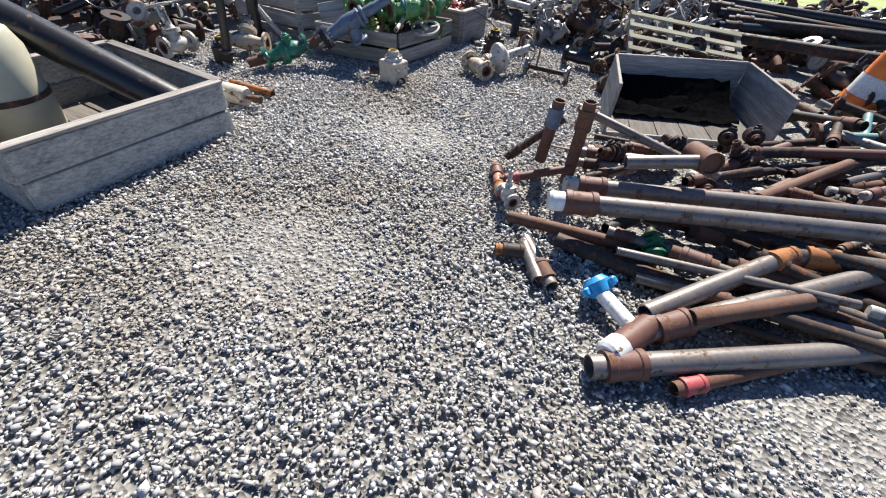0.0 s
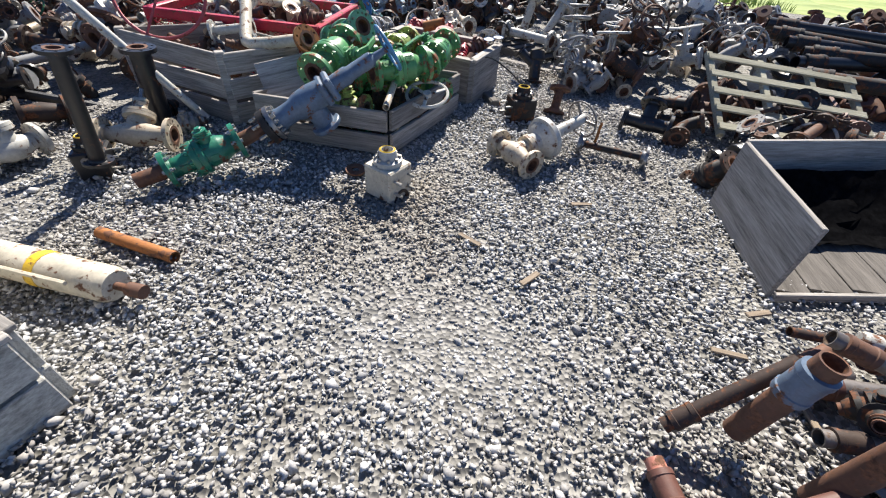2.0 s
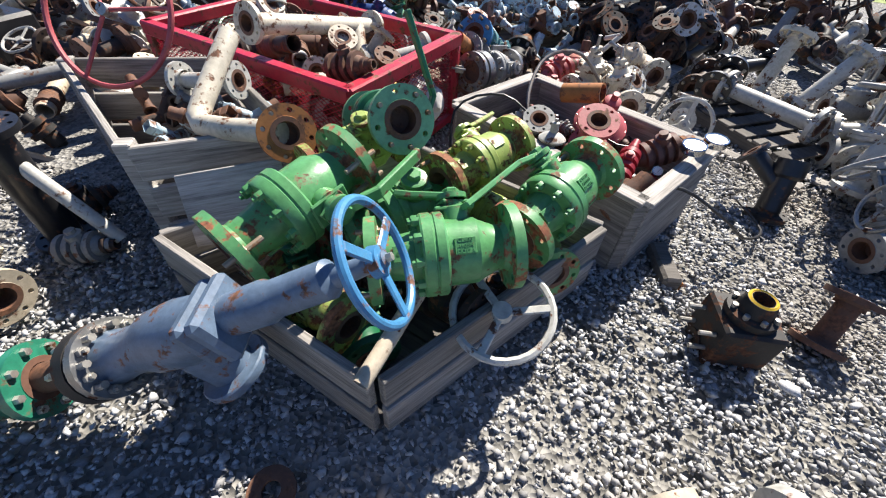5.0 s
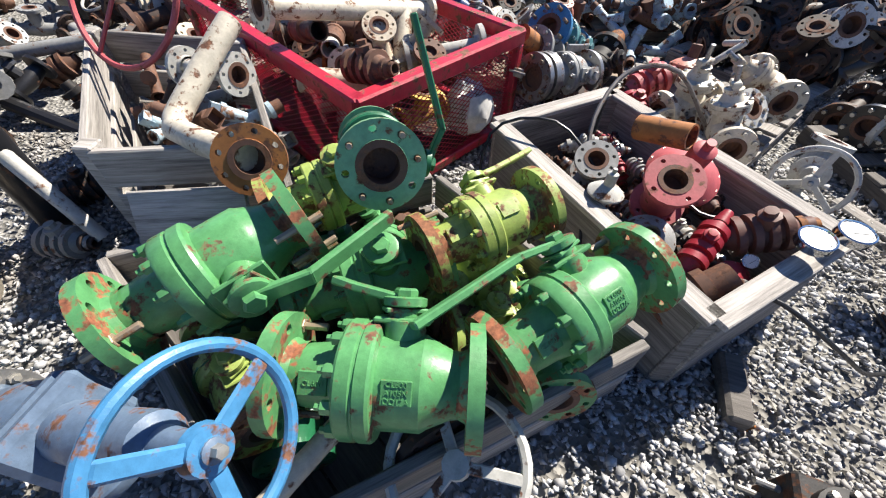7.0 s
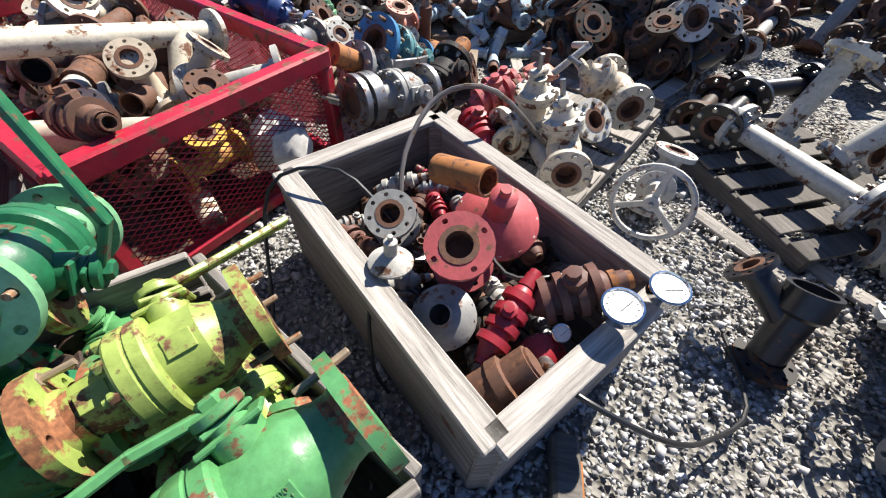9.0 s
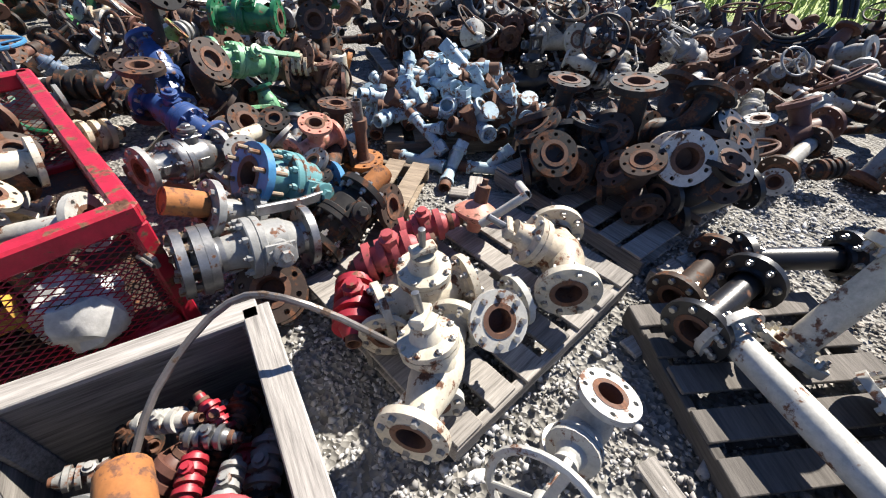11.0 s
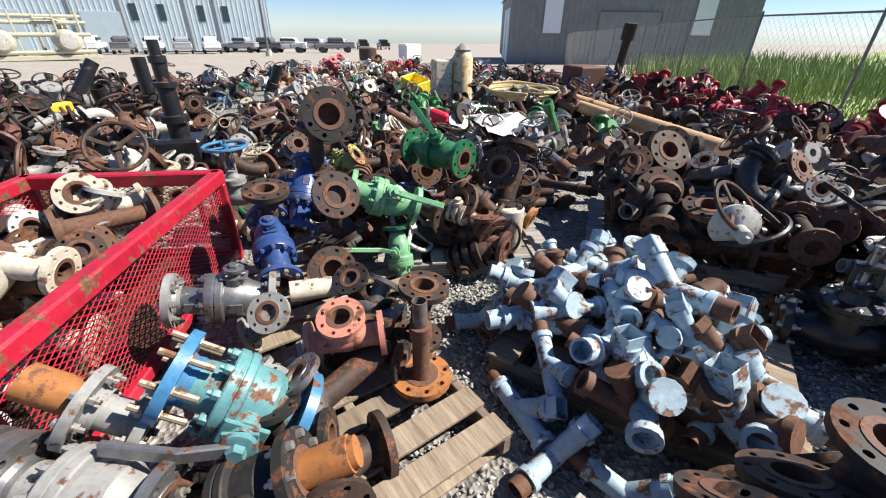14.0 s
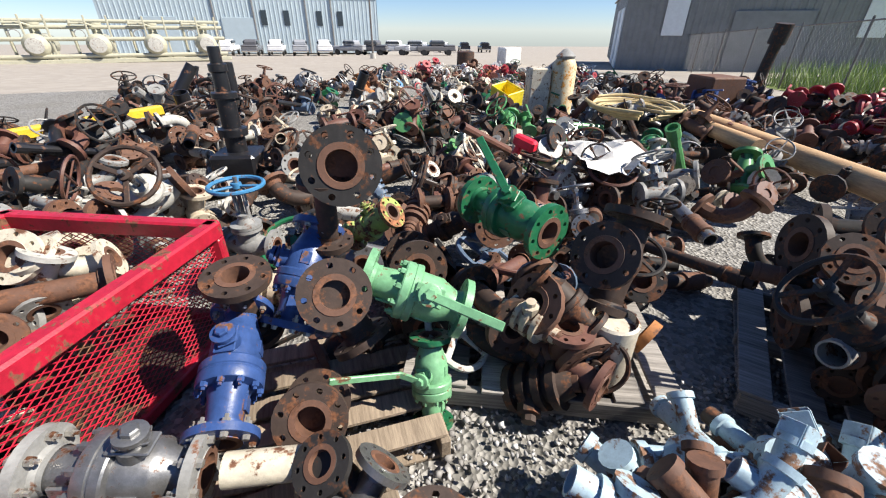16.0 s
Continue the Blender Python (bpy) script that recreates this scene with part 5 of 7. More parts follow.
# black riser stack
t = spool(aim((-2.62, 5.55, 0.34), (0.05, 0, 1)), 0.62, 0.12, BLACK, label="black upright flanged riser pipe", thin=0.6)
gate_valve(aim((-2.58, 5.12, 0.17), (0.98, 0.05, 0.0), (0, 0.75, 0.65)), 0.12, BEIGE, None, label="beige flanged valve with red flange bore", face=BEIGE, stem=0.6, L=0.5, K=16)
gate_valve(aim((-3.3, 4.9, 0.14), (0.4, 1, 0), (0, 0.6, 0.8)), 0.115, PALE, PALE, label="pale flanged valve with handwheel on gravel", wheel_r=1.2)
ribbed_valve(aim((-2.42, 5.5, 0.09), (1, 0.5, 0.1)), 0.26, 0.075, GRAY, "dark ribbed union fitting on gravel", endmat=DKRUST)
ribbed_valve(aim((-2.72, 5.75, 0.09), (0.3, 0.9, 0.1)), 0.26, 0.08, DARK, "dark ribbed union fitting on gravel", endmat=DKRUST)
block_valve(pose(-2.75, 4.85, 0, 0, 0, 20), 0.2, BLACK, DARK, "black square block fitting with studs")
spool(aim((-2.6, 4.75, 0.5), (0.1, 0.05, 1)), 0.7, 0.09, BLACK, label="black upright valve stem column", thin=0.5)
pipe((-2.3, 5.6, 0.1), (-2.95, 5.5, 1.0), 0.03, PALE, label="pale leaning pipe frame")

# ---- parts crate ----
regulator(aim((-0.25, 7.07, 0.43), (0.3, 0.4, 0.1), (0.1, -0.3, 0.85)), 0.15, DUSTRED, DUSTRED)
spool(aim((-0.29, 6.82, 0.49), (0.05, -0.42, 0.85)), 0.22, 0.102, DUSTRED, label="faded red flanged regulator body", thin=0.66, holes=4, K=20)
regulator(aim((-0.275, 6.66, 0.38), (1, 0.2, 0.1), (0.05, 0.45, -0.8)), 0.1, GRAY, PALE, "gray diaphragm actuator under the red body")
pipe((-0.49, 7.1, 0.56), (-0.29, 7.03, 0.62), 0.052, ORANGERUST, label="orange rusted pipe elbow in the crate", tail=None)
regulator(aim((-0.48, 6.72, 0.47), (1, 0, 0), (0.08, 0.1, 1)), 0.07, PALE, PALE, "pale gray spring regulator in the crate")
spool(aim((-0.585, 6.93, 0.42), (0.1, -0.45, 0.85)), 0.14, 0.088, GRAY, label="gray flanged fitting in the crate", K=16)
ribbed_valve(between((-0.12, 6.6, 0.38), (-0.07, 6.84, 0.46))[0], 0.29, 0.052, RED, "bright red slim regulator in the crate", endmat=RED)
ribbed_valve(between((-0.06, 6.79, 0.4), (0.19, 6.93, 0.5))[0], 0.29, 0.075, BROWN, "brown ribbed bronze relief valve", endmat=ORANGERUST)
regulator(aim((0.03, 6.68, 0.33), (0.5, 0.4, 0.2), (0.6, -0.1, 0.6)), 0.075, RED, STEEL, "small dark red round regulator")
pipe((-0.09, 6.5, 0.32), (0.01, 6.6, 0.42), 0.06, RUST, label="rusty short pipe fitting in the crate", tail=RUST)


def gauge(m, R, label):
    t = thing("pressure_gauge", m, label, "gauge", "pressure gauges on the crate")
    part("case", ("gaugecase", R), lambda: lathe([(0, -R * 0.35), (R * 0.95, -R * 0.35), (R, -R * 0.25), (R, R * 0.25), (R * 0.9, R * 0.3), (R * 0.86, R * 0.22)], 28), CHROME, t)
    part("dial", ("gaugeface", R), lambda: lathe([(R * 0.87, R * 0.21), (0, R * 0.212)], 28), GLASSFACE, t)
    part("needle", ("gaugeneedle", R), box(R * 0.9, R * 0.04, 0.002, 0.0005), INK, t, pose(R * 0.2, 0, R * 0.225, 0, 0, 40))
    for i in range(11):
        a = radians(-45 + 27 * i)
        part("tick", ("gaugetick", R), box(R * 0.12, R * 0.03, 0.0016, 0.0004), INK, t, pose(R * 0.72 * math.cos(a), R * 0.72 * math.sin(a), R * 0.222, 0, 0, math.degrees(a)))


gauge(aim((0.175, 6.79, 0.535), (0.9, 0.3, 0.1), (-0.03, -0.12, 1)), 0.056, "round white pressure gauge on the crate rail")
gauge(aim((0.29, 6.91, 0.53), (0.9, -0.3, 0), (0.0, -0.1, 1)), 0.056, "round white pressure gauge on the crate corner")
gauge(aim((0.06, 6.74, 0.4), (0.9, 0.3, 0.1), (-0.2, -0.6, 0.7)), 0.028, "small brass pressure gauge in the crate")
hose([(-0.62, 7.05, 0.3), (-0.7, 7.25, 0.46), (-0.66, 7.5, 0.6), (-0.45, 7.6, 0.62), (-0.2, 7.8, 0.3), (-0.1, 7.9, 0.2)], 0.011, GALV, "flexible steel conduit looping over the crate", "conduit")
hose([(0.0, 6.66, 0.34), (0.15, 6.55, 0.44), (0.4, 6.6, 0.3), (0.6, 6.75, 0.12), (0.75, 6.95, 0.06), (0.7, 7.3, 0.02)], 0.008, RUBBER, "black rubber cable hanging over the crate", "cable")
hose([(-0.55, 6.9, 0.42), (-0.8, 6.95, 0.55), (-1.05, 6.85, 0.45), (-0.95, 6.6, 0.1), (-0.8, 6.4, 0.02), (-0.6, 6.2, 0.02)], 0.007, RUBBER, "thin black cable over the crate edge", "cable")
hose([(-0.3, 7.0, 0.45), (-0.15, 6.85, 0.44), (0.0, 6.9, 0.45), (0.1, 7.05, 0.4)], 0.007, RUBBER, "thin black cable inside the crate", "cable")
hose([(-0.56, 6.76, 0.3), (-0.5, 6.6, 0.35), (-0.44, 6.5, 0.2), (-0.4, 6.5, 0.05)], 0.007, RUBBER, "thin black cable inside the crate", "cable")
for i in range(80):
    p = Vector((-0.37, 6.97, 0)) + Vector((0.87, -0.49, 0)) * CR.uniform(-0.5, 0.45) + Vector((0.49, 0.87, 0)) * CR.uniform(-0.26, 0.26)
    ribbed_valve(aim((p.x, p.y, CR.uniform(0.12, 0.34)), (CR.uniform(-1, 1), CR.uniform(-1, 1), CR.uniform(-0.4, 0.4))), CR.choice((0.16, 0.22)), CR.choice((0.035, 0.05)), CR.choice((GRAY, RED, DARK, DARK, PALE, STEEL, BROWN, GRAY)), "small fitting in the parts crate", group="fittings in the parts crate")

# ---- red basket contents ----
spool(between((-2.11, 6.58, 0.83), (-1.91, 7.58, 0.6))[0], 1.04, 0.1, CREAM, label="long cream flanged pipe across the basket", thin=0.52, K=16)
pipe((-1.94, 7.4, 0.64), (-1.79, 7.15, 0.4), 0.05, CREAM, label="cream pipe leg in the basket")
ribbed_valve(between((-1.74, 6.72, 0.62), (-1.5, 6.7, 0.68))[0], 0.3, 0.075, RUST, "rusty ribbed fitting in the basket", endmat=RUST)
pipe((-2.0, 6.62, 0.52), (-1.6, 6.9, 0.5), 0.06, CREAM, label="cream pipe in the basket")
tee(aim((-1.58, 7.05, 0.28), (0.2, 1, 0), (0.2, 0, 1)), 0.085, paint("rusty_yellow", (0.55, 0.33, 0.05), 0.62, 0.6, 0, (0.28, 0.12, 0.04)), "yellow rusty tee inside the basket")
SK = random.Random(9)
sack = lathe([(0, 0)] + [(0.15 * math.sin(math.pi * (k + 0.6) / 9.2) ** 0.6, 0.34 * (k + 0.5) / 9) for k in range(9)] + [(0, 0.34)], 16)
sack = [tuple(c * SK.uniform(0.86, 1.12) for c in p) for p in sack[0]], sack[1]
tagged(part("sack", "whitesack", sack, CANVAS, None, pose(-1.45, 7.33, 0.07, 6, 4, 30)), "crumpled dirty white sack inside the basket", "sack")
for i in range(64):
    u, w = CR.uniform(0.16, 0.84), CR.uniform(0.24, 0.76)
    p = Vector((-1.5, 6.49, 0)) + Vector((-1.7, 0.39, 0)) * u + Vector((0.21, 1.09, 0)) * w
    m0 = aim((p.x, p.y, CR.uniform(0.15, 0.58)), (CR.uniform(-1, 1), CR.uniform(-1, 1), CR.uniform(-0.4, 0.4)), (CR.uniform(-1, 1), CR.uniform(-1, 1), 1))
    k = CR.random()
    mt = CR.choice((BEIGE, CREAM, RUST, ORANGERUST, DKRUST, PALE, GRAY))
    if k < 0.45:
        spool(m0, CR.choice((0.3, 0.45)), CR.choice((0.09, 0.11)), mt, label="flanged pipe piece in the basket", group="pieces in the basket")
    elif k < 0.75:
        elbow(m0, 0.09, mt, "flanged elbow in the basket", group="pieces in the basket")
    else:
        pipe(m0.translation, m0 @ Vector((0.4, 0, 0)), 0.05, mt, RUST, label="pipe piece in the basket", group="pieces in the basket")

# ---- cream valve pallet ----
CV = "cream valves on the pallet"
gate_valve(aim((-0.36, 8.05, 0.28), (0.55, 0.8, 0.05), (-0.05, -0.1, 1)), 0.12, CREAM, None, label="cream flanged valve with rusty bolted bonnet", bolts=ZINC, group=CV, stem=0.6)
gate_valve(aim((-0.13, 7.76, 0.34), (0.22, -0.95, 0.1), (-0.3, 0.1, 1)), 0.11, CREAM, None, label="cream flanged valve stained with rust", bolts=ZINC, group=CV, stem=0.6, L=0.46, K=16)
gate_valve(aim((0.03, 8.52, 0.32), (0.42, -0.85, 0.02), (-0.75, -0.3, 0.45)), 0.13, BEIGE, None, label="beige flanged valve lying on the pallet", bolts=ZINC, stem=0.6, face=CREAM, group=CV, L=0.42, K=16)
tee(aim((-0.15, 8.1, 0.24), (0.5, 0.8, 0.05), (0.5, -0.3, 0.6)), 0.11, PALE, "pale gray flanged tee on pallet", group=CV, bolts=ZINC)
spool(aim((-0.5, 8.0, 0.22), (0.5, -0.8, 0.1)), 0.4, 0.1, CREAM, label="cream flanged pipe on pallet", group=CV, bolts=ZINC)
spool(aim((-0.22, 7.86, 0.2), (0.5, -0.7, 0)), 0.36, 0.11, PALE, label="pale flanged pipe on pallet", group=CV, bolts=ZINC)
ribbed_valve(between((-0.52, 7.8, 0.22), (-0.7, 8.03, 0.24))[0], 0.36, 0.085, RED)
ribbed_valve(between((-0.68, 8.06, 0.28), (-0.5, 8.26, 0.34))[0], 0.34, 0.085, DUSTRED)
ribbed_valve(between((-0.74, 8.36, 0.2), (-0.52, 8.58, 0.25))[0], 0.34, 0.08, DUSTRED)
regulator(aim((-0.45, 8.68, 0.26), (1, 0, 0), (0.8, 0.1, 0.3)), 0.12, SALMON, RUST, "salmon rusted diaphragm case on pallet")
pipe((-0.35, 8.5, 0.35), (-0.2, 8.62, 0.5), 0.02, PALE, label="pale pipe yoke arm on pallet")
pipe((-0.2, 8.62, 0.5), (-0.3, 8.8, 0.42), 0.02, PALE, label="pale pipe yoke arm on pallet")
gate_valve(aim((0.345, 7.93, 0.2), (0.1, 0.25, 0.9), (-0.15, -0.95, 0.22)), 0.1, PALE, PALE, wheel_r=1.6, label="pale gate valve with bent handwheel on gravel", bolts=None, K=16)

# ---- black heap ----
BH = "black flanged fittings heap"
BR = random.Random(21)
tee(aim((0.02, 9.7, 0.42), (0.8, 0.5, 0.1), (-0.15, -0.1, 1)), 0.15, DARK, "black flanged cross fitting on the heap", cross=True, group=BH, L=0.62)
spool(aim((-0.42, 9.78, 0.42), (0.05, 0, 1)), 0.42, 0.13, DARK, label="black upright flanged spool", group=BH)
spool(aim((0.33, 9.42, 0.48), (0.25, -0.72, 0.38)), 0.22, 0.14, DARK, label="black spool with bright machined flange", face=SOCKET, group=BH)
elbow(aim((0.3, 9.85, 0.5), (-0.6, 0.5, -0.3), (0.5, 0.2, 0.7)), 0.14, DKRUST, "dark rusty flanged elbow on the heap", group=BH)
tee(aim((-0.3, 9.4, 0.3), (0.6, -0.7, 0.15), (-0.4, -0.3, 0.7)), 0.14, DARK, "black flanged tee on the heap", group=BH)
tee(aim((0.45, 9.75, 0.34), (0.3, 0.9, 0.1), (0.6, -0.2, 0.6)), 0.14, DARK, "black flanged tee on the heap", group=BH)
for i in range(24):
    a, r = BR.uniform(0, 6.28), 0.5 * math.sqrt(BR.random())
    m0 = aim((0.08 + r * math.cos(a), 9.66 + r * math.sin(a), 0.24 + (0.55 - r) * 0.6 * BR.random()), (BR.uniform(-1, 1), BR.uniform(-1, 1), BR.uniform(-0.6, 0.6)), (BR.uniform(-1, 1), BR.uniform(-1, 1), 1))
    (tee if BR.random() < 0.5 else elbow)(m0, BR.choice((0.11, 0.13)), BR.choice((DARK, DARK, DKRUST, DKRUST, BLACK)), group=BH)

# ---- pallet of dark ball valves ----
ball_valve(between((-1.29, 8.07, 0.5), (-1.22, 8.4, 0.28), (0.9, -0.1, 0.1))[0], 0.44, 0.15, TEAL, None, ZINC, "teal ball valve with blue flange ring", face=MIDBLUE, K=16, lever_mat=STEEL, lever_to=(-1.1, 7.93, 0.47), studs=[(-1, k) for k in range(8)], stud_len=0.16)
spool(aim((-1.26, 7.9, 0.42), (-0.2, -0.8, 0.5)), 0.2, 0.125, GRAY, label="gray bolted flange pair on the pallet", bolts=ZINC, face=GRAY, K=16)
pipe((-1.28, 7.84, 0.48), (-1.32, 7.7, 0.57), 0.055, ORANGERUST, label="orange rusted pipe stub in a flange")
ball_valve(between((-1.13, 7.69, 0.38), (-0.99, 8.04, 0.31), (0.8, -0.4, 0.3))[0], 0.42, 0.135, GRAY, None, ZINC, "gray flanged ball valve by the basket", face=STEEL, K=16)
spool(aim((-1.15, 7.63, 0.39), (0.37, 0.92, -0.18)), 0.09, 0.135, GRAY, label="gray blind flange bolted to a valve", bolts=BRASSY, face=STEEL, K=16)
ball_valve(between((-1.9, 7.9, 0.4), (-1.9, 8.3, 0.34), (0, 0, 1))[0], 0.44, 0.12, STEEL, None, ZINC, "gray steel ball valve stack on pallet", face=GRAY, K=16, fb=ZINC)
pipe((-1.88, 8.38, 0.36), (-1.9, 8.6, 0.34), 0.05, CREAM, label="cream pipe stub on the pallet")
ball_valve(between((-0.99, 8.1, 0.22), (-0.96, 8.42, 0.34), (0.8, -0.2, 0.5))[0], 0.36, 0.13, DARK, None, ZINC, "dark ball valve on the pallet", face=DARK, fb=ZINC, K=16)
pipe((-0.96, 8.42, 0.34), (-0.95, 8.56, 0.38), 0.055, ORANGERUST, label="orange rusted pipe stub on a dark valve")
elbow(aim((-1.1, 8.62, 0.16), (0.2, -1, 0.1), (0.9, 0.2, 0.3)), 0.12, DKRUST, "rusty flanged elbow on the pallet")
tee(aim((-1.45, 8.6, 0.38), (0.1, 0.9, 0.05), (0.3, 0, 1)), 0.09, SALMON, "salmon threaded tee on the pallet", L=0.3)
t = thing("weld_neck_flange", pose(-1.36, 8.88, 0.13), "orange rusted flange with upright stub", "flange")
flange(t, 0.125, aim((0, 0, 0.06), (0, 0, 1)), ORANGERUST, bore=0.3)
part("stub", "wnstub", lambda: lathe([(0.05, 0.05), (0.036, 0.1), (0.034, 0.26), (0.044, 0.26), (0.044, 0.32), (0, 0.32)], 16), RUST, t)
pipe((-1.36, 8.88, 0.33), (-1.37, 8.88, 0.56), 0.03, GALV, label="steel nipple on the upright stub")
spool(aim((-0.97, 7.8, 0.17), (0.45, -0.35, 0.8)), 0.16, 0.14, DARK, label="dark flange lying against the basket", face=DKRUST, K=16)
pipe((-1.2, 8.35, 0.25), (-1.45, 8.75, 0.3), 0.05, DKRUST, label="dark rusty pipe on the pallet")

for i in range(9):
    m0 = aim((-1.42 + BR.uniform(-0.45, 0.35), 8.5 + BR.uniform(-0.3, 0.3), 0.23), (BR.uniform(-1, 1), BR.uniform(-1, 1), BR.uniform(-0.2, 0.3)), (BR.uniform(-1, 1), BR.uniform(-1, 1), 1))
    (elbow if BR.random() < 0.5 else tee)(m0, 0.09, BR.choice((DARK, DKRUST, GRAY, STEEL)), "dark flanged fitting on the pale pallet", group="fittings on the pale pallet")
spool(aim((-1.62, 8.95, 0.3), (0.05, 0.1, 1)), 0.32, 0.115, DKRUST, label="rusty upright flange on a white pipe", thin=0.4)

# ---- blue and green valves heap ----
ball_valve(between((-1.95, 8.34, 0.36), (-2.45, 8.28, 0.52))[0], 0.5, 0.11, BLUE, None, ZINC, "deep blue bolted ball valve", face=BLUE, K=16, fb=ZINC)
ball_valve(between((-2.43, 8.43, 0.42), (-2.73, 8.55, 0.73), (0.2, -1, 0))[0], 0.45, 0.11, BLUE, 80, ZINC, "deep blue bolted ball valve on end", face=BLUE, K=16, fb=ZINC)
spool(aim((-2.68, 8.68, 1.0), (0.85, 0.12, 0.28)), 0.2, 0.15, STEEL, label="dark spool with large flange facing out", face=DARK, K=16)
spool(aim((-2.66, 8.6, 0.82), (0.1, 0.05, 1)), 0.3, 0.1, DKRUST, label="rusty upright pipe under the flange")
spool(aim((-2.42, 8.3, 0.55), (0.15, 0.05, 1)), 0.3, 0.12, DKRUST, label="rusty upright flanged stub")
spool(aim((-2.12, 8.58, 0.3), (0.75, 0.1, 0.5)), 0.24, 0.12, DKRUST, label="rusty flange leaning on pallet")
ball_valve(between((-2.46, 8.77, 0.62), (-2.4, 9.12, 0.5), (0.75, 0.0, 0.6))[0], 0.42, 0.12, PALEGREEN, None, ZINC, "pale green ball valve with long lever", K=16, lever_to=(-2.19, 9.24, 0.57))
elbow(aim((-2.45, 8.7, 0.38), (-0.2, -0.3, 0.5), (0.7, 0.2, 0.4)), 0.13, DKRUST, "rusty elbow with open flange")
ball_valve(aim((-2.3, 9.0, 0.22), (-0.35, 0.0, 0.9), (0.6, -0.3, 0.2)), 0.38, 0.085, PALEGREEN, None, ZINC, "green upright ball valve with lever", lever_to=(-2.15, 8.64, 0.4), face=DKGREEN)
ball_valve(between((-3.1, 9.3, 0.68), (-2.68, 9.55, 0.68), (0.4, -0.3, 0.8))[0], 0.5, 0.13, DKGREEN, None, ZINC, "dark green ball valve with raised lever", lever_to=(-3.17, 9.31, 0.98), K=16)
tee(aim((-2.6, 9.87, 0.56), (-0.25, 0.24, 0.6), (0.6, -0.7, 0)), 0.14, DKRUST, "rusty brown flanged tee standing", L=0.46, K=16)
gate_valve(aim((-2.45, 9.52, 0.2), (0.1, 0.1, 1), (0.4, 0.8, 0.2)), 0.11, DARK, None, label="dark flaking gate valve", face=RUST, stem=0.5)
t = thing("cream_canister", pose(-2.36, 9.76, 0.13), "cream painted cylinder can on the pallet", "canister")
part("shell", "canshell", lambda: lathe([(0, 0), (0.095, 0), (0.1, 0.01), (0.1, 0.3), (0.09, 0.31), (0.085, 0.28), (0, 0.28)], 24), CREAM, t)
part("rusty_side_flange", "canfl", lambda: lathe([(0.04, -0.02), (0.08, -0.02), (0.08, 0.02), (0.04, 0.02)], 16, "x"), ORANGERUST, t, pose(0.0, 0.16, 0.2, 0, 20, 40))
spool(aim((-2.95, 8.95, 0.4), (0.9, 0.1, 0.3)), 0.4, 0.14, DARK, label="dark flanged spool in the heap", face=DKRUST)
spool(aim((-2.6, 9.3, 0.35), (0.9, 0.3, 0.1)), 0.4, 0.13, DKRUST, label="dark flanged spool in the heap")
spool(aim((-2.75, 9.1, 0.25), (0.7, -0.3, 0.1)), 0.5, 0.13, DARK, label="dark flanged spool in the heap")
ball_valve(aim((-2.95, 8.75, 0.62), (0.3, 0.6, 0.5), (0, 0, 1)), 0.3, 0.08, LIME, None, None, "yellow-green valve in the heap")
gate_valve(aim((-3.3, 8.0, 0.35), (0.2, 1, 0), (0, 0, 1)), 0.1, GRAY, MIDBLUE, label="gray gate valve with blue handwheel", stem=3, wheel_r=1.4)
# tall black column and other tall things
t = thing("black_column", pose(-5.45, 7.18, 0.0), "tall stepped black wellhead column", "wellhead")
part("column", "blackcol", lambda: lathe([(0.17, 0), (0.17, 0.25), (0.1, 0.26), (0.1, 0.5), (0.14, 0.51), (0.14, 0.58), (0.09, 0.59), (0.09, 0.86), (0.12, 0.87), (0.12, 0.92), (0.07, 0.93), (0.07, 1.1), (0.085, 1.11), (0.085, 1.17), (0.055, 1.18), (0.055, 1.32), (0, 1.32)], 18), BLACK, t)
part("base_block", "blackbase", box(0.45, 0.45, 0.35, 0.03, True), BLACK, t)
for p, h, d in (((-8.2, 6.2), 1.0, (0.02, 0, 1)), ((-9.0, 4.6), 1.1, (-0.35, 0.5, 0.8)), ((-7.4, 5.9), 0.7, (0.3, 0, 1)), ((-10.5, 7.8), 0.8, (0.2, 0.4, 0.9))):
    pipe((*p, 0.0), Vector((*p, 0)) + Vector(d) * h, 0.1, BLACK, label="black upright pipe column in the yard", coupling=DARK)
t = thing("rusty_cream_can", pose(-8.2, 11.6, 0), "tall cream canister streaked with rust", "canister")
part("shell", "talcan", lambda: lathe([(0, 0), (0.2, 0), (0.2, 0.95), (0.15, 1.05), (0.05, 1.1), (0, 1.1)], 20), paint("streaked_cream", (0.60, 0.50, 0.32), 0.55, 0.5, 0, (0.45, 0.2, 0.04)), t)
part("side_box", "talcanb", box(0.34, 0.34, 0.92, 0.02, True), CREAM, t, pose(-0.1, -0.4, 0))
part("lid_cone", "talcanl", lambda: lathe([(0.14, 1.05), (0.16, 1.1), (0.05, 1.2), (0, 1.21)], 14), GRAY, t)
t = thing("yellow_bin", pose(-9.2, 10.9, 0.35, 10, 15, 30), "yellow plastic bin tipped on the scrap", "bin")
part("shell", "yellowbin", lambda: join(moved(box(0.5, 0.4, 0.04, 0.01), pose(0, 0, -0.15)), *[moved(box(0.03, 0.4, 0.34, 0.01), pose(x, 0, 0)) for x in (-0.24, 0.24)], *[moved(box(0.5, 0.03, 0.34, 0.01), pose(0, y, 0)) for y in (-0.19, 0.19)]), plain("yellow_plastic", (0.78, 0.62, 0.03), 0.45), t)
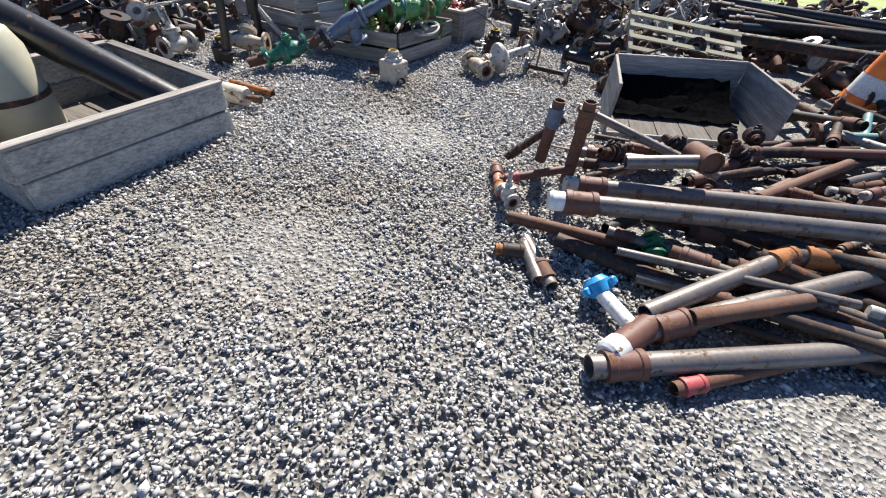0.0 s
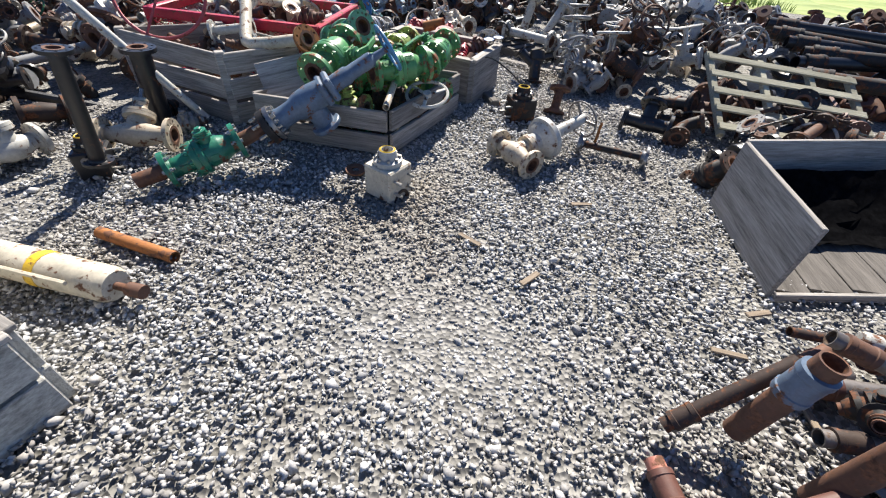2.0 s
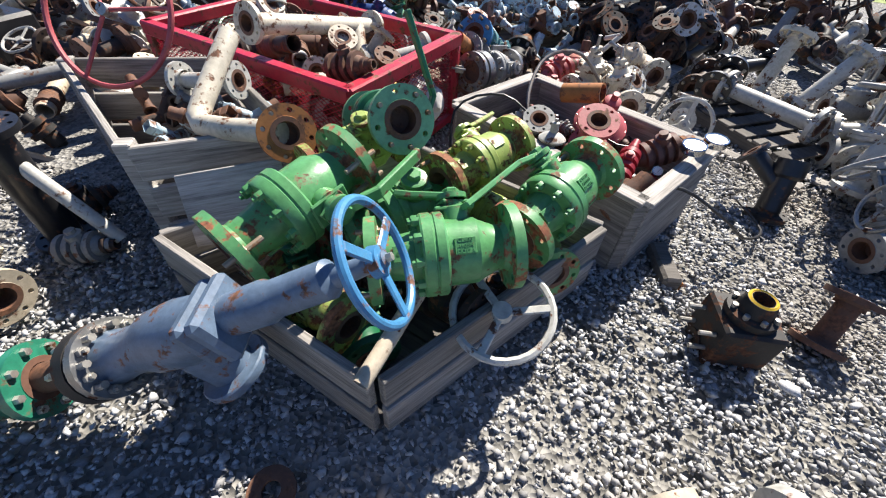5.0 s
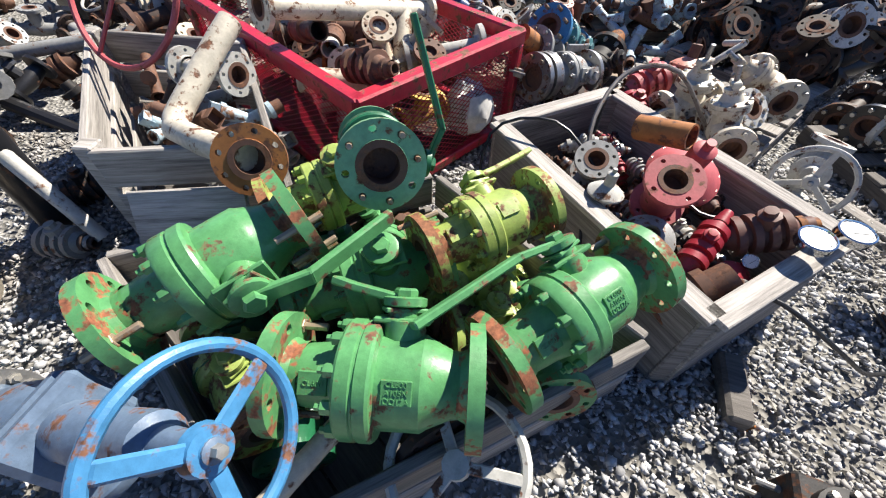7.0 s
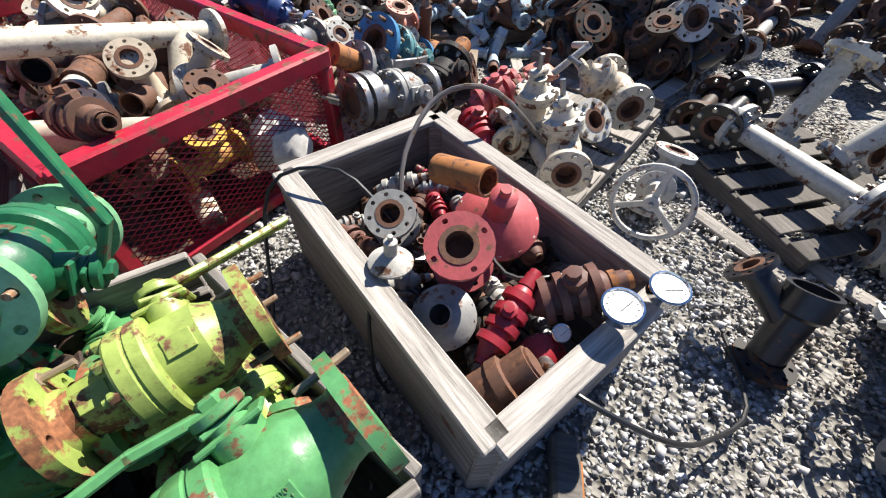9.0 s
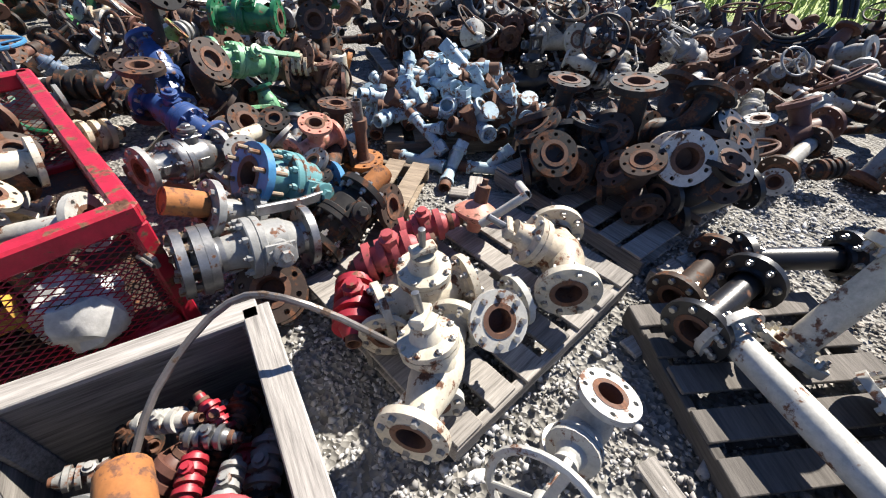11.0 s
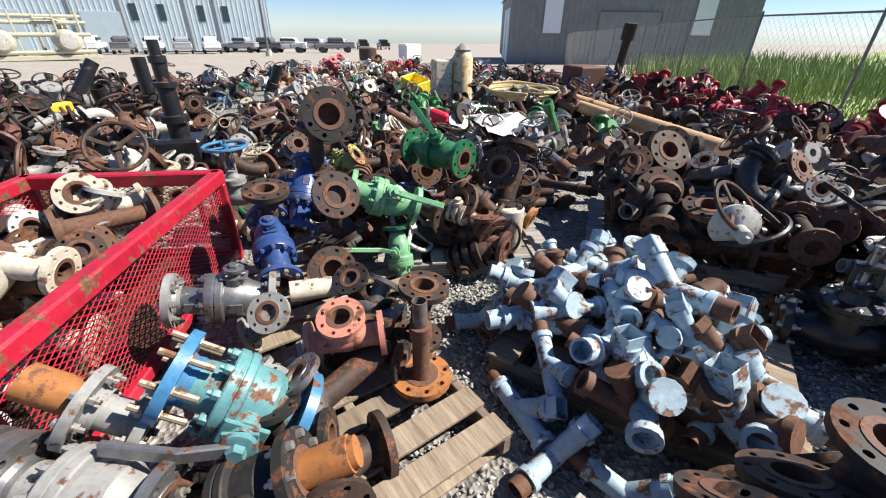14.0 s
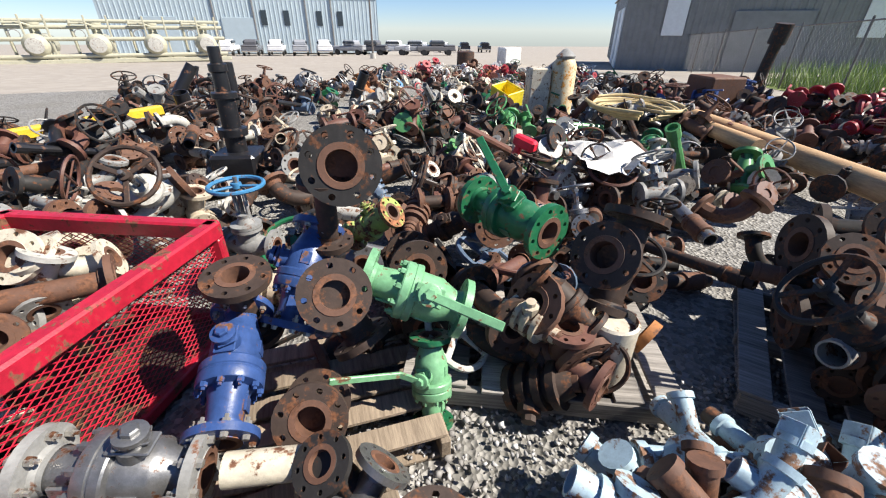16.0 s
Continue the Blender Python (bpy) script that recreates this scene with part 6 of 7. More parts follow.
tagged(part("timber_log", "timlog", lambda: sweep([(-7.2, 13.4, 0.3), (-5.4, 13.15, 0.3), (-3.4, 12.9, 0.3)], 0.12, 14), LOGWOOD, None), "long peeled timber pole across the scrap", "timber", "timber poles")
tagged(part("timber_log", "timlog2", lambda: sweep([(-7.0, 13.0, 0.35), (-5.2, 12.8, 0.35)], 0.09, 14), LOGWOOD, None), "long peeled timber pole across the scrap", "timber", "timber poles")
tagged(part("yellow_beam", "yelbeam", box(2.4, 0.14, 0.14, 0.02), YELLOW, None, aim((-6.8, 4.6, 0.35), (-0.75, 0.5, 0.02))), "yellow painted steel beam across the scrap", "beam")
CO = random.Random(4)
for k in range(5):
    r = 0.42 + 0.05 * k
    pts = [(-7.0 + CO.uniform(-0.03, 0.03) + r * 1.3 * math.cos(a), 12.25 + r * math.sin(a), 0.42 + 0.03 * k + CO.uniform(-0.02, 0.02)) for a in [i * 0.45 for i in range(14)]]
    hose(pts, 0.025, ROPE, "coiled tan rubber hose on the scrap", "coiled_hose", 2)
for k in range(7):
    r, ph = 0.35 + 0.05 * k, CO.uniform(0, 1)
    pts = [(0.9 + 0.5 * r * math.sin(ph) + r * math.cos(a), 14.0 + 0.4 * r * math.sin(a), 0.55 + r * 0.75 * math.sin(a)) for a in [i * 0.5 for i in range(13)]]
    hose(pts, 0.02, RUBBER, "tangled coil of black rubber hose", "coiled_hose", 2)
cvv, cvf = [], []
for i in range(9):
    for j in range(8):
        cvv.append((-4.9 + 0.09 * i + CO.uniform(-0.02, 0.02), 10.4 + 0.09 * j, 0.55 + CO.uniform(-0.06, 0.07) - 0.02 * abs(i - 4)))
for i in range(8):
    for j in range(7):
        cvf.append((i * 8 + j, i * 8 + j + 1, i * 8 + j + 9, i * 8 + j + 8))
tagged(part("white_tarp", "wtarp", (cvv, cvf), CANVAS, None), "crumpled dirty white tarp on the heap", "tarp")
t = thing("rusty_bin", pose(-9.3, 15.2, 0), "rusty square steel bin", "bin")
part("shell", "rustbin", box(0.8, 0.7, 0.7, 0.03, True), RUST, t)
for i in range(6):
    t = thing("red_steel_plate", aim((-4.3 + i * 0.55, 17.0 - 0.33 * (i * 0.55 - 1.8), 0.28), (0.95, -0.3, 0)), "dull purple steel plate standing by the fence", "plate", "plates by the fence")
    part("plate", "feplate", box(0.5, 0.05, 0.55, 0.01), paint("dull_purple", (0.14, 0.07, 0.09), 0.3), t)
    part("rod", "ferod", lambda: sweep([(0, 0, 0.2), (0.03, 0, 1.05)], 0.015, 6), DARK, t)
t = thing("vent_pipe", pose(-11.6, 18.1, 0), "dark leaning vent stack with black cap", "vent")
part("shaft", "ventst", lambda: lathe([(0.13, 0), (0.13, 1.3), (0.2, 1.3), (0.2, 1.75), (0, 1.75)], 14), DARK, t, pose(0, 0, 0, 0, 8, 0))
for i in range(3):
    t = thing("water_tote", pose(-30 - i * 1.4, 15.8 + i * 0.5, 0, 0, 0, 20), "white caged water tote", "tote", "water totes")
    part("tank", "totetank", box(1.0, 1.0, 1.0, 0.08, True), WHITE, t, pose(0, 0, 0.14))
    part("base", "totebase", box(1.1, 1.1, 0.13, 0.02, True), GRAY, t)
for i in range(3):
    t = thing("cable_drum_row", pose(-27 - i * 2.4, 12.6 + i * 0.3, 0), "row of dark barrels at the yard edge", "barrel", "dark barrels")
    part("barrel", "drumrow", lambda: lathe([(0, 0), (0.5, 0), (0.52, 0.3), (0.5, 0.9), (0, 0.9)], 14), DKRUST, t)

GATES = [((x, y, z), d, up) for x, y, z, d, up in (
    (1.35, 7.55, 0.3, (0.1, 0.2, 1), (0.6, 0.6, 0.1)), (1.75, 7.3, 0.12, (0.9, 0.2, 0), (0.1, 0.25, 1)), (1.95, 7.75, 0.12, (0.8, 0.5, 0), (0.2, 0.2, 1)),
    (1.5, 8.0, 0.12, (0.9, 0, 0), (0.05, 0.3, 1)), (1.35, 6.95, 0.13, (0.9, 0.35, 0.05), (-0.3, 0.6, 0.5)), (2.2, 8.2, 0.12, (0.7, 0.7, 0), (0.2, 0.1, 1)),
    (1.75, 8.9, 0.12, (0.9, 0.1, 0), (0.1, 0.2, 1)), (2.5, 7.7, 0.12, (0.9, 0.1, 0), (0.3, 0.2, 1)), (2.3, 8.9, 0.12, (0.2, 0.9, 0), (0.1, 0.2, 1)))]
# right-hand pallet of cream spools
for p, d, L, mt in (((0.95, 8.28, 0.27), (0.72, -0.69, 0.0), 0.72, PALE), ((1.0, 8.72, 0.42), (0.25, 0.35, 0.8), 0.5, CREAM), ((1.35, 8.6, 0.4), (0.5, 0.25, 0.75), 0.5, PALE), ((0.68, 8.68, 0.27), (0.4, 0.9, 0.05), 0.46, BLACK), ((0.95, 9.2, 0.25), (0.85, 0.45, 0.1), 0.5, BLACK), ((1.55, 8.15, 0.25), (0.9, -0.1, 0.2), 0.45, PALE), ((1.45, 7.75, 0.13), (0.2, 0.9, 0.0), 0.36, PALE), ((0.6, 8.95, 0.15), (0.3, 0.8, 0.1), 0.4, DKRUST)):
    spool(aim(p, d), L, 0.13, mt, label="cream flanged pipe spool on a pallet", face=BLACK if mt is BLACK else mt, bolts=ZINC, holes=8, group="cream spools on a pallet")

# ---- heaps ----
SC = random.Random(77)
CELL = 0.1
HEIGHT = {}


def settle(x, y, r):
    n = max(1, int(r * 0.55 / CELL))
    cx, cy = int(x / CELL), int(y / CELL)
    hs = [HEIGHT.get((cx + i, cy + j), 0.0) for i in range(-n, n + 1) for j in range(-n, n + 1)]
    return sum(hs) / len(hs) * 0.5 + max(hs) * 0.35


def pile_up(x, y, r, top):
    n = max(1, int(r / CELL))
    cx, cy = int(x / CELL), int(y / CELL)
    for i in range(-n, n + 1):
        for j in range(-n, n + 1):
            HEIGHT[cx + i, cy + j] = max(HEIGHT.get((cx + i, cy + j), 0), top)


FAR_COUNT = {}
REST = []


def far_scrap(m, R, mt, k, group):
    """One simple fitting for the far rows."""
    R = rnd(R)

    def fl(x):
        return [(R * 0.4, x - R * 0.14), (R, x - R * 0.13), (R, x + R * 0.13), (R * 0.4, x + R * 0.14)]

    def run(L):
        return [(0, -L + R * 0.1), (R * 0.4, -L + R * 0.1)] + [(r, z) for r, z in ((R * 0.4, -L - 0.001), (R, -L), (R, -L + R * 0.25), (R * 0.45, -L + R * 0.26), (R * 0.62, 0), (R * 0.45, L - R * 0.26), (R, L - R * 0.25), (R, L), (R * 0.4, L + 0.001))] + [(R * 0.4, L - R * 0.1), (0, L - R * 0.1)]
    cn = mt.name.replace("_", " ").replace(" paint", "")
    name, label, cat = {"g": ("gate_valve", cn + " gate valve in the far rows", "valve"), "b": ("ball_valve", cn + " ball valve in the far rows", "valve"), "r": ("check_valve", cn + " check valve in the far rows", "valve"), "t": ("flanged_tee", cn + " flanged tee in the far rows", "pipe tee"), "e": ("flanged_elbow", cn + " flanged elbow in the far rows", "pipe elbow"), "w": ("loose_handwheel", cn + " loose handwheel in the far rows", "handwheel"), "p": ("steel_pipe", cn + " pipe piece in the far rows", "pipe")}.get(k, ("flanged_pipe_spool", cn + " flanged spool in the far rows", "pipe spool"))

    def shape():
        if k == "g":
            return join(lathe(run(R * 1.5), 12, "x"), lathe([(R * 0.5, 0), (R * 0.45, R), (R * 0.8, R), (R * 0.8, R * 1.4), (R * 0.3, R * 1.5), (R * 0.2, R * 3), (0, R * 3)], 10), moved(sweep(arc(R * 1.4, 0, 360, 16)[:-1], R * 0.1, 5, True), pose(0, 0, R * 2.9)), *[moved(box(R * 2.7, R * 0.15, R * 0.1), pose(0, 0, R * 2.9, 0, 0, a)) for a in (0, 90)])
        if k == "b":
            return join(lathe(run(R * 1.6), 12, "x"), lathe([(R * 0.3, 0), (R * 0.3, R * 1.2), (0, R * 1.2)], 8), moved(box(R * 2.6, R * 0.25, R * 0.12), pose(R * 1.2, 0, R * 1.3)))
        if k == "t":
            return join(lathe(run(R * 1.7), 12, "x"), lathe([(R * 0.45, 0), (R * 0.45, R * 1.4), (R, R * 1.4), (R, R * 1.65), (R * 0.4, R * 1.66), (R * 0.4, R * 1.2), (0, R * 1.2)], 12))
        if k == "e":
            return join(sweep([(-R * 0.3, 0, 0)] + bend_pts(R * 1.5, 4) + [(R * 1.5, 0, R * 1.8)], R * 0.48, 9), lathe([(0, -R * 0.4), (R * 0.4, -R * 0.4), (R * 0.4, -R * 0.55), (R, -R * 0.55), (R, -R * 0.3), (R * 0.4, -R * 0.29)], 12, "x"), moved(lathe([(0, -R * 0.4), (R * 0.4, -R * 0.4), (R * 0.4, -R * 0.55), (R, -R * 0.55), (R, -R * 0.3), (R * 0.4, -R * 0.29)], 12), pose(R * 1.5, 0, R * 1.6, 180, 0, 0)))
        if k == "w":
            return join(sweep(arc(R * 1.5, 0, 360, 18)[:-1], R * 0.12, 5, True), *[box(R * 3, R * 0.16, R * 0.1), moved(box(R * 3, R * 0.16, R * 0.1), pose(0, 0, 0.003, 0, 0, 90))])
        if k == "p":
            return lathe([(0, -R * 3.6), (R * 0.33, -R * 3.6), (R * 0.35, -R * 4), (R * 0.42, -R * 4), (R * 0.42, R * 3), (R * 0.55, R * 3), (R * 0.55, R * 4), (R * 0.4, R * 4), (R * 0.4, R * 3.6), (0, R * 3.6)], 10, "x")
        if k == "r":
            return lathe([(0, -R * 1.5), (R * 0.4, -R * 1.5), (R * 0.45, -R), (R * 0.9, -R * 0.95), (R * 0.9, -R * 0.6), (R * 0.6, -R * 0.55), (R * 0.6, -R * 0.3), (R * 0.9, -R * 0.25), (R * 0.9, R * 0.1), (R * 0.6, R * 0.15), (R * 0.6, R), (R * 0.45, R * 1.05), (R * 0.4, R * 1.5), (0, R * 1.5)], 12, "x")
        return lathe(run(R * SC.choice((1.2, 1.9))), 12, "x")
    FAR_COUNT[name] = FAR_COUNT.get(name, 0) + 1
    if FAR_COUNT[name] > 175:
        REST.append((get_mesh(("far" + k, R), shape, mt), mt, m))
        return
    ob = part(name, ("far" + k, R), shape, mt, None, m)
    tagged(ob, label, cat, group)


def scrap(x, y, mats, big=1.0, cap=0.6, kinds="bgtesrpw", far=False, group="scrap fittings in the yard", tilt=0.5):
    k = SC.choice(kinds)
    R = SC.choice((0.09, 0.11, 0.13)) * big
    mt = SC.choice(mats)
    fc = SC.choice((None, None, DKRUST, RUST))
    z0 = settle(x, y, R * 1.6)
    if z0 > cap:
        return
    z = z0 + R * 0.92
    d = Vector((SC.uniform(-1, 1), SC.uniform(-1, 1), SC.uniform(-tilt, tilt)))
    up = (SC.uniform(-1, 1), SC.uniform(-1, 1), SC.uniform(0.1, 1))
    m = aim((x, y, z), d, up)
    K = 8
    if far == 2:
        far_scrap(m, R, mt, k, group)
        pile_up(x, y, R * 1.5, z + R * 0.55)
        return
    cn = mt.name.replace("_", " ").replace(" paint", "")
    if k == "b":
        ball_valve(m, R * 3.4, R, mt, SC.choice((None, 0, 170)), None, cn + " flanged ball valve in the scrap", group, fc, K=K)
    elif k == "g":
        gate_valve(m, R, mt, SC.choice((None, mt, mt, DKRUST)), 1.4, cn + " gate valve in the scrap", None, 2.2, fc, group, K=K)
    elif k == "t":
        tee(m, R, mt, cn + " flanged tee in the scrap", SC.random() < 0.2, fc, None, None, group, K)
    elif k == "e":
        elbow(m, R, mt, cn + " flanged elbow in the scrap", fc, None, group, K)
    elif k == "s":
        spool(m, R * SC.choice((2.4, 4.0, 6.0)), R, mt, "flanged_pipe_spool", cn + " flanged spool in the scrap", None, fc, group, K=K)
    elif k == "r":
        ribbed_valve(m, R * 3, R * 0.8, mt, cn + " ribbed valve in the scrap", group=group)
    elif k == "p":
        L = R * SC.choice((4, 7, 12))
        d.z *= 0.3
        d = d.normalized() * L
        pipe(Vector((x, y, z)) - d / 2, Vector((x, y, z)) + d / 2, R * 0.42, mt, SC.choice((None, RUST, DKRUST)), None, cn + " pipe in the scrap", group)
    elif k == "w":
        wheel_loose(aim((x, y, z), d, (SC.uniform(-0.5, 0.5), SC.uniform(-0.5, 0.5), 1)), R * 1.6, mt, cn + " loose handwheel on the scrap", SC.choice((3, 4)))
    pile_up(x, y, R * 1.5, z + R * 0.55)


def inside(x, y, poly):
    n, c = len(poly), False
    for i in range(n):
        (x0, y0), (x1, y1) = poly[i], poly[i - 1]
        if (y0 > y) != (y1 > y) and x < (x1 - x0) * (y - y0) / (y1 - y0) + x0:
            c = not c
    return c


def fill(poly, n, mats, **kw):
    xs, ys = [p[0] for p in poly], [p[1] for p in poly]
    done = 0
    while done < n:
        x, y = SC.uniform(min(xs), max(xs)), SC.uniform(min(ys), max(ys))
        if inside(x, y, poly):
            scrap(x, y, mats, **kw)
            done += 1


MIXED = (DARK, DARK, DKRUST, DKRUST, RUST, GRAY, PALE, BROWN, DARK, BEIGE, STEEL, DKGREEN, SLATE)
GRAYS = (GRAY, PALE, PALE, DARK, STEEL, BEIGE, GRAY, DKRUST)
DARKS = (DARK, DARK, DKRUST, BLACK, DARK, RUST, GRAY, BROWN)
BRIGHT = (RED, DUSTRED, YELLOW, MIDBLUE, GREEN, CREAM, ORANGERUST, DUSTRED, WHITE, DKRUST, DARK)
# heap beyond the blue valves
fill([(-3.2, 8.1), (-2.2, 9.2), (-2.6, 10.3), (-4.5, 11.2), (-5.6, 8.2)], 85, MIXED, cap=0.62, group="heap of mixed valves")
fill([(-5.0, 8.2), (-3.8, 11.2), (-4.6, 13.0), (-9.6, 12.2), (-9.4, 7.4)], 230, MIXED + (GREEN, CREAM), cap=0.55, far=2, group="heap of mixed valves")
fill([(-9.4, 6.2), (-9.4, 14.5), (-21, 17.5), (-21, 7.8)], 300, MIXED + MIXED + (DUSTRED, MIDBLUE, CREAM, ORANGERUST, RED, WHITE), cap=0.45, big=1.1, far=2, kinds="btesrwg", group="far scrap rows")
fill([(-16, 9.5), (-16, 13.5), (-21, 14.0), (-21, 8.5)], 90, (DUSTRED, RED, CREAM, WHITE, RUST, DARK, GRAY, SALMON), cap=0.5, big=1.2, far=2, kinds="rtw", group="far scrap rows")
# left heap beyond the basket
fill([(-3.4, 6.6), (-3.3, 8.0), (-5.4, 8.3), (-8.8, 6.4), (-7.5, 4.2)], 120, (DKRUST, DARK, RUST, DKRUST, PALE, GRAY, BEIGE), cap=0.42, kinds="gpteswrp", far=True, group="left heap of rusty fittings")
fill([(-3.4, 4.4), (-3.5, 6.2), (-7.0, 6.0), (-7.0, 2.6)], 95, (DARK, DKRUST, BLACK, GRAY, BROWN), cap=0.5, kinds="gpteswrp", far=2, group="left heap of rusty fittings")
fill([(-8.6, 4.0), (-9.4, 7.0), (-14, 7.5), (-13.5, 1.5)], 110, DARKS, cap=0.3, kinds="gwptr", big=1.1, far=2, group="far scrap rows")
# dark rows towards the fence
fill([(-1.9, 10.55), (-1.2, 11.6), (-2.6, 12.2), (-3.3, 11.1)], 62, DARKS, cap=0.5, group="dark flanged tees on pallets")
fill([(-1.0, 10.9), (-0.2, 11.0), (-0.4, 12.3), (-1.6, 12.3)], 40, GRAYS + (DARK, BLACK), cap=0.5, group="gray valves on pallets")
fill([(0.6, 10.2), (2.4, 10.0), (2.6, 12.5), (-0.2, 12.6), (0.3, 11.0)], 60, GRAYS + DARKS, cap=0.5, group="gray valves on pallets")
fill([(-8.8, 12.6), (2.8, 12.4), (2.4, 15.4), (-5.0, 16.6), (-9.0, 17.6)], 380, DARKS + (GRAY,), cap=0.5, far=2, kinds="btsrwsg", group="dark rows by the fence")
fill([(-7.8, 15.4), (-3.4, 14.6), (-3.4, 16.4), (-8.2, 18.0)], 110, (RED, RED, DUSTRED, RED, DKRUST, DARK), cap=0.5, kinds="rtre", far=2, group="red valves by the fence")
fill([(-8.6, 13.8), (-8.6, 16.2), (-12.5, 18.5), (-12.5, 14.5)], 110, DARKS + (BLUE,), cap=0.5, far=2, group="dark rows by the fence")
# right-hand rows
fill([(1.3, 6.4), (2.3, 7.2), (2.6, 9.6), (1.5, 8.0)], 30, GRAYS, cap=0.4, kinds="gggts", group="gray gate valves standing in rows")
fill([(1.9, 7.4), (4.6, 7.2), (6.0, 12.0), (2.6, 12.0)], 130, GRAYS + GRAYS + DARKS, cap=0.4, kinds="gggtesw", far=2, group="gray gate valves standing in rows")
fill([(4.4, 6.4), (9.5, 5.0), (12.0, 12.0), (5.5, 12.0)], 220, DARKS + (GRAY,), cap=0.35, kinds="etss", far=2, group="dark elbows in rows")
fill([(1.75, 4.95), (3.6, 5.1), (3.8, 6.6), (1.9, 6.5)], 26, DARKS, cap=0.2, kinds="tesb", group="dark spools by the slatted frame")
fill([(3.4, 2.6), (5.5, 2.0), (6.5, 5.0), (4.4, 6.0), (3.4, 4.9)], 55, DARKS + (TEAL, GRAY), cap=0.35, kinds="rtespg", group="dark fittings by the barrel")
LP = random.Random(6)
for i in range(7):
    x, y, a = 3.9 + LP.uniform(-0.4, 0.5), 6.6 + i * 0.28, LP.uniform(-0.75, 0.25)
    pipe((x, y, 0.3 + 0.05 * i), (x + 2.6 * math.cos(a), y + 2.6 * math.sin(a), 0.3 + LP.uniform(0, 0.35)), 0.075, (BLACK, DARK)[i % 2], DARK, label="long black pipe stacked at the yard edge", group="long black pipes")
for p in ((3.28, 10.1), (4.37, 10.17)):
    tagged(part("white_box", "whitebox", box(0.3, 0.3, 0.35, 0.02), WHITE, None, pose(*p, 0.6, 6, 4, 25)), "white metal box on the valves", "box", "white boxes")
gate_valve(aim((-1.0, 10.85, 0.2), (0.5, 0.4, 0.05), (-0.05, -0.1, 1)), 0.14, BLACK, None, label="black bolted gate valve standing on a pallet", bolts=ZINC, stem=1.5)
regulator(aim((-1.61, 10.79, 0.5), (0, 0, 1), (0.8, -0.5, 0.1)), 0.13, PALE, PALE, "pale round diaphragm case on the heap")
def rest_heap():
    """The far pieces past counting, as one heap."""
    mats, v, f, mi = [], [], [], []
    for me, mt, m in REST:
        if mt not in mats:
            mats.append(mt)
        k = len(v)
        drop = Vector((0, 0, slope(m.translation.x)))
        v += [tuple(m @ p.co + drop) for p in me.vertices]
        for q in me.polygons:
            f.append(tuple(i + k for i in q.vertices))
            mi.append(mats.index(mt))
    if not v:
        return
    me = bpy.data.meshes.new("scrap_heap")
    me.from_pydata(v, [], f)
    for mt in mats:
        me.materials.append(mt)
    me.polygons.foreach_set("material_index", mi)
    me.polygons.foreach_set("use_smooth", [True] * len(f))
    me.set_sharp_from_angle(angle=radians(32))
    tagged(new("scrap_heap", me), "far rows of mixed rusty valves and fittings", "scrap heap", kind="stuff")


rest_heap()
t = thing("red_power_tool", pose(-4.5, 9.95, 0.62, 0, 12, 40), "bright red plastic tool on the heap", "tool")
part("body", "redtool", lambda: join(box(0.22, 0.09, 0.1, 0.02), moved(box(0.06, 0.06, 0.16, 0.015), pose(-0.06, 0, -0.1, 0, 15, 0))), REDPLASTIC, t)
GV = random.Random(51)
for p, d, up in GATES:
    gate_valve(aim(p, d, up), 0.12, GV.choice((PALE, PALE, GRAY)), GV.choice((PALE, GRAY)), 1.5, "pale gray gate valve standing on gravel", None, 3.0, None, "gray gate valves standing in rows", spokes=4)
for p, d, up in (((-2.35, 10.9, 0.34), (0.4, 0.9, 0.1), (0.7, 0, 0.7)), ((-2.0, 11.2, 0.36), (0.3, 0.8, 0.2), (0.8, -0.2, 0.5)), ((-2.6, 11.05, 0.55), (0.2, 0.9, -0.1), (0.8, 0, 0.6)), ((-1.8, 10.85, 0.3), (0.6, 0.6, 0.1), (0.3, 0, 1)), ((-2.75, 11.35, 0.55), (0.5, 0.7, 0.1), (0.8, -0.1, 0.5))):
    tee(aim(p, d, up), 0.15, DARK, "large black flanged tee on a pallet", face=DKRUST, group="large black tees", K=12)
# blue strainers
BS = random.Random(31)
for i in range(62):
    a, r = BS.uniform(0, 6.28), math.sqrt(BS.random())
    x, y = -1.32 + 0.7 * r * math.cos(a), 9.9 + 0.55 * r * math.sin(a)
    z = 0.18 + (1 - r) * 0.4 * BS.uniform(0.3, 1.0)
    strainer(aim((x, y, z), (BS.uniform(-1, 1), BS.uniform(-1, 1), BS.uniform(-0.35, 0.35)), (BS.uniform(-0.6, 0.6), BS.uniform(-0.6, 0.6), 1)), BS.choice((0.036, 0.042, 0.048)), BS.choice((SKYBLUE, SKYBLUE, SKYBLUE, SKYBLUE, RUST)), BS.random() < 0.35, BS.choice((RUST, SKYBLUE, DKRUST)))
for p, d in (((-0.72, 9.45, 0.05), (0.9, 0.4, 0)), ((-0.95, 9.3, 0.05), (-0.3, 0.9, 0.1)), ((-1.15, 9.25, 0.06), (0.9, 0.1, 0)), ((-0.5, 9.75, 0.05), (0.2, 0.9, 0)), ((-1.75, 9.35, 0.06), (0.3, 1, 0.1))):
    strainer(aim(p, d, (0.1, 0.6, 0.8)), 0.04, SKYBLUE, True)
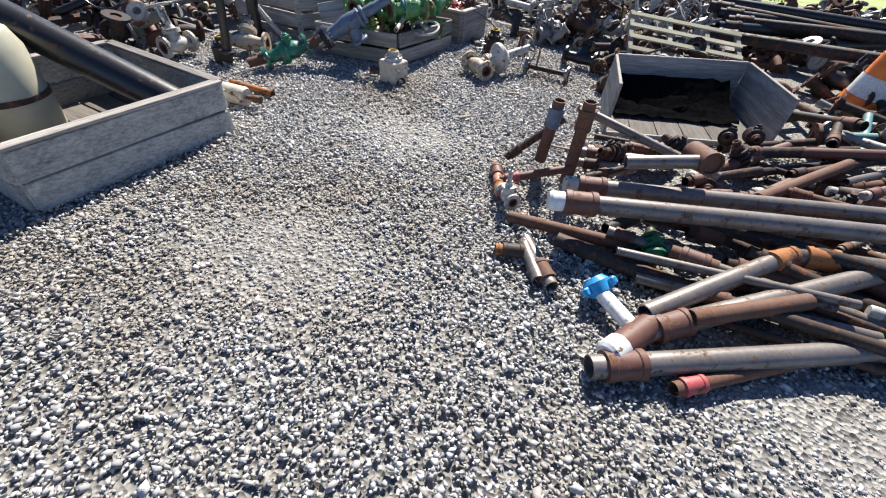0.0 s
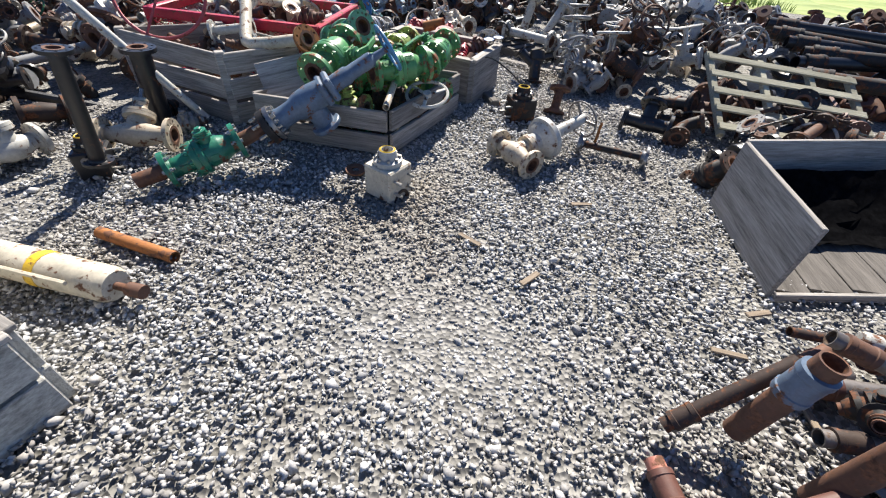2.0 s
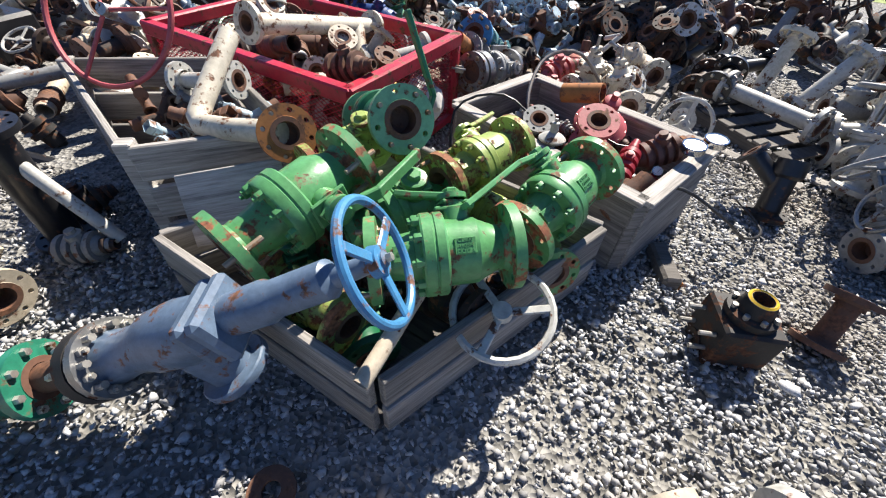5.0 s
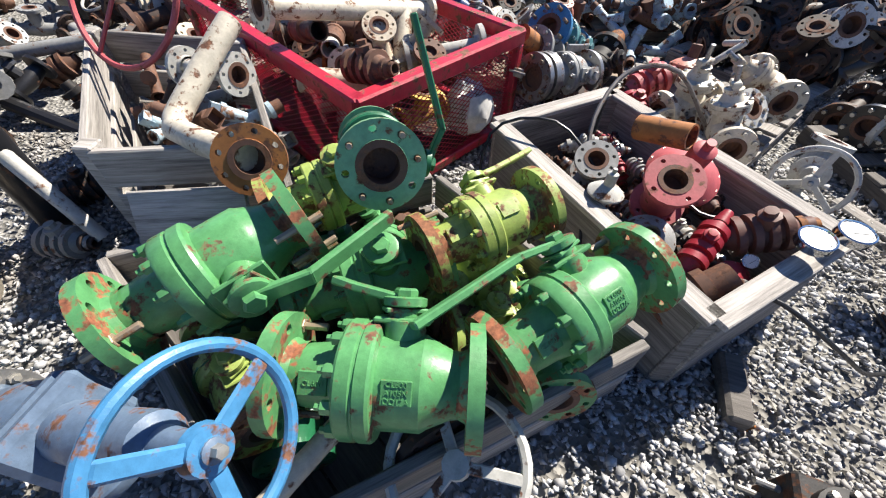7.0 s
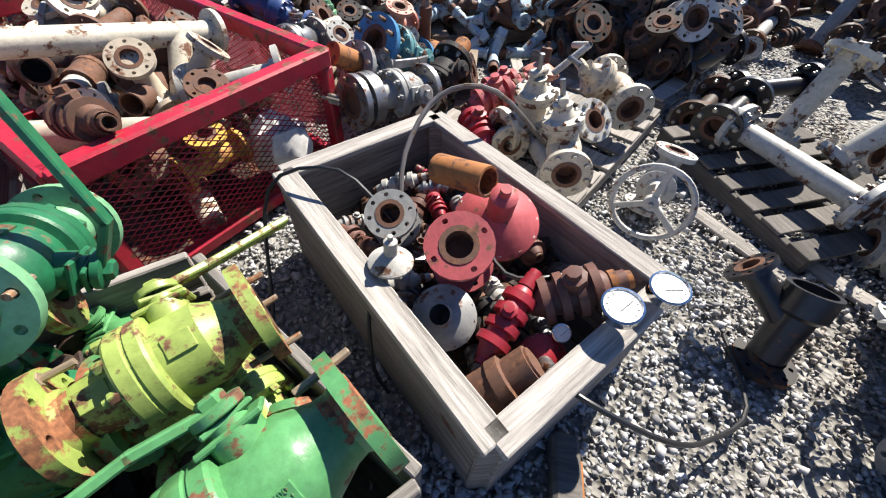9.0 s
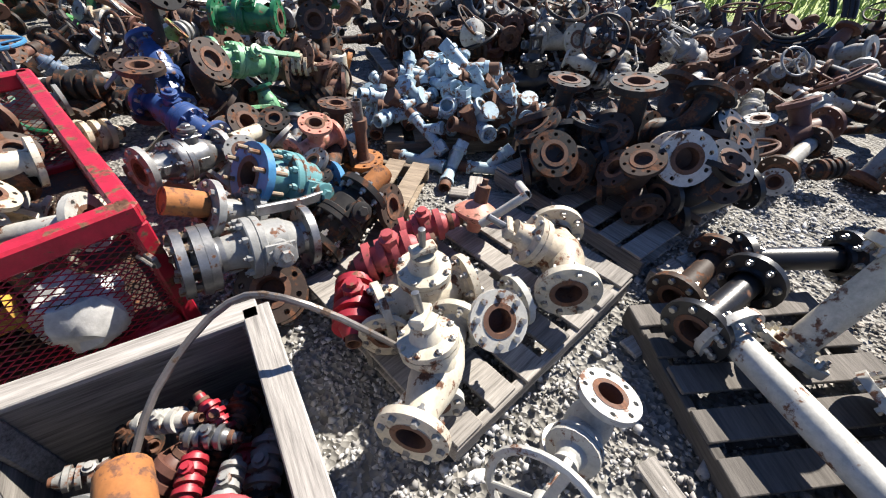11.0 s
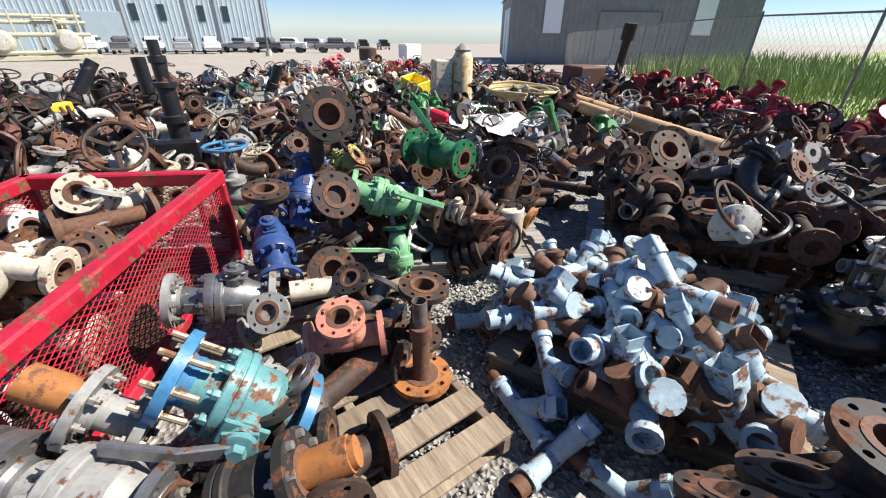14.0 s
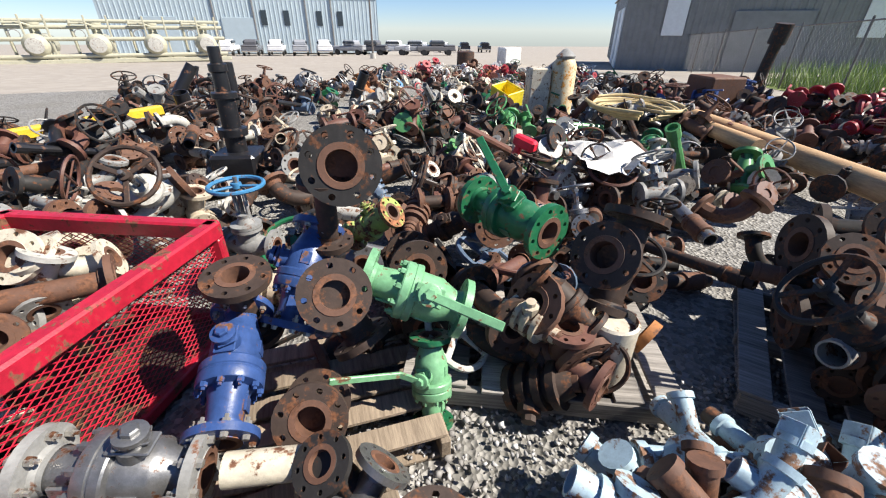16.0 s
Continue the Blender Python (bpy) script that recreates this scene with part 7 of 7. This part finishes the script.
for p, d in (((-0.5, 9.2, 0.012), (0.9, 0.35, 0)), ((0.6, 8.75, 0.012), (0.5, 0.85, 0)), ((-0.62, 9.0, 0.012), (-0.4, 0.9, 0)), ((0.85, 7.8, 0.012), (0.8, -0.6, 0)), ((1.3, 7.7, 0.012), (0.8, -0.5, 0.0))):
    tagged(part("loose_plank", "looseplank", box(0.7, 0.09, 0.022, 0.004), OLDWOOD, None, aim((p[0], p[1], 0.03), d)), "weathered loose plank lying on gravel", "plank", "loose planks")


# things standing on the falling part of the yard
for ob in list(scene.collection.all_objects):
    if ob.parent is None and ob.type in {"EMPTY", "MESH"} and ob.matrix_basis.translation.x < -9 and ob.name != "chain_link_fence":
        ob.matrix_basis = Matrix.Translation((0, 0, slope(ob.matrix_basis.translation.x))) @ ob.matrix_basis


# ---- gravel ----
def gravel():
    rng = np.random.default_rng(11)
    zones = [(-2.7, 0.2, 1.2, 6.4, 2350), (1.2, -0.6, 3.4, 1.3, 1900), (1.0, 1.1, 3.3, 3.4, 480), (1.2, 3.4, 3.3, 6.6, 1500), (-4.2, 3.6, -2.7, 6.0, 1200), (-4.0, 0.2, -2.7, 2.0, 900), (-1.4, 6.2, 1.9, 8.2, 2000), (-2.4, 8.2, 1.6, 11.3, 1100), (1.6, 7.4, 3.0, 9.5, 400)]
    P = np.concatenate([np.column_stack([rng.uniform(a, c, int((c - a) * (d - b) * n)), rng.uniform(b, d, int((c - a) * (d - b) * n))]) for a, b, c, d, n in zones])
    n = len(P)
    stone = np.array([(1.15 * math.cos(a), 1.15 * math.sin(a), 0.2 * (-1) ** i) for i, a in enumerate([1.2566 * k for k in range(5)])] + [(0.2, 0, 1), (-0.2, 0.1, -1)], float)
    faces = np.array([f for i in range(5) for f in ((i, (i + 1) % 5, 5), ((i + 1) % 5, i, 6))])
    s = rng.gamma(7.0, 0.00145, n)[:, None, None]
    shape = stone[None] * rng.uniform(0.6, 1.1, (n, 1, 3)) * np.array([1.15, 0.95, 0.75]) + rng.normal(0, 0.2, (n, 7, 3))
    q = rng.normal(size=(n, 4)) * np.array([1.0, 0.35, 0.35, 1.0])
    q /= np.linalg.norm(q, axis=1)[:, None]
    w, x, y, z = q.T
    R = np.stack([1 - 2 * (y * y + z * z), 2 * (x * y - z * w), 2 * (x * z + y * w), 2 * (x * y + z * w), 1 - 2 * (x * x + z * z), 2 * (y * z - x * w), 2 * (x * z - y * w), 2 * (y * z + x * w), 1 - 2 * (x * x + y * y)], 1).reshape(n, 3, 3)
    V = np.einsum("nij,nkj->nki", R, shape * s)
    relief = 0.012 * np.sin(P[:, 0] * 2.1 + 0.7 * np.sin(P[:, 1] * 1.3)) + 0.01 * np.sin(P[:, 1] * 3.3 + P[:, 0])
    V[:, :, 0] += P[:, None, 0]
    V[:, :, 1] += P[:, None, 1]
    V[:, :, 2] += (0.006 + relief + rng.uniform(-0.004, 0.012, n))[:, None]
    F = (faces[None] + 7 * np.arange(n)[:, None, None]).reshape(-1, 3)
    me = bpy.data.meshes.new("gravel")
    me.vertices.add(n * 7)
    me.vertices.foreach_set("co", V.reshape(-1))
    me.loops.add(F.size)
    me.loops.foreach_set("vertex_index", F.reshape(-1).astype(np.int32))
    me.polygons.add(len(F))
    me.polygons.foreach_set("loop_start", np.arange(0, F.size, 3, dtype=np.int32))
    me.polygons.foreach_set("use_smooth", np.ones(len(F), dtype=bool))
    me.update(calc_edges=True)
    m, nt, bsdf, vec, oi = base_material("limestone", 0.85)
    g = nt.nodes.new("ShaderNodeNewGeometry")
    c = ramp(nt, g.outputs["Random Per Island"], [(0.0, (0.20, 0.20, 0.205)), (0.4, (0.36, 0.36, 0.362)), (0.8, (0.50, 0.50, 0.50)), (1.0, (0.68, 0.68, 0.68))])
    patch = noise_node(nt, vec, 0.9, 4, 0.6)
    c = mixc(nt, ramp(nt, patch, [(0.46, (0, 0, 0)), (0.66, (0.7, 0.7, 0.7))]), c, (0.29, 0.245, 0.19))
    grain = noise_node(nt, vec, 120.0, 3)
    c = mixc(nt, 0.5, c, ramp(nt, grain, [(0.3, (0.55, 0.55, 0.55)), (0.7, (1, 1, 1))]), "MULTIPLY")
    nt.links.new(c, bsdf.inputs["Base Color"])
    bump(nt, bsdf, grain, 0.3, 0.003)
    me.materials.append(m)
    tagged(new("gravel", me), "loose crushed gray limestone stones", "gravel", kind="stuff")


gravel()
